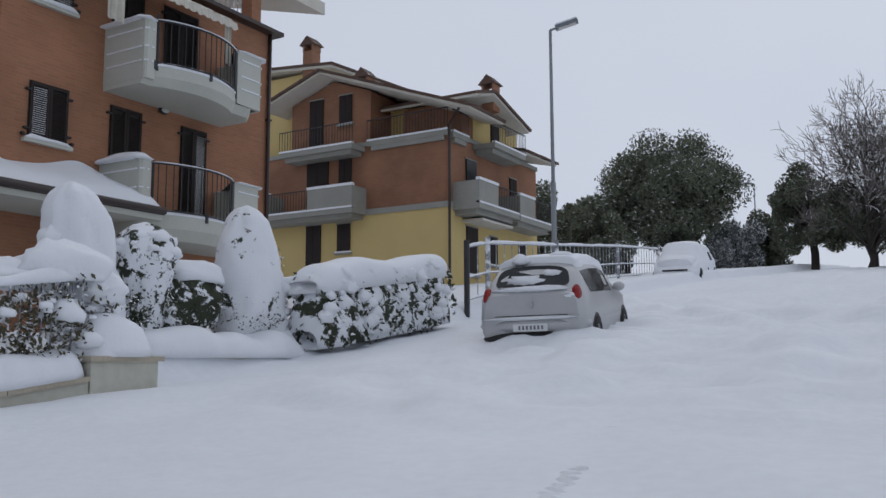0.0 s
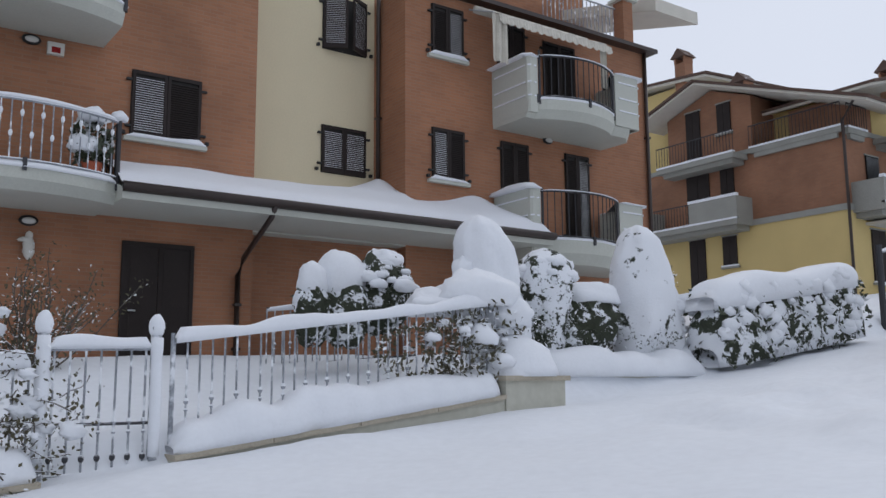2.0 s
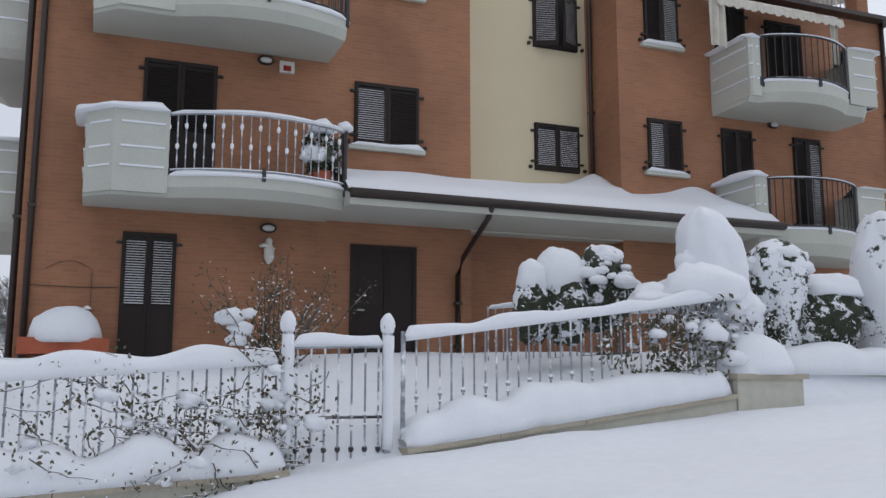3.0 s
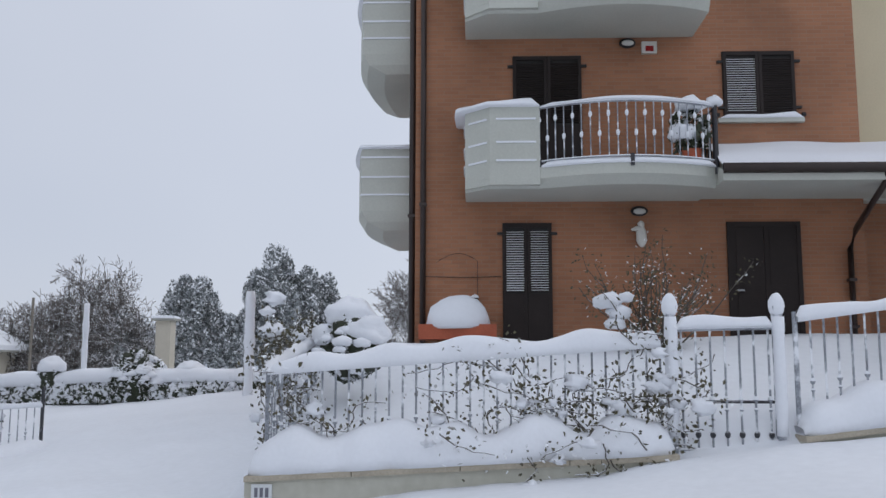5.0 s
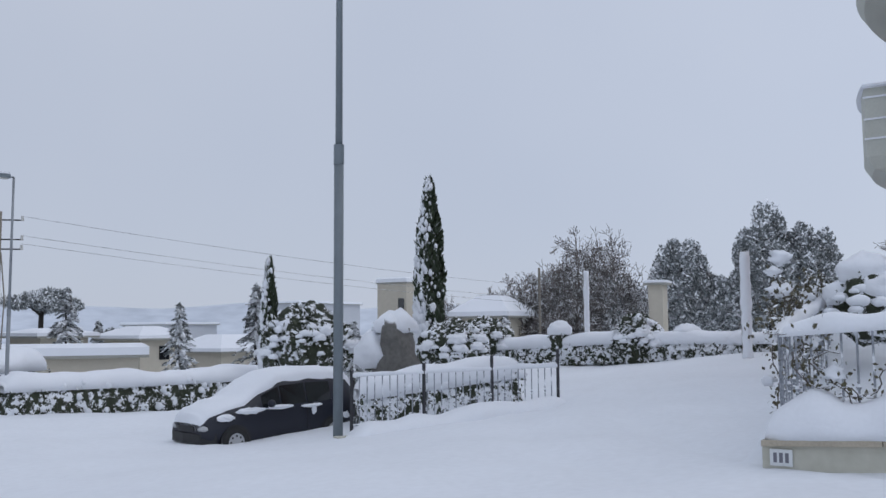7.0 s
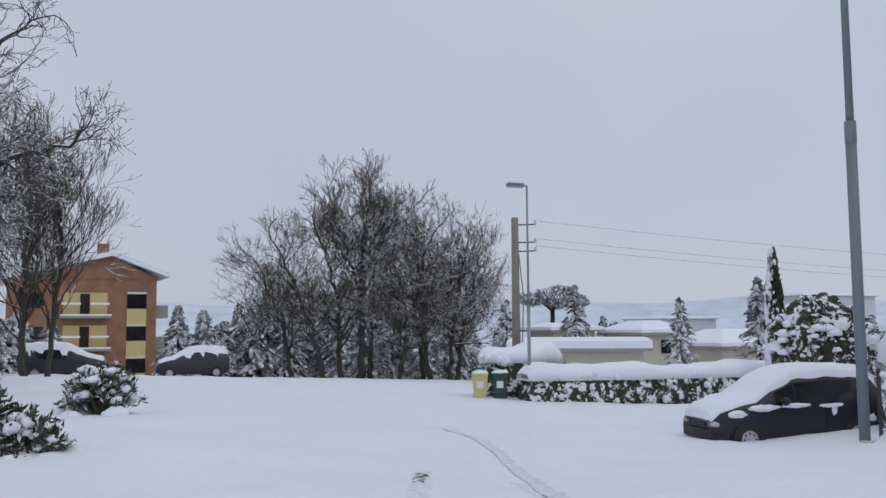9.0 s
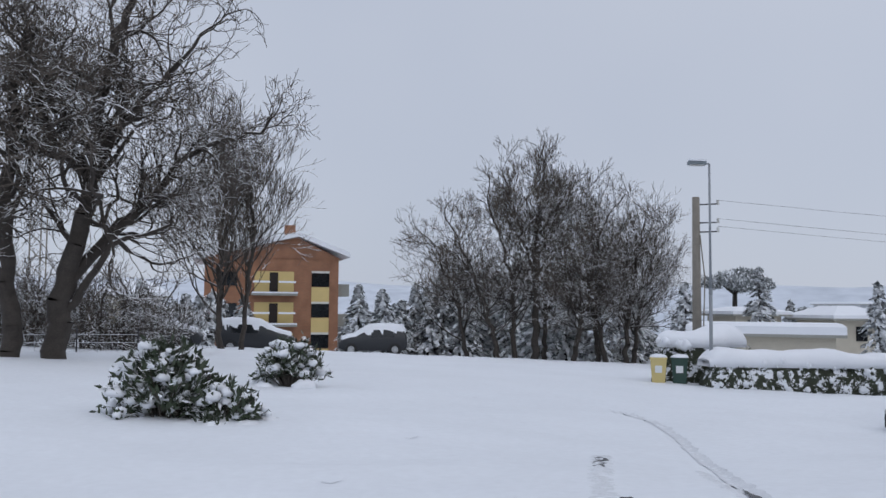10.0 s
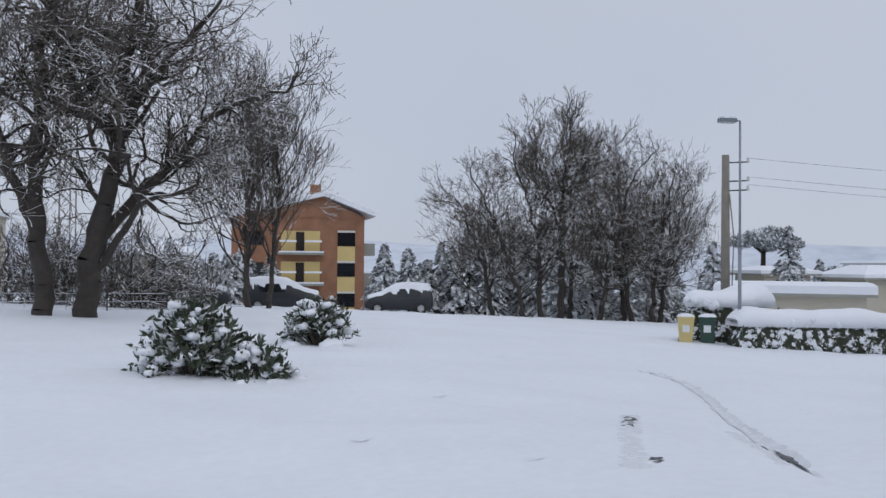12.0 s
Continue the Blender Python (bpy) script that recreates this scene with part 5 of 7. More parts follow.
house_balcony("y", -26.1, -21.9, 10.95, 1.0, [], [(-26.1, -21.9)])
house_balcony("y", -27.6, -21.8, 8.05, 1.1, [(-24.3, -21.8), (-27.6, -26.6)], [(-26.6, -24.3)])
house_balcony("y", -21.7, -17.5, 11.15, 0.15, [], [(-21.7, -17.5)])
house_balcony("x", 32.45, 36.3, 7.95, 1.3, [(32.45, 34.2)], [(34.2, 36.3)])
house_balcony("x", 34.3, 37.5, 10.95, 1.1, [], [(34.3, 37.5)])
house_balcony("x", 36.6, 40.4, 7.95, 1.2, [(36.6, 38.2)], [(38.2, 40.4)])
house_balcony("x", 32.2, 33.6, 11.1, 0.2, [], [(32.2, 33.6)])
part("downpipe", G().tube([(BX + 0.9, BY - 0.6, 12.1), (BX + 0.1, BY - 0.08, 11.6), (BX + 0.1, BY - 0.08, 3)], 0.06, 7), GUTTER, hb)
part("awning", G().box((BX, 33.3, 7.55), (BX + 1.0, 36.2, 7.65)), PLASTER, hb, "half-open pale awning")

# rail fence and gate posts beside the upper street
rf = thing("rail_fence", "galvanised rail fence with snow along the upper pavement", "fence")
pts = [Vector((-7.5, 15.6, 2.4)), Vector((-7.6, 16.7, 2.6)), Vector((-8.3, 22, 3.2)), Vector((-9.6, 30.5, 4.2)), Vector((-10.5, 38.3, 5.0))]
for i, p in enumerate(pts):
    part("post", G().tube([p, p + Vector((0, 0, 1.55))], 0.06, 8), IRON if i == 0 else PALE_IRON, rf)
for a, b in zip(pts, pts[1:]):
    for h in (0.35, 0.8, 1.42):
        part("rail", G().tube([a + Vector((0, 0, h)), b + Vector((0, 0, h))], 0.03, 6), PALE_IRON, rf)
    n = int((b - a).length / 0.5)
    for j in range(1, n):
        q = a.lerp(b, j / n)
        part("bar", G().tube([q + Vector((0, 0, 0.35)), q + Vector((0, 0, 1.42))], 0.012, 4), PALE_IRON, rf)
    tagged(link("fence_snow", G().ridge([a + Vector((0, 0, 1.44)), b + Vector((0, 0, 1.44))], 0.06, 0.05, 0.4, a.y, 7, 0.3), SNOW, smooth=True), "snow on the fence's top rail", "snow", kind="stuff")


# ---- vehicles ----
def wheel(parent, x, y, z, r=0.3, w=0.19):
    wh = part("wheel", G(), RUBBER, parent)
    k = G()
    n = 24
    prof = [(-w / 2, r * 0.62), (-w / 2, r * 0.93), (-w * 0.36, r), (w * 0.36, r), (w / 2, r * 0.93), (w / 2, r * 0.62)]
    for i in range(n):
        a = 2 * math.pi * i / n
        k.v += [(x + q * math.cos(a), y + o, z + q * math.sin(a)) for o, q in prof]
    m = len(prof)
    k.f = [(i * m + j, i * m + j + 1, ((i + 1) % n) * m + j + 1, ((i + 1) % n) * m + j) for i in range(n) for j in range(m - 1)]
    part("tyre", k, RUBBER, wh, "", True)
    s = 1 if y > 0 else -1
    g = G().tube([(x, y + s * (w * 0.25), z), (x, y + s * (w * 0.42), z)], [r * 0.62, r * 0.6], 20)
    part("rim", g, RIM, wh, "pale pressed-steel wheel trim")
    g = G()
    for i in range(8):
        a = 2 * math.pi * i / 8
        c = (x + r * 0.42 * math.cos(a), y + s * w * 0.43, z + r * 0.42 * math.sin(a))
        g.tube([c, (c[0], c[1] + s * 0.006, c[2])], r * 0.075, 8)
    part("rim_hole", g, PLASTIC, wh)


def car(label, m, st, paint, L, glass_cols, wheels, snow, extras, snow_label, group="parked cars", glass_snow=False):
    """st: stations along the length (x, z low, z belt, z top, half width, half width at top), front at +x."""
    c = thing("car", label, "car", group)
    c.matrix_basis = m

    def ring(s, out=0.0):
        x, zl, zb, zt, w, wt = s
        h = [(w * 0.90, zl), (w * 0.985, zl + 0.12), (w, zl + (zb - zl) * 0.55), (w * 0.965, zb), (wt + (w * 0.965 - wt) * 0.25, zb + (zt - zb) * 0.72), (wt * 0.93, zt - 0.035 * (zt - zb > 0.2)), (wt * 0.55, zt), (0, zt + 0.012)]
        return [(x, y, z) for y, z in h] + [(x, -y, z) for y, z in reversed(h[:-1])]

    rings = [ring(s) for s in st]
    n = len(rings[0])
    k = G()
    for r in rings:
        k.v += r
    k.f = [(i * n + j, (i + 1) * n + j, (i + 1) * n + j + 1, i * n + j + 1) for i in range(len(rings) - 1) for j in range(n - 1)]
    k.f += [((i + 1) * n, i * n, i * n + n - 1, (i + 1) * n + n - 1) for i in range(len(rings) - 1)]
    k.f += [tuple(range(n)), tuple(reversed(range((len(rings) - 1) * n, len(rings) * n)))]
    body = part("body", k, paint, c, "", True)
    me = body.data
    md = body.modifiers.new("crease", "EDGE_SPLIT")
    md.split_angle = radians(42)

    def patch(name, i0, i1, j0, j1, material, out=0.006, sy=1, inset=0.05, lab=""):
        a, b, cc, d = [Vector(rings[i][j if sy > 0 else n - 1 - j]) for i, j in ((i0, j0), (i1, j0), (i1, j1), (i0, j1))]
        mid = (a + b + cc + d) / 4
        q = [p + (mid - p) * inset for p in (a, b, cc, d)]
        nrm = (q[1] - q[0]).cross(q[3] - q[0]).normalized() * (-1 if sy > 0 else 1)
        if nrm.dot(mid - Vector((mid.x * 0.5, 0, 0.6))) < 0:
            nrm = -nrm
        g = G()
        g.v = [tuple(p + nrm * out) for p in q] + [tuple(p - nrm * 0.02) for p in q]
        g.f = [(0, 1, 2, 3), (7, 6, 5, 4)] + [(i, 4 + i, 4 + (i + 1) % 4, (i + 1) % 4) for i in range(4)]
        return part(name, g, material, c, lab)

    for i0, i1 in glass_cols:
        for sy in (1, -1):
            patch("side_window", i0, i1, 3, 4, GLASSY, 0.006, sy, 0.06)
    for x in wheels:
        for sy in (1, -1):
            w = st[len(st) // 2][4]
            arch = part("wheel_arch", G().tube([(x, sy * (w - 0.16), 0.3), (x, sy * (w + 0.004), 0.3)], 0.35, 20), PLASTIC, c)
            wheel(c, x, sy * (w - 0.065), 0.3)
    for name, g, material, lab in extras:
        part(name, g, material, c, lab)
    # snow on the upper faces
    if snow:
        k = G()
        cols = []
        for i, s in enumerate(st):
            if not snow[0] <= i <= snow[1]:
                continue
            x, zl, zb, zt, w, wt = s
            t = snow[2] * (1 + 0.35 * noise.noise(Vector((x * 1.7, snow[2] * 9, 2))))
            wt2 = wt * 0.97
            dr = (snow[3] if len(snow) > 3 else 0) * min(1, max(0, (zt - zb) / 0.5))
            cols.append([(x, y, z) for y, z in ((wt2 * 1.0 + 0.035 + dr * 0.3, zt - 0.12 - dr), (wt2 * 1.05, zt + t * 0.15), (wt2 * 0.88, zt + t * 0.8), (wt2 * 0.5, zt + t), (0, zt + t * 1.06), (-wt2 * 0.5, zt + t), (-wt2 * 0.88, zt + t * 0.8), (-wt2 * 1.05, zt + t * 0.15), (-wt2 * 1.0 - 0.035 - dr * 0.3, zt - 0.12 - dr))])
        # denser columns for a soft outline
        fine = []
        for a, b in zip(cols, cols[1:]):
            for q in range(4):
                u = q / 4
                row = []
                for p, r in zip(a, b):
                    v = Vector(p).lerp(Vector(r), u)
                    v.z += 0.03 * noise.noise(v * 4) * (snow[2] / 0.15)
                    v.y *= 1 + 0.05 * noise.noise(v * 3 + Vector((0, 5, 0)))
                    row.append(tuple(v))
                fine.append(row)
        fine.append(cols[-1])
        for r in fine:
            k.v += r
        q = 9
        k.f = [(i * q + j, (i + 1) * q + j, (i + 1) * q + j + 1, i * q + j + 1) for i in range(len(fine) - 1) for j in range(q - 1)]
        k.f += [tuple(range(q)), tuple(reversed(range((len(fine) - 1) * q, len(fine) * q)))]
        sn = tagged(link("car_snow", k, SNOW, smooth=True), snow_label, "snow")
        sn.matrix_basis = m
    return c


def hatch(L=4.03, W=0.84, H=1.49):
    """Stations of a rounded five-door hatchback, rear at 0."""
    return [(0.0, 0.42, 0.86, 0.98, W * 0.86, W * 0.74), (0.10, 0.30, 0.92, 1.06, W * 0.97, W * 0.80), (0.30, 0.22, 0.95, 1.33, W, W * 0.72), (0.52, 0.2, 0.96, H - 0.05, W, W * 0.71), (1.1, 0.2, 0.95, H, W, W * 0.73), (1.75, 0.2, 0.94, H, W, W * 0.74), (2.35, 0.2, 0.92, H - 0.06, W, W * 0.72), (2.75, 0.2, 0.91, 1.2, W, W * 0.74), (3.1, 0.2, 0.90, 0.98, W, W * 0.80), (3.6, 0.22, 0.82, 0.88, W * 0.97, W * 0.78), (3.9, 0.26, 0.66, 0.76, W * 0.88, W * 0.7), (L, 0.35, 0.55, 0.62, W * 0.7, W * 0.6)]


S1 = hatch()
ex = []
# rear window, wiper, lamps, bumper, plate, badge
rw = G()
for o in (0.0, -0.05):
    for i in range(28):
        a = 2 * math.pi * i / 28
        c, s = math.copysign(abs(math.cos(a)) ** 0.5, math.cos(a)), math.copysign(abs(math.sin(a)) ** 0.55, math.sin(a))
        u = 0.5 + 0.5 * s
        rw.v.append((0.115 + 0.27 * u + 0.35 * (c * 0.3) ** 2 + o, c * (0.6 - 0.08 * u), 1.07 + 0.33 * u - 0.02 * c * c + o * -0.2))
rw.f = [tuple(range(28)), tuple(reversed(range(28, 56)))] + [(i, (i + 1) % 28, 28 + (i + 1) % 28, 28 + i) for i in range(28)]
ex.append(("rear_window", rw, GLASSY, "dark rear window partly under snow"))
for s in (1, -1):
    ex.append(("tail_light", G().blob((0.12, s * 0.68, 0.93), (0.10, 0.09, 0.17), 0.08, 1, s, 12, 10, -1), REDLENS, "red tail light"))
    ex.append(("door_mirror", G().blob((2.6, s * 0.89, 1.0), (0.08, 0.11, 0.08), 0.05, 1, 1, 10, 8, -1), PAINT_SILVER, ""))
    ex.append(("side_trim", G().box((1.0, s * 0.845 - 0.01, 0.5), (2.9, s * 0.845 + 0.01, 0.56)), PAINT_SILVER, ""))
ex.append(("bumper", G().blob((0.24, 0, 0.52), (0.32, 0.88, 0.17), 0, 1, 0, 36, 14, -1), PAINT_SILVER, ""))
ex.append(("bumper_insert", G().blob((0.21, 0, 0.33), (0.32, 0.83, 0.14), 0, 1, 0, 36, 12, -1), PLASTIC, "black lower bumper"))
ex.append(("number_plate", G().box((-0.1, -0.26, 0.44), (-0.06, 0.26, 0.55)), PLATE, "white number plate"))
for i in range(7):
    ex.append(("plate_mark", G().box((-0.103, -0.2 + i * 0.058, 0.465), (-0.1, -0.17 + i * 0.058, 0.525)), BARS, ""))
ex.append(("badge", G().tube([(-0.01, 0, 0.84), (-0.03, 0, 0.84)], 0.05, 14), RIM, "round chrome badge"))
ex.append(("rear_wiper", G().tube([(0.06, 0.02, 1.1), (0.08, 0.42, 1.13)], 0.015, 5), PLASTIC, ""))
ex.append(("boot_seam", G().box((-0.005, -0.56, 0.66), (0.02, 0.56, 0.672)), PLASTIC, ""))
car("silver hatchback parked in deep snow with a snowy roof", pose(-4.16, 11.51, 1.53, -1, -6, 90 + 10) @ Matrix.Scale(0.94, 4), S1, PAINT_SILVER, 4.03, [(3, 4), (4, 5), (5, 6)], (0.75, 3.25), (3, 8, 0.09), ex, "thin snow on the silver car's roof and bonnet")
# snow sticking to the rear window and lights of the silver car
m1 = pose(-4.16, 11.51, 1.53, -1, -6, 90 + 10) @ Matrix.Scale(0.94, 4)
k = G().blob((0.17, 0.1, 1.17), (0.05, 0.3, 0.09), 0.5, 3, 2, 16, 10, -1).blob((0.27, -0.3, 1.28), (0.05, 0.14, 0.06), 0.5, 3, 5, 12, 8, -1).blob((0.08, 0.0, 1.06), (0.07, 0.6, 0.05), 0.4, 3, 8, 20, 8, -1).blob((0.08, -0.58, 0.95), (0.09, 0.12, 0.07), 0.5, 3, 9, 10, 8, -1).blob((-0.03, 0.0, 0.63), (0.06, 0.7, 0.025), 0.5, 4, 6, 20, 8, -1).blob((0.9, -0.3, 1.52), (0.16, 0.2, 0.1), 0.3, 2, 3, 12, 8, -0.5).blob((0.5, 0.25, 1.5), (0.14, 0.15, 0.1), 0.3, 2, 4, 12, 8, -0.5)
sn = tagged(link("car_snow", k, SNOW, smooth=True), "snow stuck to the silver car's rear window", "snow")
sn.matrix_basis = m1

S2 = [(0.0, 0.42, 0.90, 1.02, 0.74, 0.62), (0.07, 0.3, 0.94, 1.28, 0.80, 0.61), (0.22, 0.24, 0.96, 1.48, 0.82, 0.61), (0.7, 0.22, 0.96, 1.55, 0.82, 0.62), (1.35, 0.22, 0.95, 1.57, 0.82, 0.62), (2.0, 0.22, 0.94, 1.53, 0.82, 0.62), (2.45, 0.22, 0.93, 1.28, 0.82, 0.64), (2.85, 0.22, 0.92, 1.04, 0.82, 0.68), (3.25, 0.24, 0.86, 0.95, 0.81, 0.68), (3.58, 0.28, 0.75, 0.83, 0.76, 0.62), (3.76, 0.34, 0.58, 0.68, 0.64, 0.55)]
ex = []
for s in (1, -1):
    ex.append(("headlight", G().blob((3.66, s * 0.56, 0.6), (0.12, 0.15, 0.08), 0.05, 1, 1, 12, 8, -1), RIM, "clear headlight"))
    ex.append(("door_mirror", G().blob((2.3, s * 0.9, 1.02), (0.08, 0.1, 0.08), 0.05, 1, 1, 10, 8, -1), PAINT_NAVY, ""))
    ex.append(("tail_light", G().blob((0.05, s * 0.68, 0.85), (0.06, 0.07, 0.14), 0.05, 1, 1, 10, 8, -1), REDLENS, ""))
    ex.append(("door_handle", G().box((1.05, s * 0.83 - 0.012, 0.82), (1.2, s * 0.83 + 0.012, 0.85)), PLASTIC, ""))
    ex.append(("door_seam", G().box((1.35, s * 0.822 - 0.004, 0.3), (1.36, s * 0.822 + 0.004, 0.94)), PLASTIC, ""))
ex.append(("bumper", G().prism([(3.5, -0.78), (3.78, -0.6), (3.84, 0), (3.78, 0.6), (3.5, 0.78)], 0.3, 0.5), PLASTIC, "black front bumper"))
ex.append(("snow_clump", G().blob((2.05, 0.83, 0.93), (0.3, 0.05, 0.045), 0.5, 3, 2, 14, 8, -1).blob((1.25, 0.83, 0.9), (0.24, 0.05, 0.04), 0.5, 3, 5, 14, 8, -1).blob((1.2, 0.84, 0.8), (0.06, 0.04, 0.09), 0.5, 3, 6, 10, 8, -1).blob((0.35, 0.83, 0.62), (0.09, 0.05, 0.07), 0.5, 3, 7, 10, 8, -1).blob((2.75, 0.82, 0.9), (0.3, 0.06, 0.07), 0.5, 3, 8, 14, 8, -1).blob((3.3, 0.8, 0.8), (0.2, 0.06, 0.07), 0.5, 3, 9, 12, 8, -1), SNOW, "snow stuck to the car's side"))
ex.append(("grille", G().box((3.74, -0.35, 0.55), (3.78, 0.35, 0.64)), PLASTIC, ""))
car("dark navy hatchback with its bonnet buried in snow", pose(-12.9, -12.03, -0.66, 0, 1, -14.8) @ Matrix.Scale(0.86, 4), S2, PAINT_NAVY, 3.75, [(3, 4), (4, 5), (5, 6)], (0.68, 3.08), (1, 10, 0.16), ex, "deep snow on the navy car's roof, windscreen and bonnet")

SV = hatch(4.1, 0.88, 1.52)
car("parked car wholly buried under white snow", pose(-8.9, 37.2, 4.75, 0, 6, -82), SV, SNOW, 4.1, [], (0.75, 3.25), (2, 10, 0.2), [("bumper", G().prism([(3.9, -0.7), (4.12, -0.45), (4.14, 0.45), (3.9, 0.7)], 0.3, 0.42), PLASTIC, ""), ("bumper", G().prism([(3.9, -0.7), (4.1, -0.45), (4.12, 0.45), (3.9, 0.7)], 0.55, 0.62), PLASTIC, "")], "deep snow over the buried car")
car("snow-covered car parked behind another", pose(-9.9, 42.5, 5.3, 0, 6, -84), SV, SNOW, 4.1, [(4, 5)], (0.75, 3.25), (2, 10, 0.2), [], "deep snow over the parked car")
for x, y, z, a, lab in ((-9.75, -49.6, -1.16, -6, "grey hatchback across the car park under snow"), (0.5, -46.3, -0.82, 172, "dark car with snowy bonnet across the car park"), (5.0, -44.4, -0.6, 176, "dark estate car under snow by the trees")):
    car(lab, pose(x, y, z, 0, 0, a), S2, PAINT_DARK, 3.75, [(3, 4), (4, 5)], (0.68, 3.08), (1, 9, 0.18, 0.33), [], "snow over the far parked car")


# ---- lamps, poles, bins ----
def street_lamp(x, y, z0, z1, head, label, r=0.07, arm=0.0, material=STEEL):
    s = thing("street_lamp", label, "street lamp", "street lamps")
    part("pole", G().tube([(x, y, z0), (x, y, z0 + (z1 - z0) * 0.45)], r, 10), material, s, "", True)
    part("upper_pole", G().tube([(x, y, z0 + (z1 - z0) * 0.45), (x, y, z1)], [r * 0.75, r * 0.6], 10), material, s, "", True)
    part("joint", G().tube([(x, y, z0 + (z1 - z0) * 0.44), (x, y, z0 + (z1 - z0) * 0.47)], r * 1.08, 10), material, s)
    d = Vector(head)
    e = Vector((x, y, z1))
    part("arm", G().tube([e, e + d * 0.4], r * 0.5, 8), material, s)
    u = d.normalized()
    a = Matrix.Translation(e + d * 0.62) @ u.to_track_quat("X", "Z").to_matrix().to_4x4()
    h = d.length * 0.42
    part("lamp_head", G().box((-h, -0.13, -0.05), (h, 0.13, 0.05), a), POLE_DARK, s)
    part("diffuser", G().box((-h * 0.8, -0.1, -0.07), (h * 0.8, 0.1, -0.05), a), LAMPGLASS, s)
    part("head_snow", G().box((-h * 0.95, -0.11, 0.05), (h * 0.95, 0.11, 0.1), a), SNOW, s)


street_lamp(-9.1, 23.7, 2.6, 11.35, (0.75, 0.25, 0.22), "tall galvanised street lamp beside the rail fence", 0.075)
street_lamp(-14.95, 57.9, 6, 15.4, (-0.8, 0.0, 0.1), "street lamp up the road before the pine", 0.075)
street_lamp(-10.92, -10.38, -0.8, 11.0, (0.9, 0.2, 0.2), "grey tapered street lamp behind the navy car", 0.085, material=POLE_DARK)
street_lamp(-12.45, -22.8, -1.0, 5.6, (0.55, -0.15, 0.02), "slim street lamp with flat head by the bins", 0.05)
street_lamp(-13.5, 75, 8, 16, (-0.8, 0.0, 0.1), "distant street lamp over the hilltop", 0.08)
street_lamp(-15.5, 86, 9, 13.5, (-0.8, 0.0, 0.1), "distant street lamp over the hilltop", 0.08)
up = thing("utility_pole", "weathered utility pole with insulators and brackets", "utility pole")
part("pole", G().tube([(-14.2, -26.45, -1.2), (-14.2, -26.45, 5.15)], [0.16, 0.12], 10), WOODPOLE, up, "", True)
for z in (4.9, 4.3, 4.0):
    part("bracket", G().tube([(-14.2, -26.45, z), (-14.9, -26.2, z + 0.03)], 0.025, 6), IRON, up)
    part("insulator", G().tube([(-14.85, -26.2, z), (-14.85, -26.2, z + 0.16)], 0.04, 8), LAMPGLASS, up)
part("cable_drop", G().tube([(-14.25, -26.3, 3.9), (-14.4, -26.28, 2.5), (-14.3, -26.28, 0)], 0.02, 6), WOODPOLE, up)
for z, y2 in ((4.95, 0.0), (4.35, 0.3), (4.1, 0.6)):
    w = thing("overhead_wire", "overhead wire sagging from the utility pole", "wire")
    part("wire", G().tube([(-14.85 - 50 * t, -26.2 + 14 * t + y2 * t, z + 0.1 - 3.5 * t * (1 - t) - 1.5 * t) for t in np.linspace(0, 1, 16)], 0.007, 4), IRON, w)


def wheelie_bin(x, y, z, a, material, label):
    b = thing("wheelie_bin", label, "bin", "bins by the hedge", at=pose(x, y, z, 0, 0, a) @ Matrix.Scale(0.8, 4))
    k = G()
    k.v = [(-0.2, -0.22, 0.05), (0.2, -0.22, 0.05), (0.2, 0.22, 0.05), (-0.2, 0.22, 0.05), (-0.27, -0.28, 0.88), (0.27, -0.28, 0.88), (0.27, 0.28, 0.88), (-0.27, 0.28, 0.88)]
    k.f = [(3, 2, 1, 0), (4, 5, 6, 7)] + [(i, (i + 1) % 4, 4 + (i + 1) % 4, 4 + i) for i in range(4)]
    part("body", k, material, b)
    part("lid", G().box((-0.29, -0.3, 0.88), (0.3, 0.3, 0.95)), material, b)
    part("label", G().box((0.236, -0.12, 0.42), (0.252, 0.12, 0.68)), PLATE, b, "pale printed label")
    for s in (1, -1):
        part("wheel", G().tube([(-0.22, s * 0.2, 0.1), (-0.22, s * 0.25, 0.1)], 0.1, 12), RUBBER, b)
    part("handle", G().tube([(-0.33, -0.2, 0.88), (-0.33, 0.2, 0.88)], 0.02, 6), material, b)
    sn = tagged(link("bin_snow", G().blob((0, 0, 0.94), (0.31, 0.32, 0.13), 0.1, 1.5, x, 16, 10, 0), SNOW, smooth=True), "snow cap on the bin lid", "snow")
    sn.matrix_basis = pose(x, y, z, 0, 0, a) @ Matrix.Scale(0.8, 4)


wheelie_bin(-11.2, -23.5, -0.62, 62, BIN_Y, "yellow wheelie bin with snow on its lid")
wheelie_bin(-11.75, -23.3, -0.62, 60, BIN_G, "dark green wheelie bin with snow on its lid")


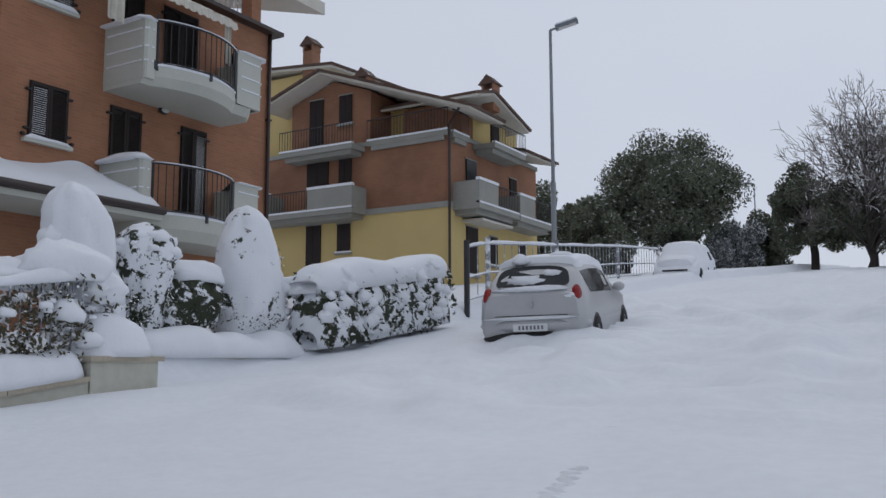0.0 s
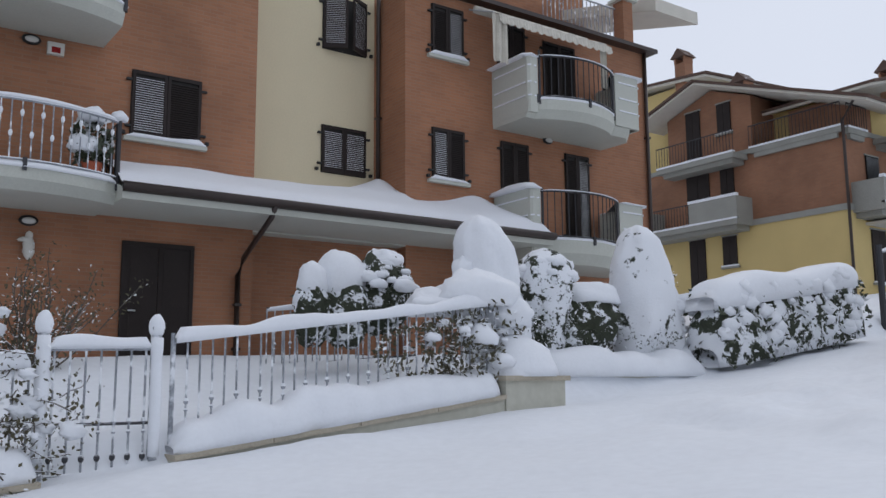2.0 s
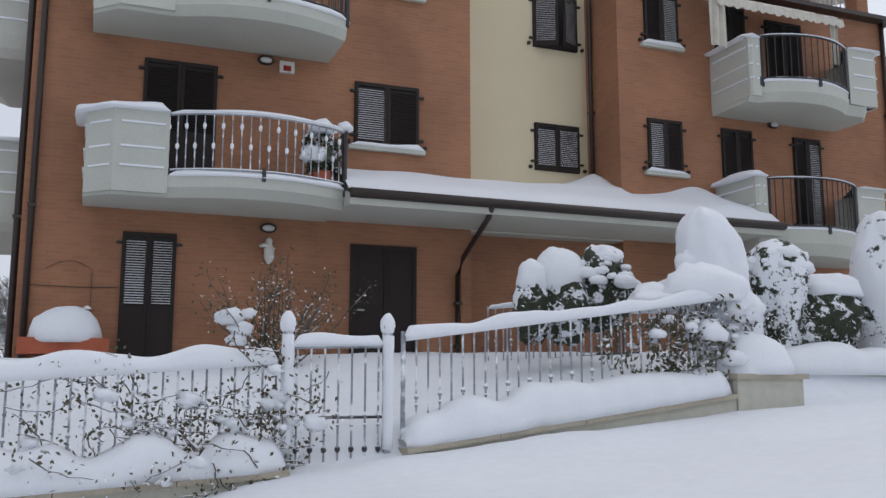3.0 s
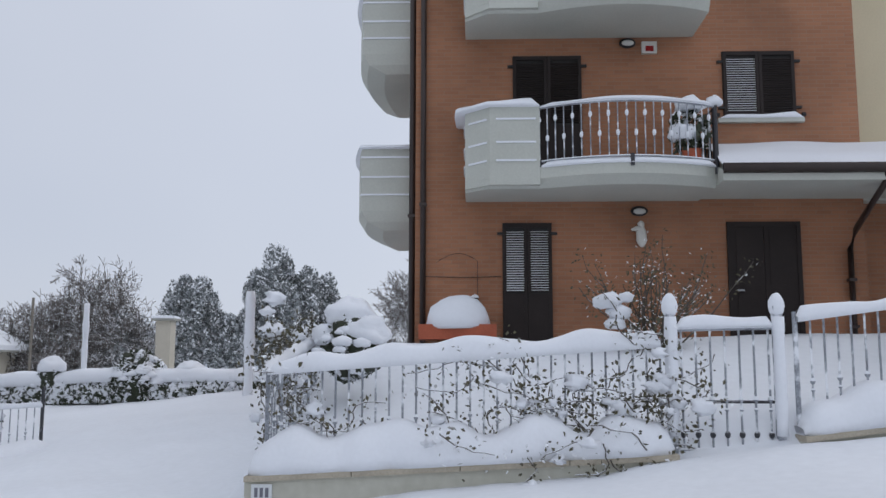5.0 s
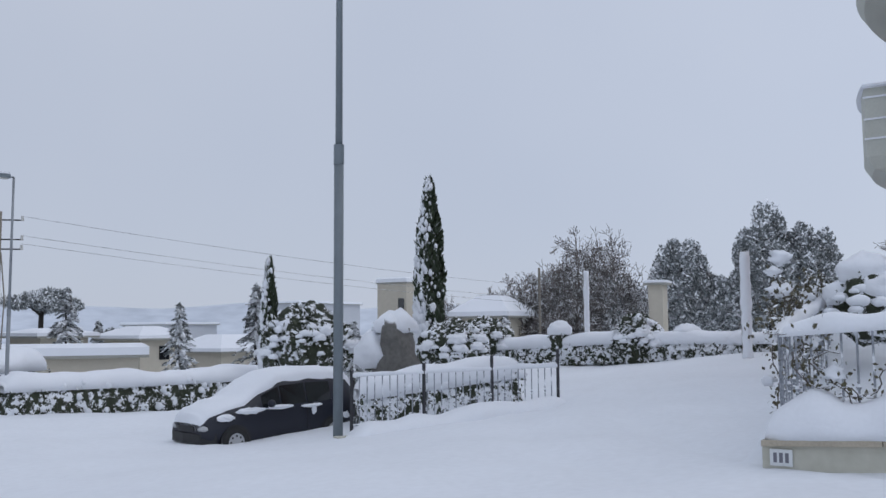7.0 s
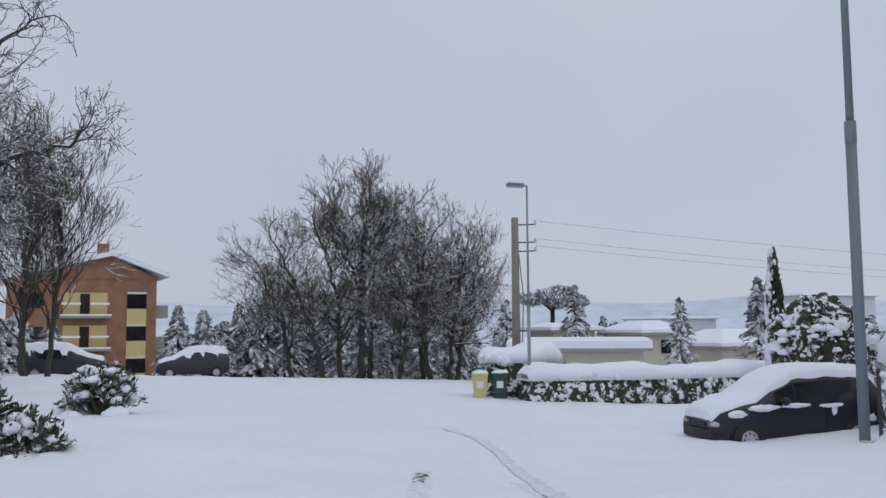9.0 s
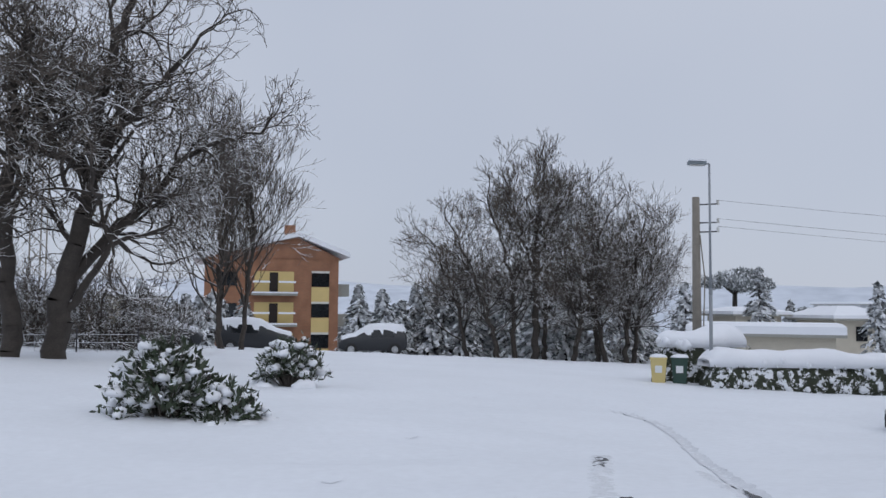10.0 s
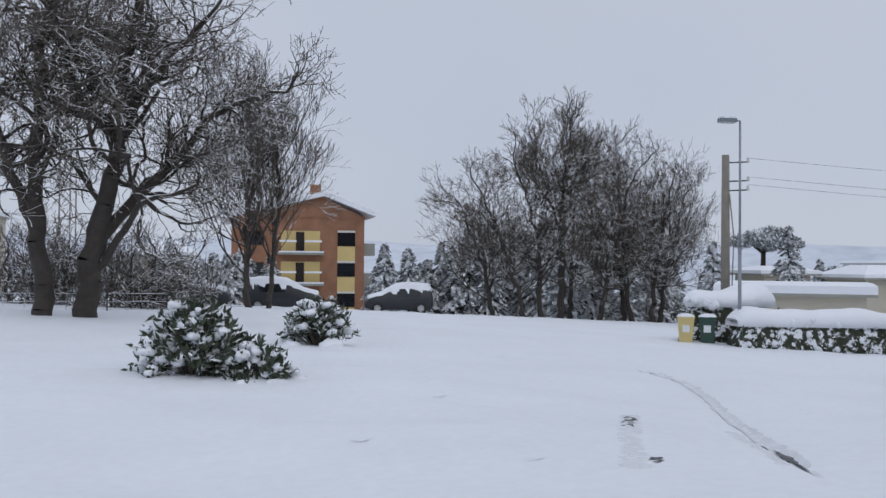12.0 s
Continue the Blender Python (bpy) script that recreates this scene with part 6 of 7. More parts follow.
# ---- trees ----
class Limbs:
    """Grows tapered limbs and turns them into meshes."""

    def __init__(self, seed):
        self.rng = np.random.default_rng(seed)
        self.seg = []

    def grow(self, p, d, length, r, depth, spread=0.5, lift=0.15, kids=3, steps=5, wob=0.14, taper=0.62, short=0.72, twist=None):
        rng = self.rng
        d = np.array(d, float)
        d /= np.linalg.norm(d)
        p = np.array(p, float)
        st = length / steps
        r1 = r * taper
        nodes = []
        for i in range(steps):
            d = d + rng.normal(0, wob, 3) + np.array((0, 0, lift * 0.12))
            d /= np.linalg.norm(d)
            q = p + d * st
            self.seg.append((p, q, r + (r1 - r) * i / steps, r + (r1 - r) * (i + 1) / steps, depth))
            p = q
            nodes.append((p, d, r + (r1 - r) * (i + 1) / steps))
        if depth <= 0:
            return
        for k in range(kids):
            i = steps - 1 if k == 0 else int(rng.integers(max(1, steps // 3), steps))
            q, dd, rr = nodes[i]
            s = rng.normal(0, 1, 3)
            s -= dd * (s @ dd)
            s /= np.linalg.norm(s) + 1e-9
            sp = spread * (0.45 if k == 0 else 1.0) * rng.uniform(0.7, 1.2)
            nd = dd * math.cos(sp) + s * math.sin(sp) + np.array((0, 0, lift))
            self.grow(q, nd, length * short * rng.uniform(0.8, 1.15), rr * (0.9 if k == 0 else 0.68), depth - 1, spread, lift, kids, steps if depth > 2 else max(3, steps - 1), wob, taper, short)

    def bough(self, pts, r0, r1, kids, length, depth, start=0.3, lift=0.12, spread=0.75, wob=0.2, short=0.72, tip=True, jit=0.06, level=9):
        """A trunk or main limb along a line, with side branches growing out of it."""
        rng = self.rng
        P = np.array(pts, float)
        cum = np.concatenate([[0], np.cumsum(np.linalg.norm(np.diff(P, axis=0), axis=1))])
        m = max(4, int(cum[-1] / 0.35))
        line = np.stack([np.interp(np.linspace(0, cum[-1], m + 1), cum, P[:, i]) for i in range(3)], 1)
        line[1:-1] = (line[:-2] + 2 * line[1:-1] + line[2:]) / 4
        line[1:] += rng.normal(0, jit, (m, 3))
        rad = r0 + (r1 - r0) * np.linspace(0, 1, m + 1) ** 0.85
        for i in range(m):
            self.seg.append((line[i], line[i + 1], rad[i], rad[i + 1], level))
        for k in range(kids):
            u = start + (1 - start) * (k + rng.random()) / kids
            i = min(m - 1, int(u * m))
            d = line[i + 1] - line[i]
            d /= np.linalg.norm(d)
            q = rng.normal(0, 1, 3)
            q -= d * (q @ d)
            q /= np.linalg.norm(q)
            sp = spread * rng.uniform(0.75, 1.25)
            self.grow(line[i], d * math.cos(sp) + q * math.sin(sp) + np.array((0, 0, lift)), length * rng.uniform(0.65, 1.15) * (1.15 - 0.45 * u), max(0.012, rad[i] * 0.42), depth, spread * 0.85, lift, 3, 5, wob, 0.66, short)
        if tip:
            self.grow(line[-1], line[-1] - line[-3], length * 0.8, r1, depth, spread * 0.85, lift, 3, 5, wob, 0.66, short)
        return self

    def mesh(self, keep, n=5):
        seg = [s for s in self.seg if keep(s)]
        g = G()
        if not seg:
            return g
        a, b = np.array([s[0] for s in seg]), np.array([s[1] for s in seg])
        ra, rb = np.array([s[2] for s in seg]), np.array([s[3] for s in seg])
        d = b - a
        d /= np.linalg.norm(d, axis=1)[:, None]
        ref = np.where(np.abs(d[:, 2:3]) < 0.9, np.array([[0, 0, 1.0]]), np.array([[1.0, 0, 0]]))
        u = np.cross(d, ref)
        u /= np.linalg.norm(u, axis=1)[:, None]
        v = np.cross(d, u)
        ang = np.arange(n) * 2 * math.pi / n
        circ = np.cos(ang)[None, :, None] * u[:, None, :] + np.sin(ang)[None, :, None] * v[:, None, :]
        A = a[:, None, :] + circ * ra[:, None, None]
        B = (b + d * rb[:, None] * 0.3)[:, None, :] + circ * rb[:, None, None]
        g.v = np.concatenate([A, B], 1).reshape(-1, 3).tolist()
        for i in range(len(seg)):
            k = i * 2 * n
            g.f += [(k + j, k + (j + 1) % n, k + n + (j + 1) % n, k + n + j) for j in range(n)]
        return g


def limbed_tree(label, seed, boughs, bark=BARK, twig=TWIG, group="bare trees", min_r=0.008):
    """boughs: (points, radius at the base, radius at the tip, side branches, their length, depth, further settings)."""
    t = thing("bare_tree", label, "tree", group)
    L = Limbs(seed)
    for i, (pts, r0, r1, kids, length, depth, kw) in enumerate(boughs):
        L.bough(pts, r0, r1, kids, length, depth, level=9 + i, **kw)
    L.seg = [(p, q, max(r, min_r), max(w, min_r), d) for p, q, r, w, d in L.seg]
    for i in range(len(boughs)):
        part("limb" if i else "trunk", L.mesh(lambda v: v[4] == 9 + i, 9), bark, t, "", True)
    part("branchwork", L.mesh(lambda v: 2 <= v[4] < 9, 5), bark, t, "", True)
    part("twig_mass", L.mesh(lambda v: v[4] < 2, 3), twig, t, "fine snow-edged twigs")
    return t


# two old oaks on the verge
OAK = dict(spread=0.85, wob=0.3, lift=0.06, short=0.74)
limbed_tree("gnarled old oak, leafless, snow along its limbs", 41, [
    ([(4.98, -25.4, -0.5), (4.85, -25.4, 0.9), (4.65, -25.4, 2.2), (4.35, -25.35, 3.5), (4.2, -25.3, 4.85), (4.1, -25.2, 6.2), (3.78, -25.1, 7.6), (3.5, -25.0, 8.9)], 0.33, 0.11, 20, 2.1, 4, dict(OAK, start=0.45)),
    ([(4.72, -25.4, 1.75), (4.1, -25.5, 2.7), (3.4, -25.6, 3.6), (2.6, -25.7, 4.4), (2.1, -25.7, 5.2), (1.5, -25.7, 5.8), (0.8, -25.6, 6.05), (0.2, -25.4, 6.1)], 0.19, 0.05, 22, 1.3, 4, dict(OAK, start=0.3)),
    ([(4.75, -25.4, 1.3), (4.2, -25.2, 1.9), (3.7, -25.0, 2.9), (2.8, -24.9, 3.4), (2.2, -24.9, 3.6)], 0.13, 0.04, 9, 1.2, 3, dict(OAK, start=0.45)),
    ([(4.25, -25.3, 4.5), (4.85, -25.0, 5.4), (5.3, -24.8, 6.4), (5.7, -24.7, 7.5)], 0.13, 0.05, 10, 1.7, 4, dict(OAK)),
    ([(4.2, -25.3, 5.0), (3.3, -25.0, 6.3), (2.6, -24.8, 7.2), (2.0, -24.7, 8.0)], 0.14, 0.05, 12, 1.5, 4, dict(OAK)),
    ([(4.5, -25.4, 3.0), (5.0, -25.8, 3.8), (5.5, -26.0, 4.2)], 0.09, 0.04, 6, 1.3, 3, dict(OAK)),
])
limbed_tree("tall leafless oak beside another, dusted with snow", 44, [
    ([(5.8, -25.3, -0.5), (5.95, -25.3, 1.2), (6.15, -25.3, 2.4), (6.15, -25.2, 3.9), (6.02, -25.2, 5.4), (6.1, -25.1, 6.8), (5.85, -25.1, 8.3)], 0.27, 0.1, 18, 1.9, 4, dict(OAK, start=0.4)),
    ([(6.1, -25.3, 2.2), (6.5, -25.2, 3.3), (6.9, -25.1, 4.6), (7.3, -25.0, 6.0), (7.6, -25.0, 7.4)], 0.16, 0.06, 13, 1.8, 4, dict(OAK)),
    ([(6.05, -25.2, 5.3), (5.5, -25.5, 6.4), (5.0, -25.7, 7.4)], 0.1, 0.04, 8, 1.5, 4, dict(OAK)),
    ([(6.9, -25.2, 4.6), (8.0, -25.2, 5.5), (9.0, -25.2, 6.4)], 0.1, 0.05, 10, 1.9, 4, dict(OAK)),
])
limbed_tree("slender leafless tree with upswept twigs", 43, [
    ([(0.46, -40.9, -1.2), (0.6, -40.9, 1.2), (0.55, -40.9, 4.0), (0.4, -40.9, 6.8)], 0.17, 0.05, 30, 2.3, 4, dict(start=0.28, lift=0.22, spread=0.7, wob=0.12)),
    ([(-0.3, -41.2, -1.2), (-0.6, -41.2, 1.5), (-0.8, -41.2, 4.2), (-0.7, -41.2, 6.6)], 0.13, 0.05, 24, 2.1, 4, dict(start=0.28, lift=0.22, spread=0.7, wob=0.12)),
], min_r=0.009)
for i, (x, y, h) in enumerate(((2.6, -34.5, 2.2), (3.8, -33.5, 2.8), (5.3, -34.0, 3.2), (6.6, -33.2, 3.0), (7.9, -34.0, 3.4))):
    limbed_tree("brown leafless thicket behind the oaks", 90 + i, [([(x, y, -1.2), (x + 0.1, y, 0.6), (x, y, h * 0.62)], 0.07, 0.03, 30, 1.1, 3, dict(lift=0.1, spread=1.0, wob=0.2, start=0.15)), ([(x + 0.6, y, -1.2), (x + 0.8, y, 0.4), (x + 0.9, y, h * 0.5)], 0.06, 0.03, 24, 1.0, 3, dict(lift=0.1, spread=1.0, wob=0.2, start=0.15))], group="thicket")
UPRIGHT = dict(lift=0.13, spread=0.7, wob=0.15)
limbed_tree("tallest leafless tree of the clump, crown upswept", 50, [
    ([(-17.34, -49.3, -1.8), (-17.4, -49.3, 1.5), (-17.3, -49.3, 5.0)], 0.24, 0.15, 5, 2.0, 4, dict(UPRIGHT, start=0.6, tip=False)),
    ([(-17.3, -49.3, 4.6), (-17.6, -49.3, 7.0), (-17.9, -49.3, 8.9)], 0.13, 0.05, 24, 1.6, 4, dict(UPRIGHT, start=0.15)),
    ([(-17.3, -49.3, 3.6), (-16.4, -49.2, 6.0), (-15.6, -49.1, 8.2)], 0.11, 0.04, 22, 1.5, 4, dict(UPRIGHT, start=0.3)),
    ([(-17.35, -49.3, 3.9), (-18.4, -49.5, 6.2), (-19.6, -49.6, 8.0)], 0.11, 0.04, 22, 1.5, 4, dict(UPRIGHT, start=0.3)),
], min_r=0.009)
for seed, pts, kids, length in (
    (51, [(-15.2, -49.3, -1.8), (-14.5, -49.3, 1.0), (-13.3, -49.4, 4.0), (-12.6, -49.4, 5.6)], 34, 1.7),
    (52, [(-16.2, -49.6, -1.8), (-16.1, -49.6, 2.8), (-15.2, -49.7, 6.2), (-14.8, -49.7, 6.8)], 34, 1.7),
    (53, [(-19.5, -48.8, -1.9), (-20.2, -48.8, 1.6), (-21.1, -48.8, 4.6), (-21.4, -48.8, 6.4)], 40, 1.8),
    (54, [(-22.75, -48.6, -1.9), (-22.9, -48.6, 1.2), (-23.6, -48.6, 4.6), (-23.9, -48.6, 6.0)], 46, 1.9),
    (55, [(-21.9, -49.0, -1.9), (-21.0, -49.1, 1.0), (-20.3, -49.2, 5.0)], 22, 2.0),
    (56, [(-24.2, -50.5, -1.9), (-24.8, -50.5, 2.0), (-25.8, -50.5, 4.6)], 40, 1.8),
    (57, [(-18.6, -51.0, -1.9), (-18.7, -51.0, 2.0), (-18.9, -51.0, 5.8)], 24, 2.1),
    (58, [(-13.8, -51.0, -1.9), (-13.2, -51.0, 1.5), (-12.0, -51.0, 4.2)], 20, 2.0),
    (59, [(-22.3, -51.5, -1.9), (-22.2, -51.5, 2.4), (-22.4, -51.5, 6.4)], 26, 2.2),
):
    limbed_tree("leafless tree of a tall clump, snow on its twigs", seed, [(pts, 0.17, 0.05, kids, length, 4, dict(UPRIGHT, start=0.24, spread=0.9, lift=0.1))], min_r=0.009)
limbed_tree("big frosted leafless tree up the hill, haze painted into its twigs", 61, [
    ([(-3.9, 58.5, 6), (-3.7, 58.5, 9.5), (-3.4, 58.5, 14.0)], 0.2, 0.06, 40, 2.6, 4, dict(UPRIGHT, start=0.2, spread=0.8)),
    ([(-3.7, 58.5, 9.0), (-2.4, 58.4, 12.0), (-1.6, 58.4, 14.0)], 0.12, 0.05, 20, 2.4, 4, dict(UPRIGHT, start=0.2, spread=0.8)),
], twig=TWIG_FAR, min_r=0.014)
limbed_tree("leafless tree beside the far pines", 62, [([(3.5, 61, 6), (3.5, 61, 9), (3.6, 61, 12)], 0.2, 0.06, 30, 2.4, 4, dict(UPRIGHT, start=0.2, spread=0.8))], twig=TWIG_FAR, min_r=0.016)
# bark and twigs both take the haze-paled colour
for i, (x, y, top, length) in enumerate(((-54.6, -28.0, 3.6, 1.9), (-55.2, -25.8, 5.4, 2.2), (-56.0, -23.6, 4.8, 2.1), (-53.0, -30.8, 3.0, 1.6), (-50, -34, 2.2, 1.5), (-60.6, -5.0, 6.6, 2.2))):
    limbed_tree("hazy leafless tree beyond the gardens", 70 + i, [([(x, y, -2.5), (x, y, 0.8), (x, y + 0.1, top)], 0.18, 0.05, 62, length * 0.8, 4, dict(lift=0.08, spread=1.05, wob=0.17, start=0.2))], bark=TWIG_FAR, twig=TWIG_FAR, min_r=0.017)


def pine(label, base, top, r, seed, clumps=22, leaves=420, size=0.3, umbrella=True, material=PINE):
    rng = np.random.default_rng(seed)
    t = thing("pine_tree", label, "tree", "stone pines")
    x, y, z0 = base
    zc = top - r[2]
    h = zc - z0
    pts = [(x + 0.15 * math.sin(i), y, z0 + h * i / 5) for i in range(6)]
    part("trunk", G().tube(pts, [0.28 - 0.02 * i for i in range(6)], 8), BARK, t, "", True)
    g, lim = G(), G()
    for i in range(clumps):
        d = rand_dirs(rng, 1)[0]
        if umbrella:
            d[2] = abs(d[2]) * 1.2 - 0.5
        d[2] = max(d[2], -0.85)
        q = rng.uniform(0.35, 0.88)
        c = np.array((x, y, zc)) + d * q * np.array(r)
        cr = np.array(r) * rng.uniform(0.2, 0.42)
        cr[2] = max(cr[2] * 0.9, cr[0] * 0.5)
        lim.tube([(x, y, zc - r[2] * 0.7), tuple((np.array((x, y, zc - r[2] * 0.3)) + c) / 2), tuple(c)], [0.1, 0.07, 0.03], 5)
        g.quads(*leaf_cloud(rng, c, cr, int(leaves * 2.1), size * 0.5, 0.35, 0.6))
    part("branchwork", lim, BARK, t)
    part("needle_mass", g, material, t)


pine("large dark stone pine with a dense rounded crown", (-15.6, 58.5, 6.5), 16.9, (4.3, 4.3, 4.1), 80, 130, 340, 0.24, False)
pine("smaller stone pine behind the hilltop", (-19.5, 60, 6.5), 14.2, (2.6, 2.6, 2.4), 81, 26, 420, 0.22)
pine("stone pine among trees up the hill", (-7.2, 60, 6.5), 14.0, (3.0, 3, 3.0), 82, 44, 380, 0.22, False)
pine("stone pine at the hill's edge", (-4.0, 62, 6.5), 13.2, (2.8, 2.6, 2.8), 83, 26, 420, 0.22)
for i, (x, y, h, w) in enumerate(((-24, 56, 13.4, 2.6), (-22, 62, 13.2, 2.8), (-27, 64, 13.8, 3), (-20.6, 54, 13.2, 2.6), (-18.6, 52, 11.6, 2.2), (-12.5, 62, 11.5, 2.2), (-10.8, 65, 11.8, 2.2), (2, 66, 12.0, 2.8), (7, 64, 12.4, 3))):
    pine("dark evergreen tree at the top of the street", (x, y, 5.5), h, (w, w, (h - 6.5) / 2), 90 + i, 26, 380, 0.24, False, FIR if i % 3 == 2 else PINE)
pine("dark pine with a rounded crown behind the side drive", (-60.0, -11.6, -1.5), 8.3, (1.9, 1.9, 3.4), 100, 34, 320, 0.3, False, FIR)
pine("tall dark pine behind the side drive", (-59.5, -13.9, -1.5), 9.1, (2.5, 2.5, 4.2), 101, 44, 320, 0.3, False, FIR)
pine("hazy conifer beyond the drive", (-58, -19.3, -2), 8.4, (2.1, 2.1, 4.4), 105, 36, 300, 0.28, False, FIR)
pine("low hazy pine between taller ones", (-59, -16.6, -2), 6.0, (2.0, 2.0, 3.6), 107, 26, 280, 0.28, False, FIR)
pine("broad hazy pine beyond the drive", (-57, -23.5, -2), 5.4, (2.6, 2.4, 3.6), 106, 30, 260, 0.28, False, FIR)
pine("spreading umbrella pine in the valley", (-41, -65.5, -5), 4.9, (3.6, 3.2, 1.2), 102, 16, 320, 0.3, True, FIR)
pine("small pine among valley roofs", (-44, -58, -6), 2.3, (2.6, 2.4, 1.3), 103, 14, 260, 0.3, True, FIR)
pine("small pine among valley roofs", (-39, -60, -6), 1.9, (1.8, 1.8, 1.3), 104, 12, 260, 0.3, True, FIR)


def fir(label, base, h, w, seed, material=FIR, name="fir_tree"):
    """Drooping whorls of snow-laden boughs round a stem."""
    rng = np.random.default_rng(seed)
    t = thing(name, label, "tree", "snowy conifers")
    x, y, z = base
    part("trunk", G().tube([(x, y, z), (x, y, z + h)], [0.05 + h * 0.015, 0.02], 6), BARK, t)
    g = G()
    n = int(30 * h)
    for i in range(n):
        u = rng.random() ** 0.8
        a = rng.uniform(0, 6.283)
        L = w * (1 - u) * rng.uniform(0.7, 1.1) + 0.15
        m = 22
        s = rng.random(m) ** 0.7
        cen = np.stack([x + math.cos(a) * L * s, y + math.sin(a) * L * s, z + h * (0.06 + 0.93 * u) - 0.35 * L * s * s + rng.normal(0, 0.04, m)], 1)
        d = np.array((math.cos(a), math.sin(a), -0.4))
        ax = d + rng.normal(0, 0.35, (m, 3))
        bx = np.array((-math.sin(a), math.cos(a), 0)) + rng.normal(0, 0.3, (m, 3))
        q = 0.062 + 0.03 * w
        g.quads(cen, ax * q, bx * q * 0.6)
    part("needle_mass", g, material, t)


rng = np.random.default_rng(120)
for i in range(26):
    u = i / 25
    x = -12 - 15 * u + rng.normal(0, 0.5)
    y = -62 - 9 * rng.random()
    fir("snow-laden conifer below the car park", (x, y, -7), rng.uniform(8.5, 10.5) + 2.5 * math.sin(u * 2.2), rng.uniform(2.8, 3.8), 200 + i)
for i, (x, y, h) in enumerate(((-24.5, -56, 7.5), (-26.5, -57, 8.2), (-28.5, -58, 7.6), (-22.5, -57, 8), (-30, -60, 7), (-20, -56, 7.2), (-10.5, -60, 7.2), (-9.5, -64, 7.6))):
    fir("snow-laden conifer below the car park", (x, y, -4.5), h, 3.0, 290 + i)
for i in range(22):
    fir("snowy conifer down in the valley", (-12.5 - 0.75 * i + rng.normal(0, 0.6), -84 - rng.random() * 24, -11.5), rng.uniform(10.5, 14), 3.4, 240 + i)
for i in range(18):
    fir("snowy thicket tree behind the parked cars", (12 - 0.75 * i + rng.normal(0, 0.4), -55 - rng.random() * 6, -2.6), rng.uniform(4.2, 5.8), 2.4, 260 + i)
for i, (x, y, h, w) in enumerate(((-30, -46, 6.5, 2), (-24, -44, 5.5, 1.9), (-33, -40, 5.5, 1.8), (-40, -41, 7.0, 2), (-33, -25, 3.6, 1.6), (-38, -22, 4.6, 1.8), (-44, -27, 4.4, 2.0), (-36, -30, 4.4, 1.6))):
    fir("snowy conifer among the gardens below", (x, y, -2.5), h, w, 280 + i)


rng = np.random.default_rng(140)
for i in range(44):
    u, v = rng.random(), rng.random()
    a = math.radians(238 - 36 * u)
    d = 62 + 75 * v
    x, y = 1.2 + d * math.cos(a), -0.6 + d * math.sin(a)
    fir("hazy snow-dusted tree among the valley roofs", (x, y, base_z(x, y) - 0.4), min(8.5, 1.0 - base_z(x, y) + rng.uniform(0, 2.2)), rng.uniform(1.6, 2.8), 400 + i)


def cypress(label, x, y, z0, z1, r, seed):
    rng = np.random.default_rng(seed)
    t = thing("cypress", label, "tree", "columnar cypresses")
    part("trunk", G().tube([(x, y, z0 - 0.4), (x, y, z1 - 0.4)], [0.09, 0.02], 6), BARK, t)
    n = int(1500 * (z1 - z0) * r)
    u = rng.random(n)
    a = rng.uniform(0, 6.283, n)
    prof = r * np.minimum(1, (1 - u) * 2.2) ** 0.6 * (0.75 + 0.3 * np.sin(u * 23 + a * 2) * 0.4 + 0.25 * rng.random(n)) * (0.7 + 0.3 * np.minimum(1, u * 6))
    cen = np.stack([x + np.cos(a) * prof, y + np.sin(a) * prof, z0 + u * (z1 - z0)], 1)
    d = np.stack([np.cos(a) * 0.4, np.sin(a) * 0.4, np.ones(n)], 1) + rng.normal(0, 0.3, (n, 3))
    b = np.cross(d, rand_dirs(rng, n))
    b /= np.linalg.norm(b, axis=1)[:, None]
    g = G().quads(cen, d * 0.09, b * 0.045)
    part("leaf_mass", g, LEAF, t, "dark upright foliage")
    k = G()
    # snow blown onto one side
    for i in range(int(110 * (z1 - z0))):
        q = rng.random() ** 1.3
        w = rng.normal(0.3, 0.75)
        p = r * min(1, (1 - q) * 2.2) ** 0.6 * 0.92
        s = rng.uniform(0.02, 0.07) * (1.6 if q < 0.35 else 1)
        k.blob((x + math.cos(w - 1.0) * p, y + math.sin(w - 1.0) * p, z0 + q * (z1 - z0)), (s, s, s * 1.7), 0.4, 2, i, 7, 5, -1)
    part("snow_clumps", k, SNOW, t, "wind-plastered snow", True)


cypress("tall columnar cypress plastered with snow on one side", -19.7, -14.3, 0.6, 5.75, 0.42, 301)
cypress("columnar cypress plastered with snow", -20.5, -21.2, -0.2, 3.85, 0.28, 302)


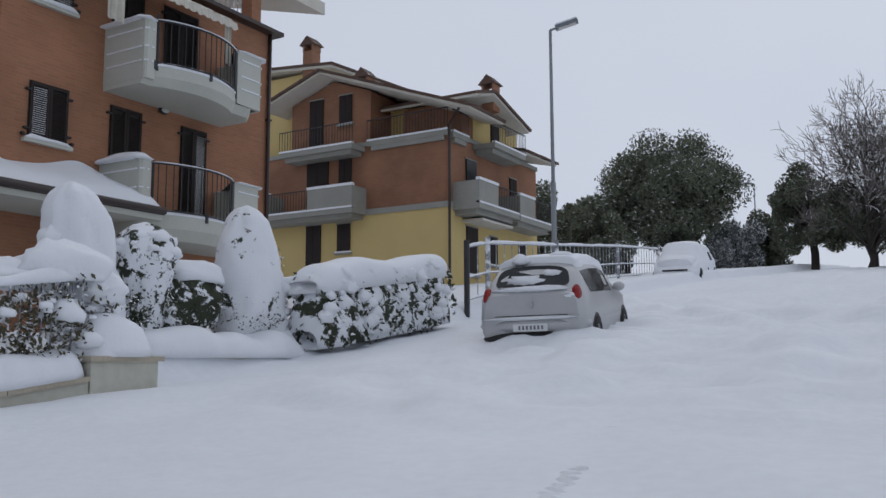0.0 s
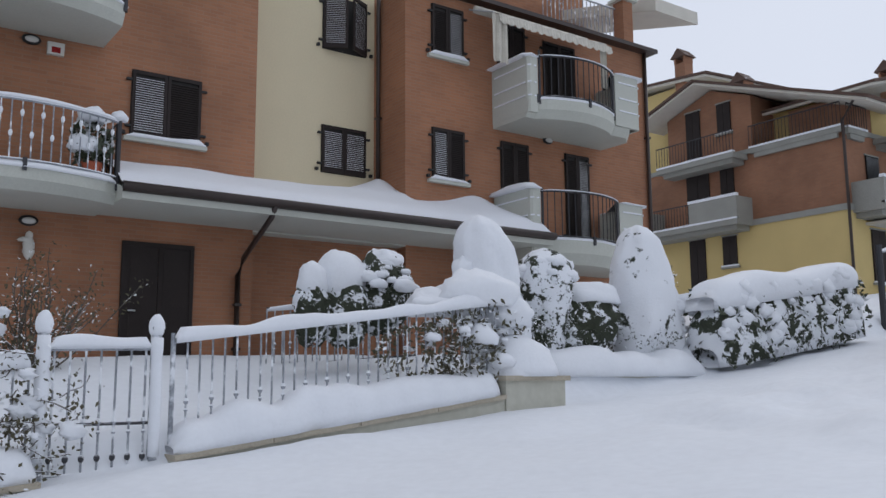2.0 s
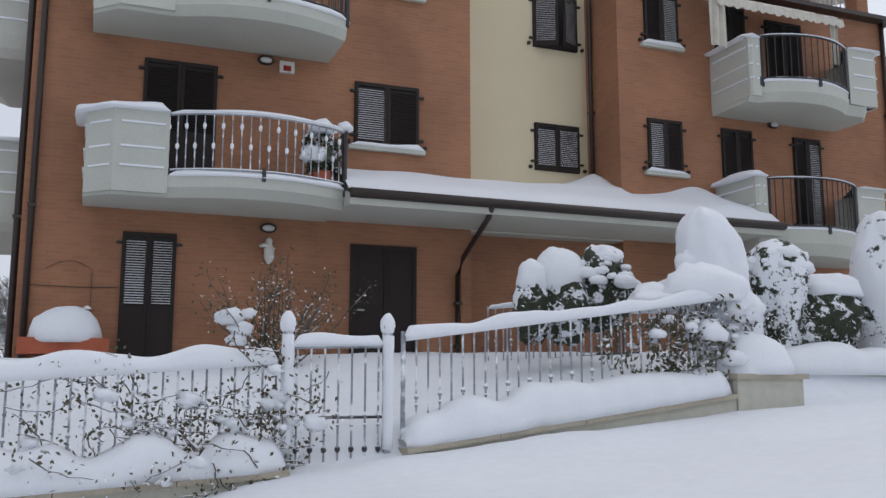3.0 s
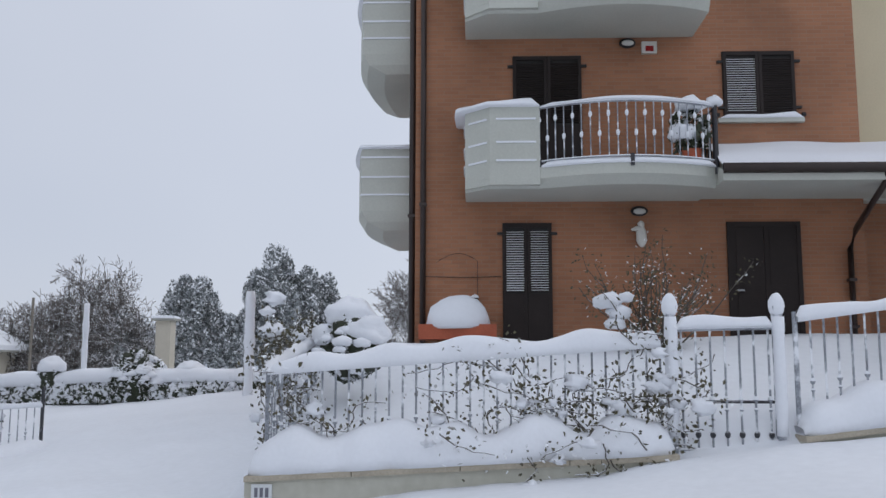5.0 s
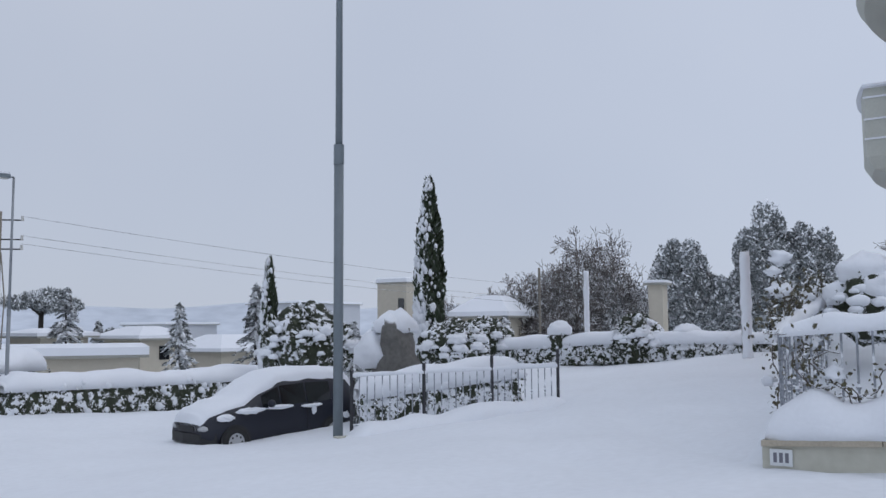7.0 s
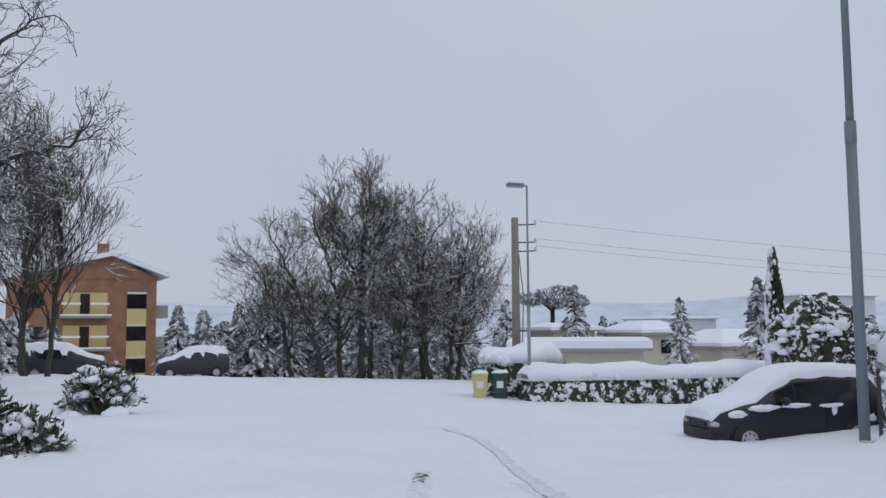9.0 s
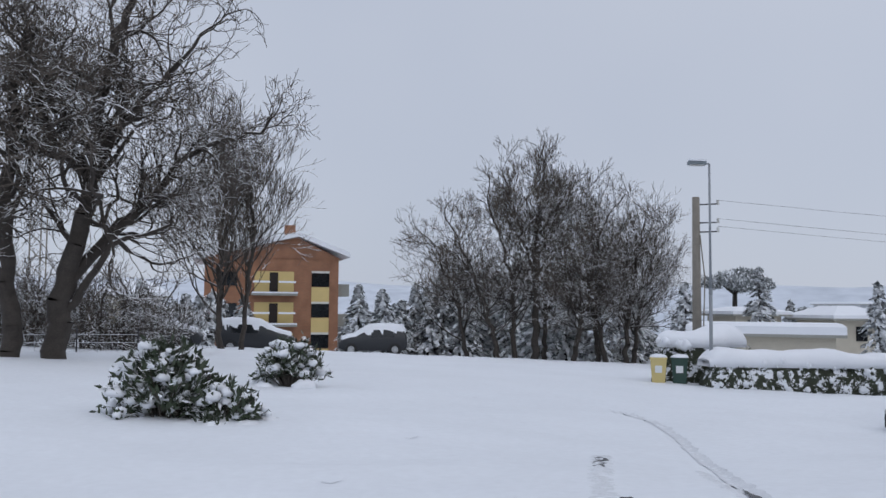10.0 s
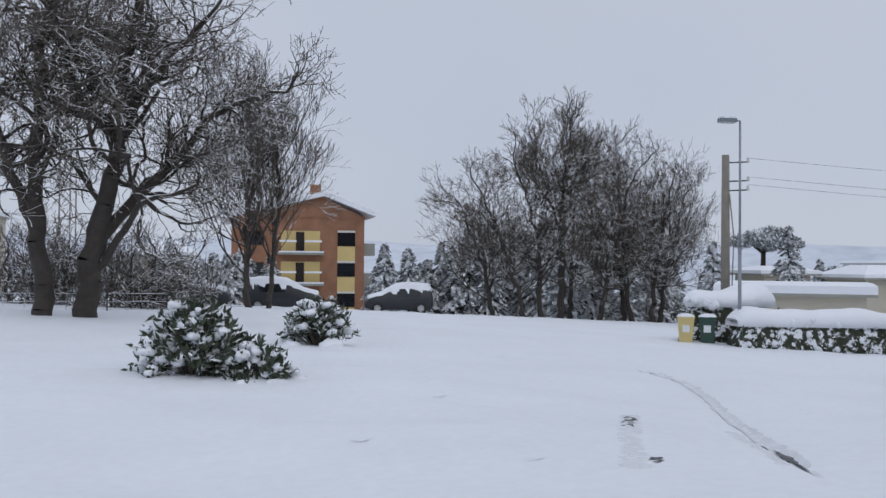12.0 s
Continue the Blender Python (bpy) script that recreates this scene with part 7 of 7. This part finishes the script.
# ---- shrubs and hedges across the street ----
def oleander(label, c, r, seed, n):
    rng = np.random.default_rng(seed)
    s = thing("shrub", label, "shrub", "oleander shrubs on the verge")
    st, cen, ax = G(), [], []
    for i in range(n):
        a, e = rng.uniform(0, 6.283), rng.uniform(0.15, 1.0)
        d = Vector((math.cos(a) * e * r[0], math.sin(a) * e * r[1], r[2] * math.sqrt(max(0.03, 1.05 - e * e)) * rng.uniform(0.75, 1.1)))
        p0 = Vector(c) + Vector((d.x * 0.15, d.y * 0.15, 0))
        tip = Vector(c) + d
        mid = p0.lerp(tip, 0.55) + Vector((0, 0, 0.12 * r[2]))
        st.tube([p0, mid, tip], [0.012, 0.009, 0.005], 4, False)
        for q in range(16):
            t = rng.uniform(0.35, 1.05)
            p = p0.lerp(mid, t / 0.55) if t < 0.55 else mid.lerp(tip, (t - 0.55) / 0.45)
            cen.append(np.array(p) + rng.normal(0, 0.035, 3))
            v = np.array(d.normalized()) * 0.7 + rng.normal(0, 0.6, 3)
            ax.append(v / np.linalg.norm(v))
    cen, ax = np.array(cen), np.array(ax)
    b = np.cross(ax, rand_dirs(rng, len(cen)))
    b /= np.linalg.norm(b, axis=1)[:, None]
    part("stem_mass", st, TWIG, s)
    part("leaf_mass", G().quads(cen + ax * 0.05, ax * 0.08, b * 0.023), LEAF, s, "long dark green leaves edged with snow")
    k = G()
    for i in range(int(n * 0.7)):
        p = cen[rng.integers(len(cen))]
        q = rng.uniform(0.035, 0.10)
        k.blob((p[0], p[1], p[2] + 0.03), (q * 1.2, q * 1.2, q * 0.8), 0.8, 2.2, i, 9, 6, -0.8)
    for i in range(5):
        a = rng.uniform(0, 6.283)
        q = rng.uniform(0.08, 0.2)
        k.blob((c[0] + math.cos(a) * r[0] * 0.9, c[1] + math.sin(a) * r[1] * 0.9, c[2] + 0.06), (q * 1.4, q * 1.2, q), 0.3, 2, i, 12, 8, -0.3)
    part("snow_load", k, SNOW, s, "snow clumps among the leaves", True)


oleander("bushy oleander bent under clumps of snow", (1.7, -12.7, -0.12), (0.8, 0.7, 1.05), 310, 200)
oleander("low oleander spreading from the snow", (0.95, -12.4, -0.14), (0.55, 0.5, 0.6), 311, 70)
oleander("smaller oleander with a heavy snow load", (-0.45, -18.6, -0.15), (0.72, 0.7, 0.95), 312, 140)

hedge("long roadside hedge under a deep snow blanket", [(-12.2, -22.8, -0.75), (-16.8, -22.3, -0.8), (-21.5, -22.3, -0.85)], 1.3, 1.0, 0.2, 320, 300, 0.06, None, 9, 0.6)
hedge("garden hedge end bulging behind the bins", [(-11.9, -24.9, -0.7), (-12.8, -24.4, -0.7), (-14.5, -24.8, -0.7)], 1.6, 1.5, 0.22, 321, 300, 0.06, None, 9, 0.6)
hedge("mixed snowy hedge closing the side drive", [(-25.0, -16.5, 0.2), (-24.6, -11, 0.5), (-24.2, -5.5, 0.55)], 1.2, 0.75, 0.16, 322, 420, 0.07, None, 12, 0.7, SHELL)
hedge("snowy planting behind the iron fence", [(-12.2, -11.0, -0.3), (-14.9, -9.0, 0.05)], 0.8, 0.75, 0.2, 323, 420, 0.05, None, 12, 0.7, SHELL)
for i, (c, r) in enumerate((((-16.4, -16.0, 1.0), (1.1, 1.2, 1.2)), ((-18.6, -17.6, 1.0), (1.2, 1.2, 1.1)), ((-18.8, -13.0, 0.9), (1.0, 0.9, 0.85)), ((-24.4, -10.0, 1.0), (0.7, 0.8, 0.9)), ((-24.8, -15.5, 1.0), (0.9, 1.0, 0.9)), ((-23.6, -18.2, 0.6), (1.1, 1.3, 1.1)))):
    snow_shrub("garden_bush", "bushy evergreen in the garden across the drive", small_lumps(np.random.default_rng(330 + i), c, r, 110, 0.04, 0.2), [(c, r)], 1500, 330 + i, 0.085, LEAF_SNOWY)
for c, r in (((-24.4, -8.5, 1.25), (0.4, 0.45, 0.35)), ((-24.5, -12.6, 1.4), (0.4, 0.4, 0.3)), ((-24.2, -6.9, 1.1), (0.45, 0.5, 0.3))):
    snow_shrub("round_shrub", "small round shrub capped with snow", [(c, r, 0.2, -0.4)], [((c[0], c[1], c[2] - 0.35), (r[0], r[1], 0.5))], 400, int(c[1] * -10))
rock = thing("garden_rock", "upright dark garden rock with a snow cap", "rock")
part("rock", G().blob((-14.3, -11.6, 0.75), (0.5, 0.45, 1.0), 0.35, 1.6, 5, 20, 14, -0.8), STONE, rock, "", True)
part("snow_cap", G().blob((-14.35, -11.65, 1.5), (0.47, 0.45, 0.42), 0.3, 2, 6, 16, 10, -0.2).blob((-14.0, -12.0, 0.95), (0.3, 0.4, 0.5), 0.4, 2, 7), SNOW, rock, "", True)
for x, y, z0, z1, r in ((-24.5, -11.7, 0.2, 3.25, 0.1), (-22.15, -6.3, 0.3, 3.4, 0.13), (-22.4, -6.35, 0.3, 3.45, 0.06), (-26.6, -14.33, 0.2, 3.57, 0.06)):
    p = thing("snowy_post", "wooden post plastered with snow on one side", "post")
    part("post", G().tube([(x, y, z0), (x, y, z1)], r * 0.75, 8), WOODPOLE, p)
    if r > 0.08:
        part("wind_snow", G().tube([(x + 0.03, y + 0.05, z0 + (z1 - z0) * i / 14) for i in range(15)], [r * (1.0 + 0.35 * noise.noise(Vector((x, y, i * 0.8)))) for i in range(15)], 9), SNOW, p, "", True)

# iron fence of the garden across the drive, on its low wall
fence_run("dark iron garden fence with snow caught on its bars", (-10.98, -10.13, 0), (-14.21, -7.78, 0), 0.72, 0.8, -0.2, 0.05, 0.05, "garden fences", 0.135, 0.05)
for t in (0.0, 0.33, 0.66, 1.0):
    pp = Vector((-10.98, -10.13, -0.5)).lerp(Vector((-14.21, -7.78, -0.2)), t)
    fp = thing("fence_post", "square dark iron fence post with snow", "post")
    part("post", G().box((pp.x - 0.022, pp.y - 0.022, pp.z), (pp.x + 0.022, pp.y + 0.022, pp.z + 1.3)), IRON, fp)
tagged(link("kerb_wall", G().strip([(-10.7, -10.3), (-14.3, -7.65)], -0.7, -0.3, -0.3), WALLC), "low concrete wall below the iron fence", "wall")
tagged(link("wall_snow", G().ridge([(-10.75, -10.05, -0.42), (-12.4, -8.75, -0.2), (-14.0, -7.5, -0.02)], 0.85, 0.32, 0.35, 9, 13, 0.1, 1.5), SNOW, smooth=True), "snow bank against the low fence wall", "snow", kind="stuff")

# wire mesh fence by the oaks
wm = thing("mesh_fence", "low wire mesh fence with thin posts by the oaks", "fence")
for i in range(11):
    x = 3.2 + i * 0.6
    if i % 3 == 0:
        part("post", G().tube([(x, -30.3, -0.6), (x, -30.3, 0.75)], 0.025, 6), IRON, wm)
    part("wire", G().tube([(x, -30.3, -0.5), (x, -30.3, 0.55)], 0.008, 4), PALE_IRON, wm)
for z in (-0.2, 0.05, 0.3, 0.55):
    part("wire", G().tube([(3.2, -30.3, z), (9.4, -30.3, z)], 0.008, 4), PALE_IRON, wm)


# ---- houses in the distance ----
def block(label, x0, x1, y0, y1, z0, z1, wall_mat, windows=(), roof="hip", over=0.5, rise=1.0, snow_t=0.3):
    h = thing("house", label, "house", "houses in the distance")
    part("wall", G().box((x0, y0, z0), (x1, y1, z1)), wall_mat, h)
    k = G()
    a, b, c, d = x0 - over, x1 + over, y0 - over, y1 + over
    m = min(b - a, d - c) * 0.35 if roof == "hip" else 0.15
    k.v = [(a, c, z1), (b, c, z1), (b, d, z1), (a, d, z1), (a, c, z1 + snow_t), (b, c, z1 + snow_t), (b, d, z1 + snow_t), (a, d, z1 + snow_t), (a + m, c + m, z1 + snow_t + rise), (b - m, c + m, z1 + snow_t + rise), (b - m, d - m, z1 + snow_t + rise), (a + m, d - m, z1 + snow_t + rise)]
    k.f = [(3, 2, 1, 0)] + [(i + 4 * r, (i + 1) % 4 + 4 * r, (i + 1) % 4 + 4 * r + 4, i + 4 * r + 4) for r in (0, 1) for i in range(4)] + [(8, 9, 10, 11)]
    part("roof", k, SNOW, h, "roof under smooth snow")
    part("eave", G().box((a, c, z1 - 0.12), (b, d, z1 - 0.002)), CONC_B, h)
    for wx, wy, wz, ww, wh, ax in windows:
        if ax == "y":
            part("window", G().box((wx, y1, wz), (wx + ww, y1 + 0.06, wz + wh)), GLASSY, h)
        else:
            part("window", G().box((x1, wy, wz), (x1 + 0.06, wy + ww, wz + wh)), GLASSY, h)
    return h


shed = block("low flat-roofed building under smooth snow", -2.75, 2.75, -2.4, 1.6, -3, 0.5, FARWALL, (), "flat", 0.4, 0.12, 0.32)
shed.matrix_basis = pose(-22.4, -34.6, 0, 0, 0, -36)
block("small pale house with snowy hip roof in the valley", -39.9, -36.6, -51.5, -47.8, -8, 1.0, FARWALL, ((-38.9, 0, -0.4, 0.8, 0.9, "y"),), "hip", 0.5, 0.6, 0.2)
block("low pale house with snowy roof in the valley", -35.2, -31.8, -54.5, -51.2, -8, 1.2, FARWALL, (), "hip", 0.5, 0.3, 0.2)
block("low house with snowy hip roof beyond the hedge", -62, -55, -66, -60, -8, -0.4, FARWALL, (), "hip", 0.6, 1.2)
block("small yellow house with snowy gable beyond the gardens", -53, -50, -32.0, -28.6, -3, 2.3, FARWALL, (), "hip", 0.6, 1.1)
block("pale tower house behind the gardens", -61, -59.4, -46, -43, -5, 5.4, FARWALL, ((-59, 0, 3, 0.8, 1, "y"),), "flat", 0.1, 0.1)
block("chimney-like pale tower beyond the drive", -46.5, -45.7, -17.3, -16.5, -3, 3.9, FARWALL, (), "flat", 0.2, 0.05, 0.1)
block("long grey industrial hall in the haze", -140, -122, -124, -111, -12, 6.4, FARGREY, tuple((0, -122.5 + i * 1.9, 3.0, 1.4, 1.5, "x") for i in range(6)), "flat", 0.4, 0.1)
block("grey hall with snowy roof in the haze", -118, -106, -140, -128, -12, 2.6, FARGREY, (), "flat", 0.4, 0.1)
block("low pale house with snowy roof behind the thicket", 4.5, 9, -84, -78, -8, 2.2, FARWALL, (), "hip", 0.6, 1.0)
block("pale concrete building behind the oaks", 16.5, 26, -68, -60, -3, 4.6, FARWALL, (), "flat", 0.2, 0.1)

# the brick and yellow apartment block down the hill
hc = thing("apartment_block", "brick apartment block with yellow panels and snowy gable roof", "building")
part("wall", G().box((-13.2, -114, -14), (-0.6, -99.6, 5.6)), BRICK_B, hc)
k = G()
k.v = [(-13.4, -99.5, 5.6), (-9.2, -99.5, 7.6), (-0.4, -99.5, 5.6), (-13.4, -114.2, 5.6), (-9.2, -114.2, 7.6), (-0.4, -114.2, 5.6)]
k.f = [(0, 2, 1), (3, 4, 5), (0, 1, 4, 3), (1, 2, 5, 4), (0, 3, 5, 2)]
part("gable", k, BRICK_B, hc)
for a, b in (((-14.2, 5.75), (-9.2, 7.65)), ((-9.2, 7.65), (0.4, 5.3))):
    k = G()
    k.v = [(a[0], -98.6, a[1]), (b[0], -98.6, b[1]), (b[0], -115, b[1]), (a[0], -115, a[1])]
    k.v += [(x, y, z + 0.45) for x, y, z in k.v]
    k.f = [(3, 2, 1, 0), (4, 5, 6, 7)] + [(i, (i + 1) % 4, 4 + (i + 1) % 4, 4 + i) for i in range(4)]
    part("roof_snow", k, SNOW, hc, "thick snow on the roof")
part("chimney", G().box((-9.2, -103, 7.5), (-8.2, -102, 9.0)), BRICK_B, hc)
for lvl in range(4):
    z = 4.2 - lvl * 2.95
    for x, w in ((-12.3, 1.7),):
        wv = part("window", G().box((x, -99.6, z - 1.3), (x + w, -99.5, z)), GLASSY, hc)
        part("shutter_box", G().box((x, -99.6, z), (x + w, -99.48, z + 0.2)), PLASTER, wv)
        part("panel", G().box((x, -99.6, z - 2.75), (x + w, -99.52, z - 1.35)), YELLOW, wv, "yellow panel")
    lg = part("loggia", G().box((-8.9, -99.6, z - 2.0), (-5.2, -99.53, z + 0.1)), YELLOW, hc, "yellow loggia with a dark door")
    part("door", G().box((-7.4, -99.53, z - 2.0), (-6.6, -99.46, z)), SHUT, lg)
    part("slab", G().box((-9.2, -99.6, z - 2.2), (-4.9, -98.6, z - 2.0)), CONC_B, lg)
    part("slab_snow", G().box((-9.2, -98.8, z - 2.0), (-4.9, -98.55, z - 1.85)), SNOW, lg)
    for j in range(2):
        part("balcony_snow", G().box((-9.0 + j * 2.4, -98.75, z - 1.0), (-7.4 + j * 2.4, -98.55, z - 0.82)), SNOW, lg)
    part("side_balcony", G().box((-14.4, -104, z - 2.2), (-13.2, -100.5, z - 1.0)), CONC_B, hc)
    part("window", G().box((-3.6, -99.6, z - 1.3), (-2.0, -99.5, z)), GLASSY, hc)

hc.matrix_basis = pose(1.8, 12.6, 0.45)

# lattice mast behind the oaks
mast = thing("lattice_mast", "tall thin steel lattice mast in the haze", "mast")
for dx, dy in ((0, 0), (1, 0), (0.5, -0.9)):
    part("leg", G().tube([(11.0 + dx, -62 + dy, -4), (11.0 + dx, -62 + dy, 15)], 0.05, 5), WOODPOLE, mast)
for i in range(18):
    part("brace", G().tube([(11.0, -62, -3 + i), (12.0, -62, -2 + i)], 0.03, 4), WOODPOLE, mast)
    part("brace", G().tube([(12.0, -62, -3 + i), (11.5, -62.9, -2 + i)], 0.03, 4), WOODPOLE, mast)

# snow-covered hills closing the valley, distance haze mixed into their grey-blue
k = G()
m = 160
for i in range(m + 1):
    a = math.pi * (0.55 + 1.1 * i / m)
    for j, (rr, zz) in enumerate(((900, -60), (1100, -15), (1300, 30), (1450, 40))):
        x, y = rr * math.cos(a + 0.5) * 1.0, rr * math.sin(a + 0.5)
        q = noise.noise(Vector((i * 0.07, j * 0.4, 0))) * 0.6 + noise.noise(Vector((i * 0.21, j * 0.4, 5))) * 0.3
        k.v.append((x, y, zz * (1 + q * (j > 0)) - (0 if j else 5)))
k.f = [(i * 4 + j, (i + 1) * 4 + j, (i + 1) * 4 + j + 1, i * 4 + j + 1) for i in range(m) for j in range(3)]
tagged(link("backdrop", k, HILL, smooth=True), "far snow-covered hills, haze painted into their colour", "hills", kind="structure")


# ---- bared wheel tracks in the snow ----
def bared(name, label, line, width, material, seed, ragged=0.5, lift=0.008):
    """A ragged strip where wheels wore the snow thin; it follows the ground."""
    k = G()
    rngt = np.random.default_rng(seed)
    P = [Vector((x, y, 0)) for x, y in line]
    pts = []
    for a, b in zip(P, P[1:]):
        m = max(2, int((b - a).length / 0.06))
        pts += [a.lerp(b, i / m) for i in range(m)]
    pts.append(P[-1])
    n = 5
    for i, p in enumerate(pts):
        d = (pts[min(i + 1, len(pts) - 1)] - pts[max(i - 1, 0)]).normalized()
        s = Vector((d.y, -d.x, 0))
        e = min(1, min(i, len(pts) - 1 - i) / 8 + 0.05)
        w = width * e * (1 + ragged * noise.noise(p * 6 + Vector((seed, 0, 0))))
        for j in range(n):
            q = p + s * (w * (j / (n - 1) - 0.5) + 0.03 * ragged * noise.noise(p * 9 + Vector((j, seed, 0))))
            k.v.append((q.x, q.y, ground_z(q.x, q.y) + lift))
    k.f = [(i * n + j, i * n + j + 1, (i + 1) * n + j + 1, (i + 1) * n + j) for i in range(len(pts) - 1) for j in range(n - 1)]
    tagged(link(name, k, material), label, "tyre track")


bared("tyre_track", "curving tyre track pressed into the road snow", [(track_x(y), y) for y in np.arange(-16.2, -5.8, 0.4)], 0.17, PRESSED, 1, 0.5)
bared("bare_patch", "dark wet asphalt showing through a tyre track", [(track_x(y) + 0.03, y) for y in np.arange(-7.3, -6.3, 0.15)], 0.12, ASPHALT, 2, 0.8, 0.016)


def churned(name, label, line, width, material, seed, lift=0.004, rough=0.016):
    """A rough trodden strip: its crumbs break through the smooth snow unevenly."""
    k = G()
    P = [Vector((x, y, 0)) for x, y in line]
    pts = []
    for a, b in zip(P, P[1:]):
        m = max(2, int((b - a).length / 0.022))
        pts += [a.lerp(b, i / m) for i in range(m)]
    n = 13
    for i, p in enumerate(pts):
        d = (pts[min(i + 1, len(pts) - 1)] - pts[max(i - 1, 0)]).normalized()
        s = Vector((d.y, -d.x, 0))
        for j in range(n):
            u = j / (n - 1) * 2 - 1
            q = p + s * (width * u / 2)
            v = Vector((q.x * 9, q.y * 22, seed))
            edge = max(abs(u) ** 3, max(0, 1 - min(i, len(pts) - 1 - i) / 9))
            k.v.append((q.x, q.y, ground_z(q.x, q.y) + lift + rough * (noise.noise(v) + 0.5 * noise.noise(v * 2.3)) - 0.022 * edge))
    k.f = [(i * n + j, i * n + j + 1, (i + 1) * n + j + 1, (i + 1) * n + j) for i in range(len(pts) - 1) for j in range(n - 1)]
    tagged(link(name, k, material), label, "tyre track")


churned("tread_mark", "faint churned tyre print in the fresh snow", [(-0.6, 3.85), (-0.67, 4.2), (-0.8, 4.9)], 0.17, PRESSED, 7)
churned("tread_mark", "rough grey tyre print worn into the snow", [(-3.08, -9.9), (-2.0, -7.6), (-1.33, -6.1)], 0.3, PRESSED, 3)
churned("tread_mark", "rough grey tyre print worn into the snow", [(-2.95, -9.6), (-2.3, -8.3)], 0.2, ASPHALT, 5, 0.005)
churned("tread_mark", "rough grey tyre print worn into the snow", [(-1.9, -6.95), (-1.65, -6.45)], 0.16, ASPHALT, 9, 0.003)
churned("tread_mark", "rough grey tyre print worn into the snow", [(track_x(-8.4) + 0.25, -8.4), (track_x(-6.3) + 0.2, -6.3)], 0.2, PRESSED, 11)
for i, (x, y) in enumerate(((-1.31, -11.27), (0.09, -8.09), (-5.5, -10.05), (-1.0, -6.9), (-6.2, -20.5), (-6.9, -21.5), (-4.0, -17.5))):
    bared("snow_scuff", "small scuffed hollow in the fresh snow", [(x, y), (x + 0.12, y + 0.1), (x + 0.2, y + 0.05)], 0.09, PRESSED, 10 + i, 0.9)
bared("dark_debris", "flat dark scrap lying on the snow", [(-1.15, 6.2), (-1.05, 6.25)], 0.07, ASPHALT, 30, 0.2)
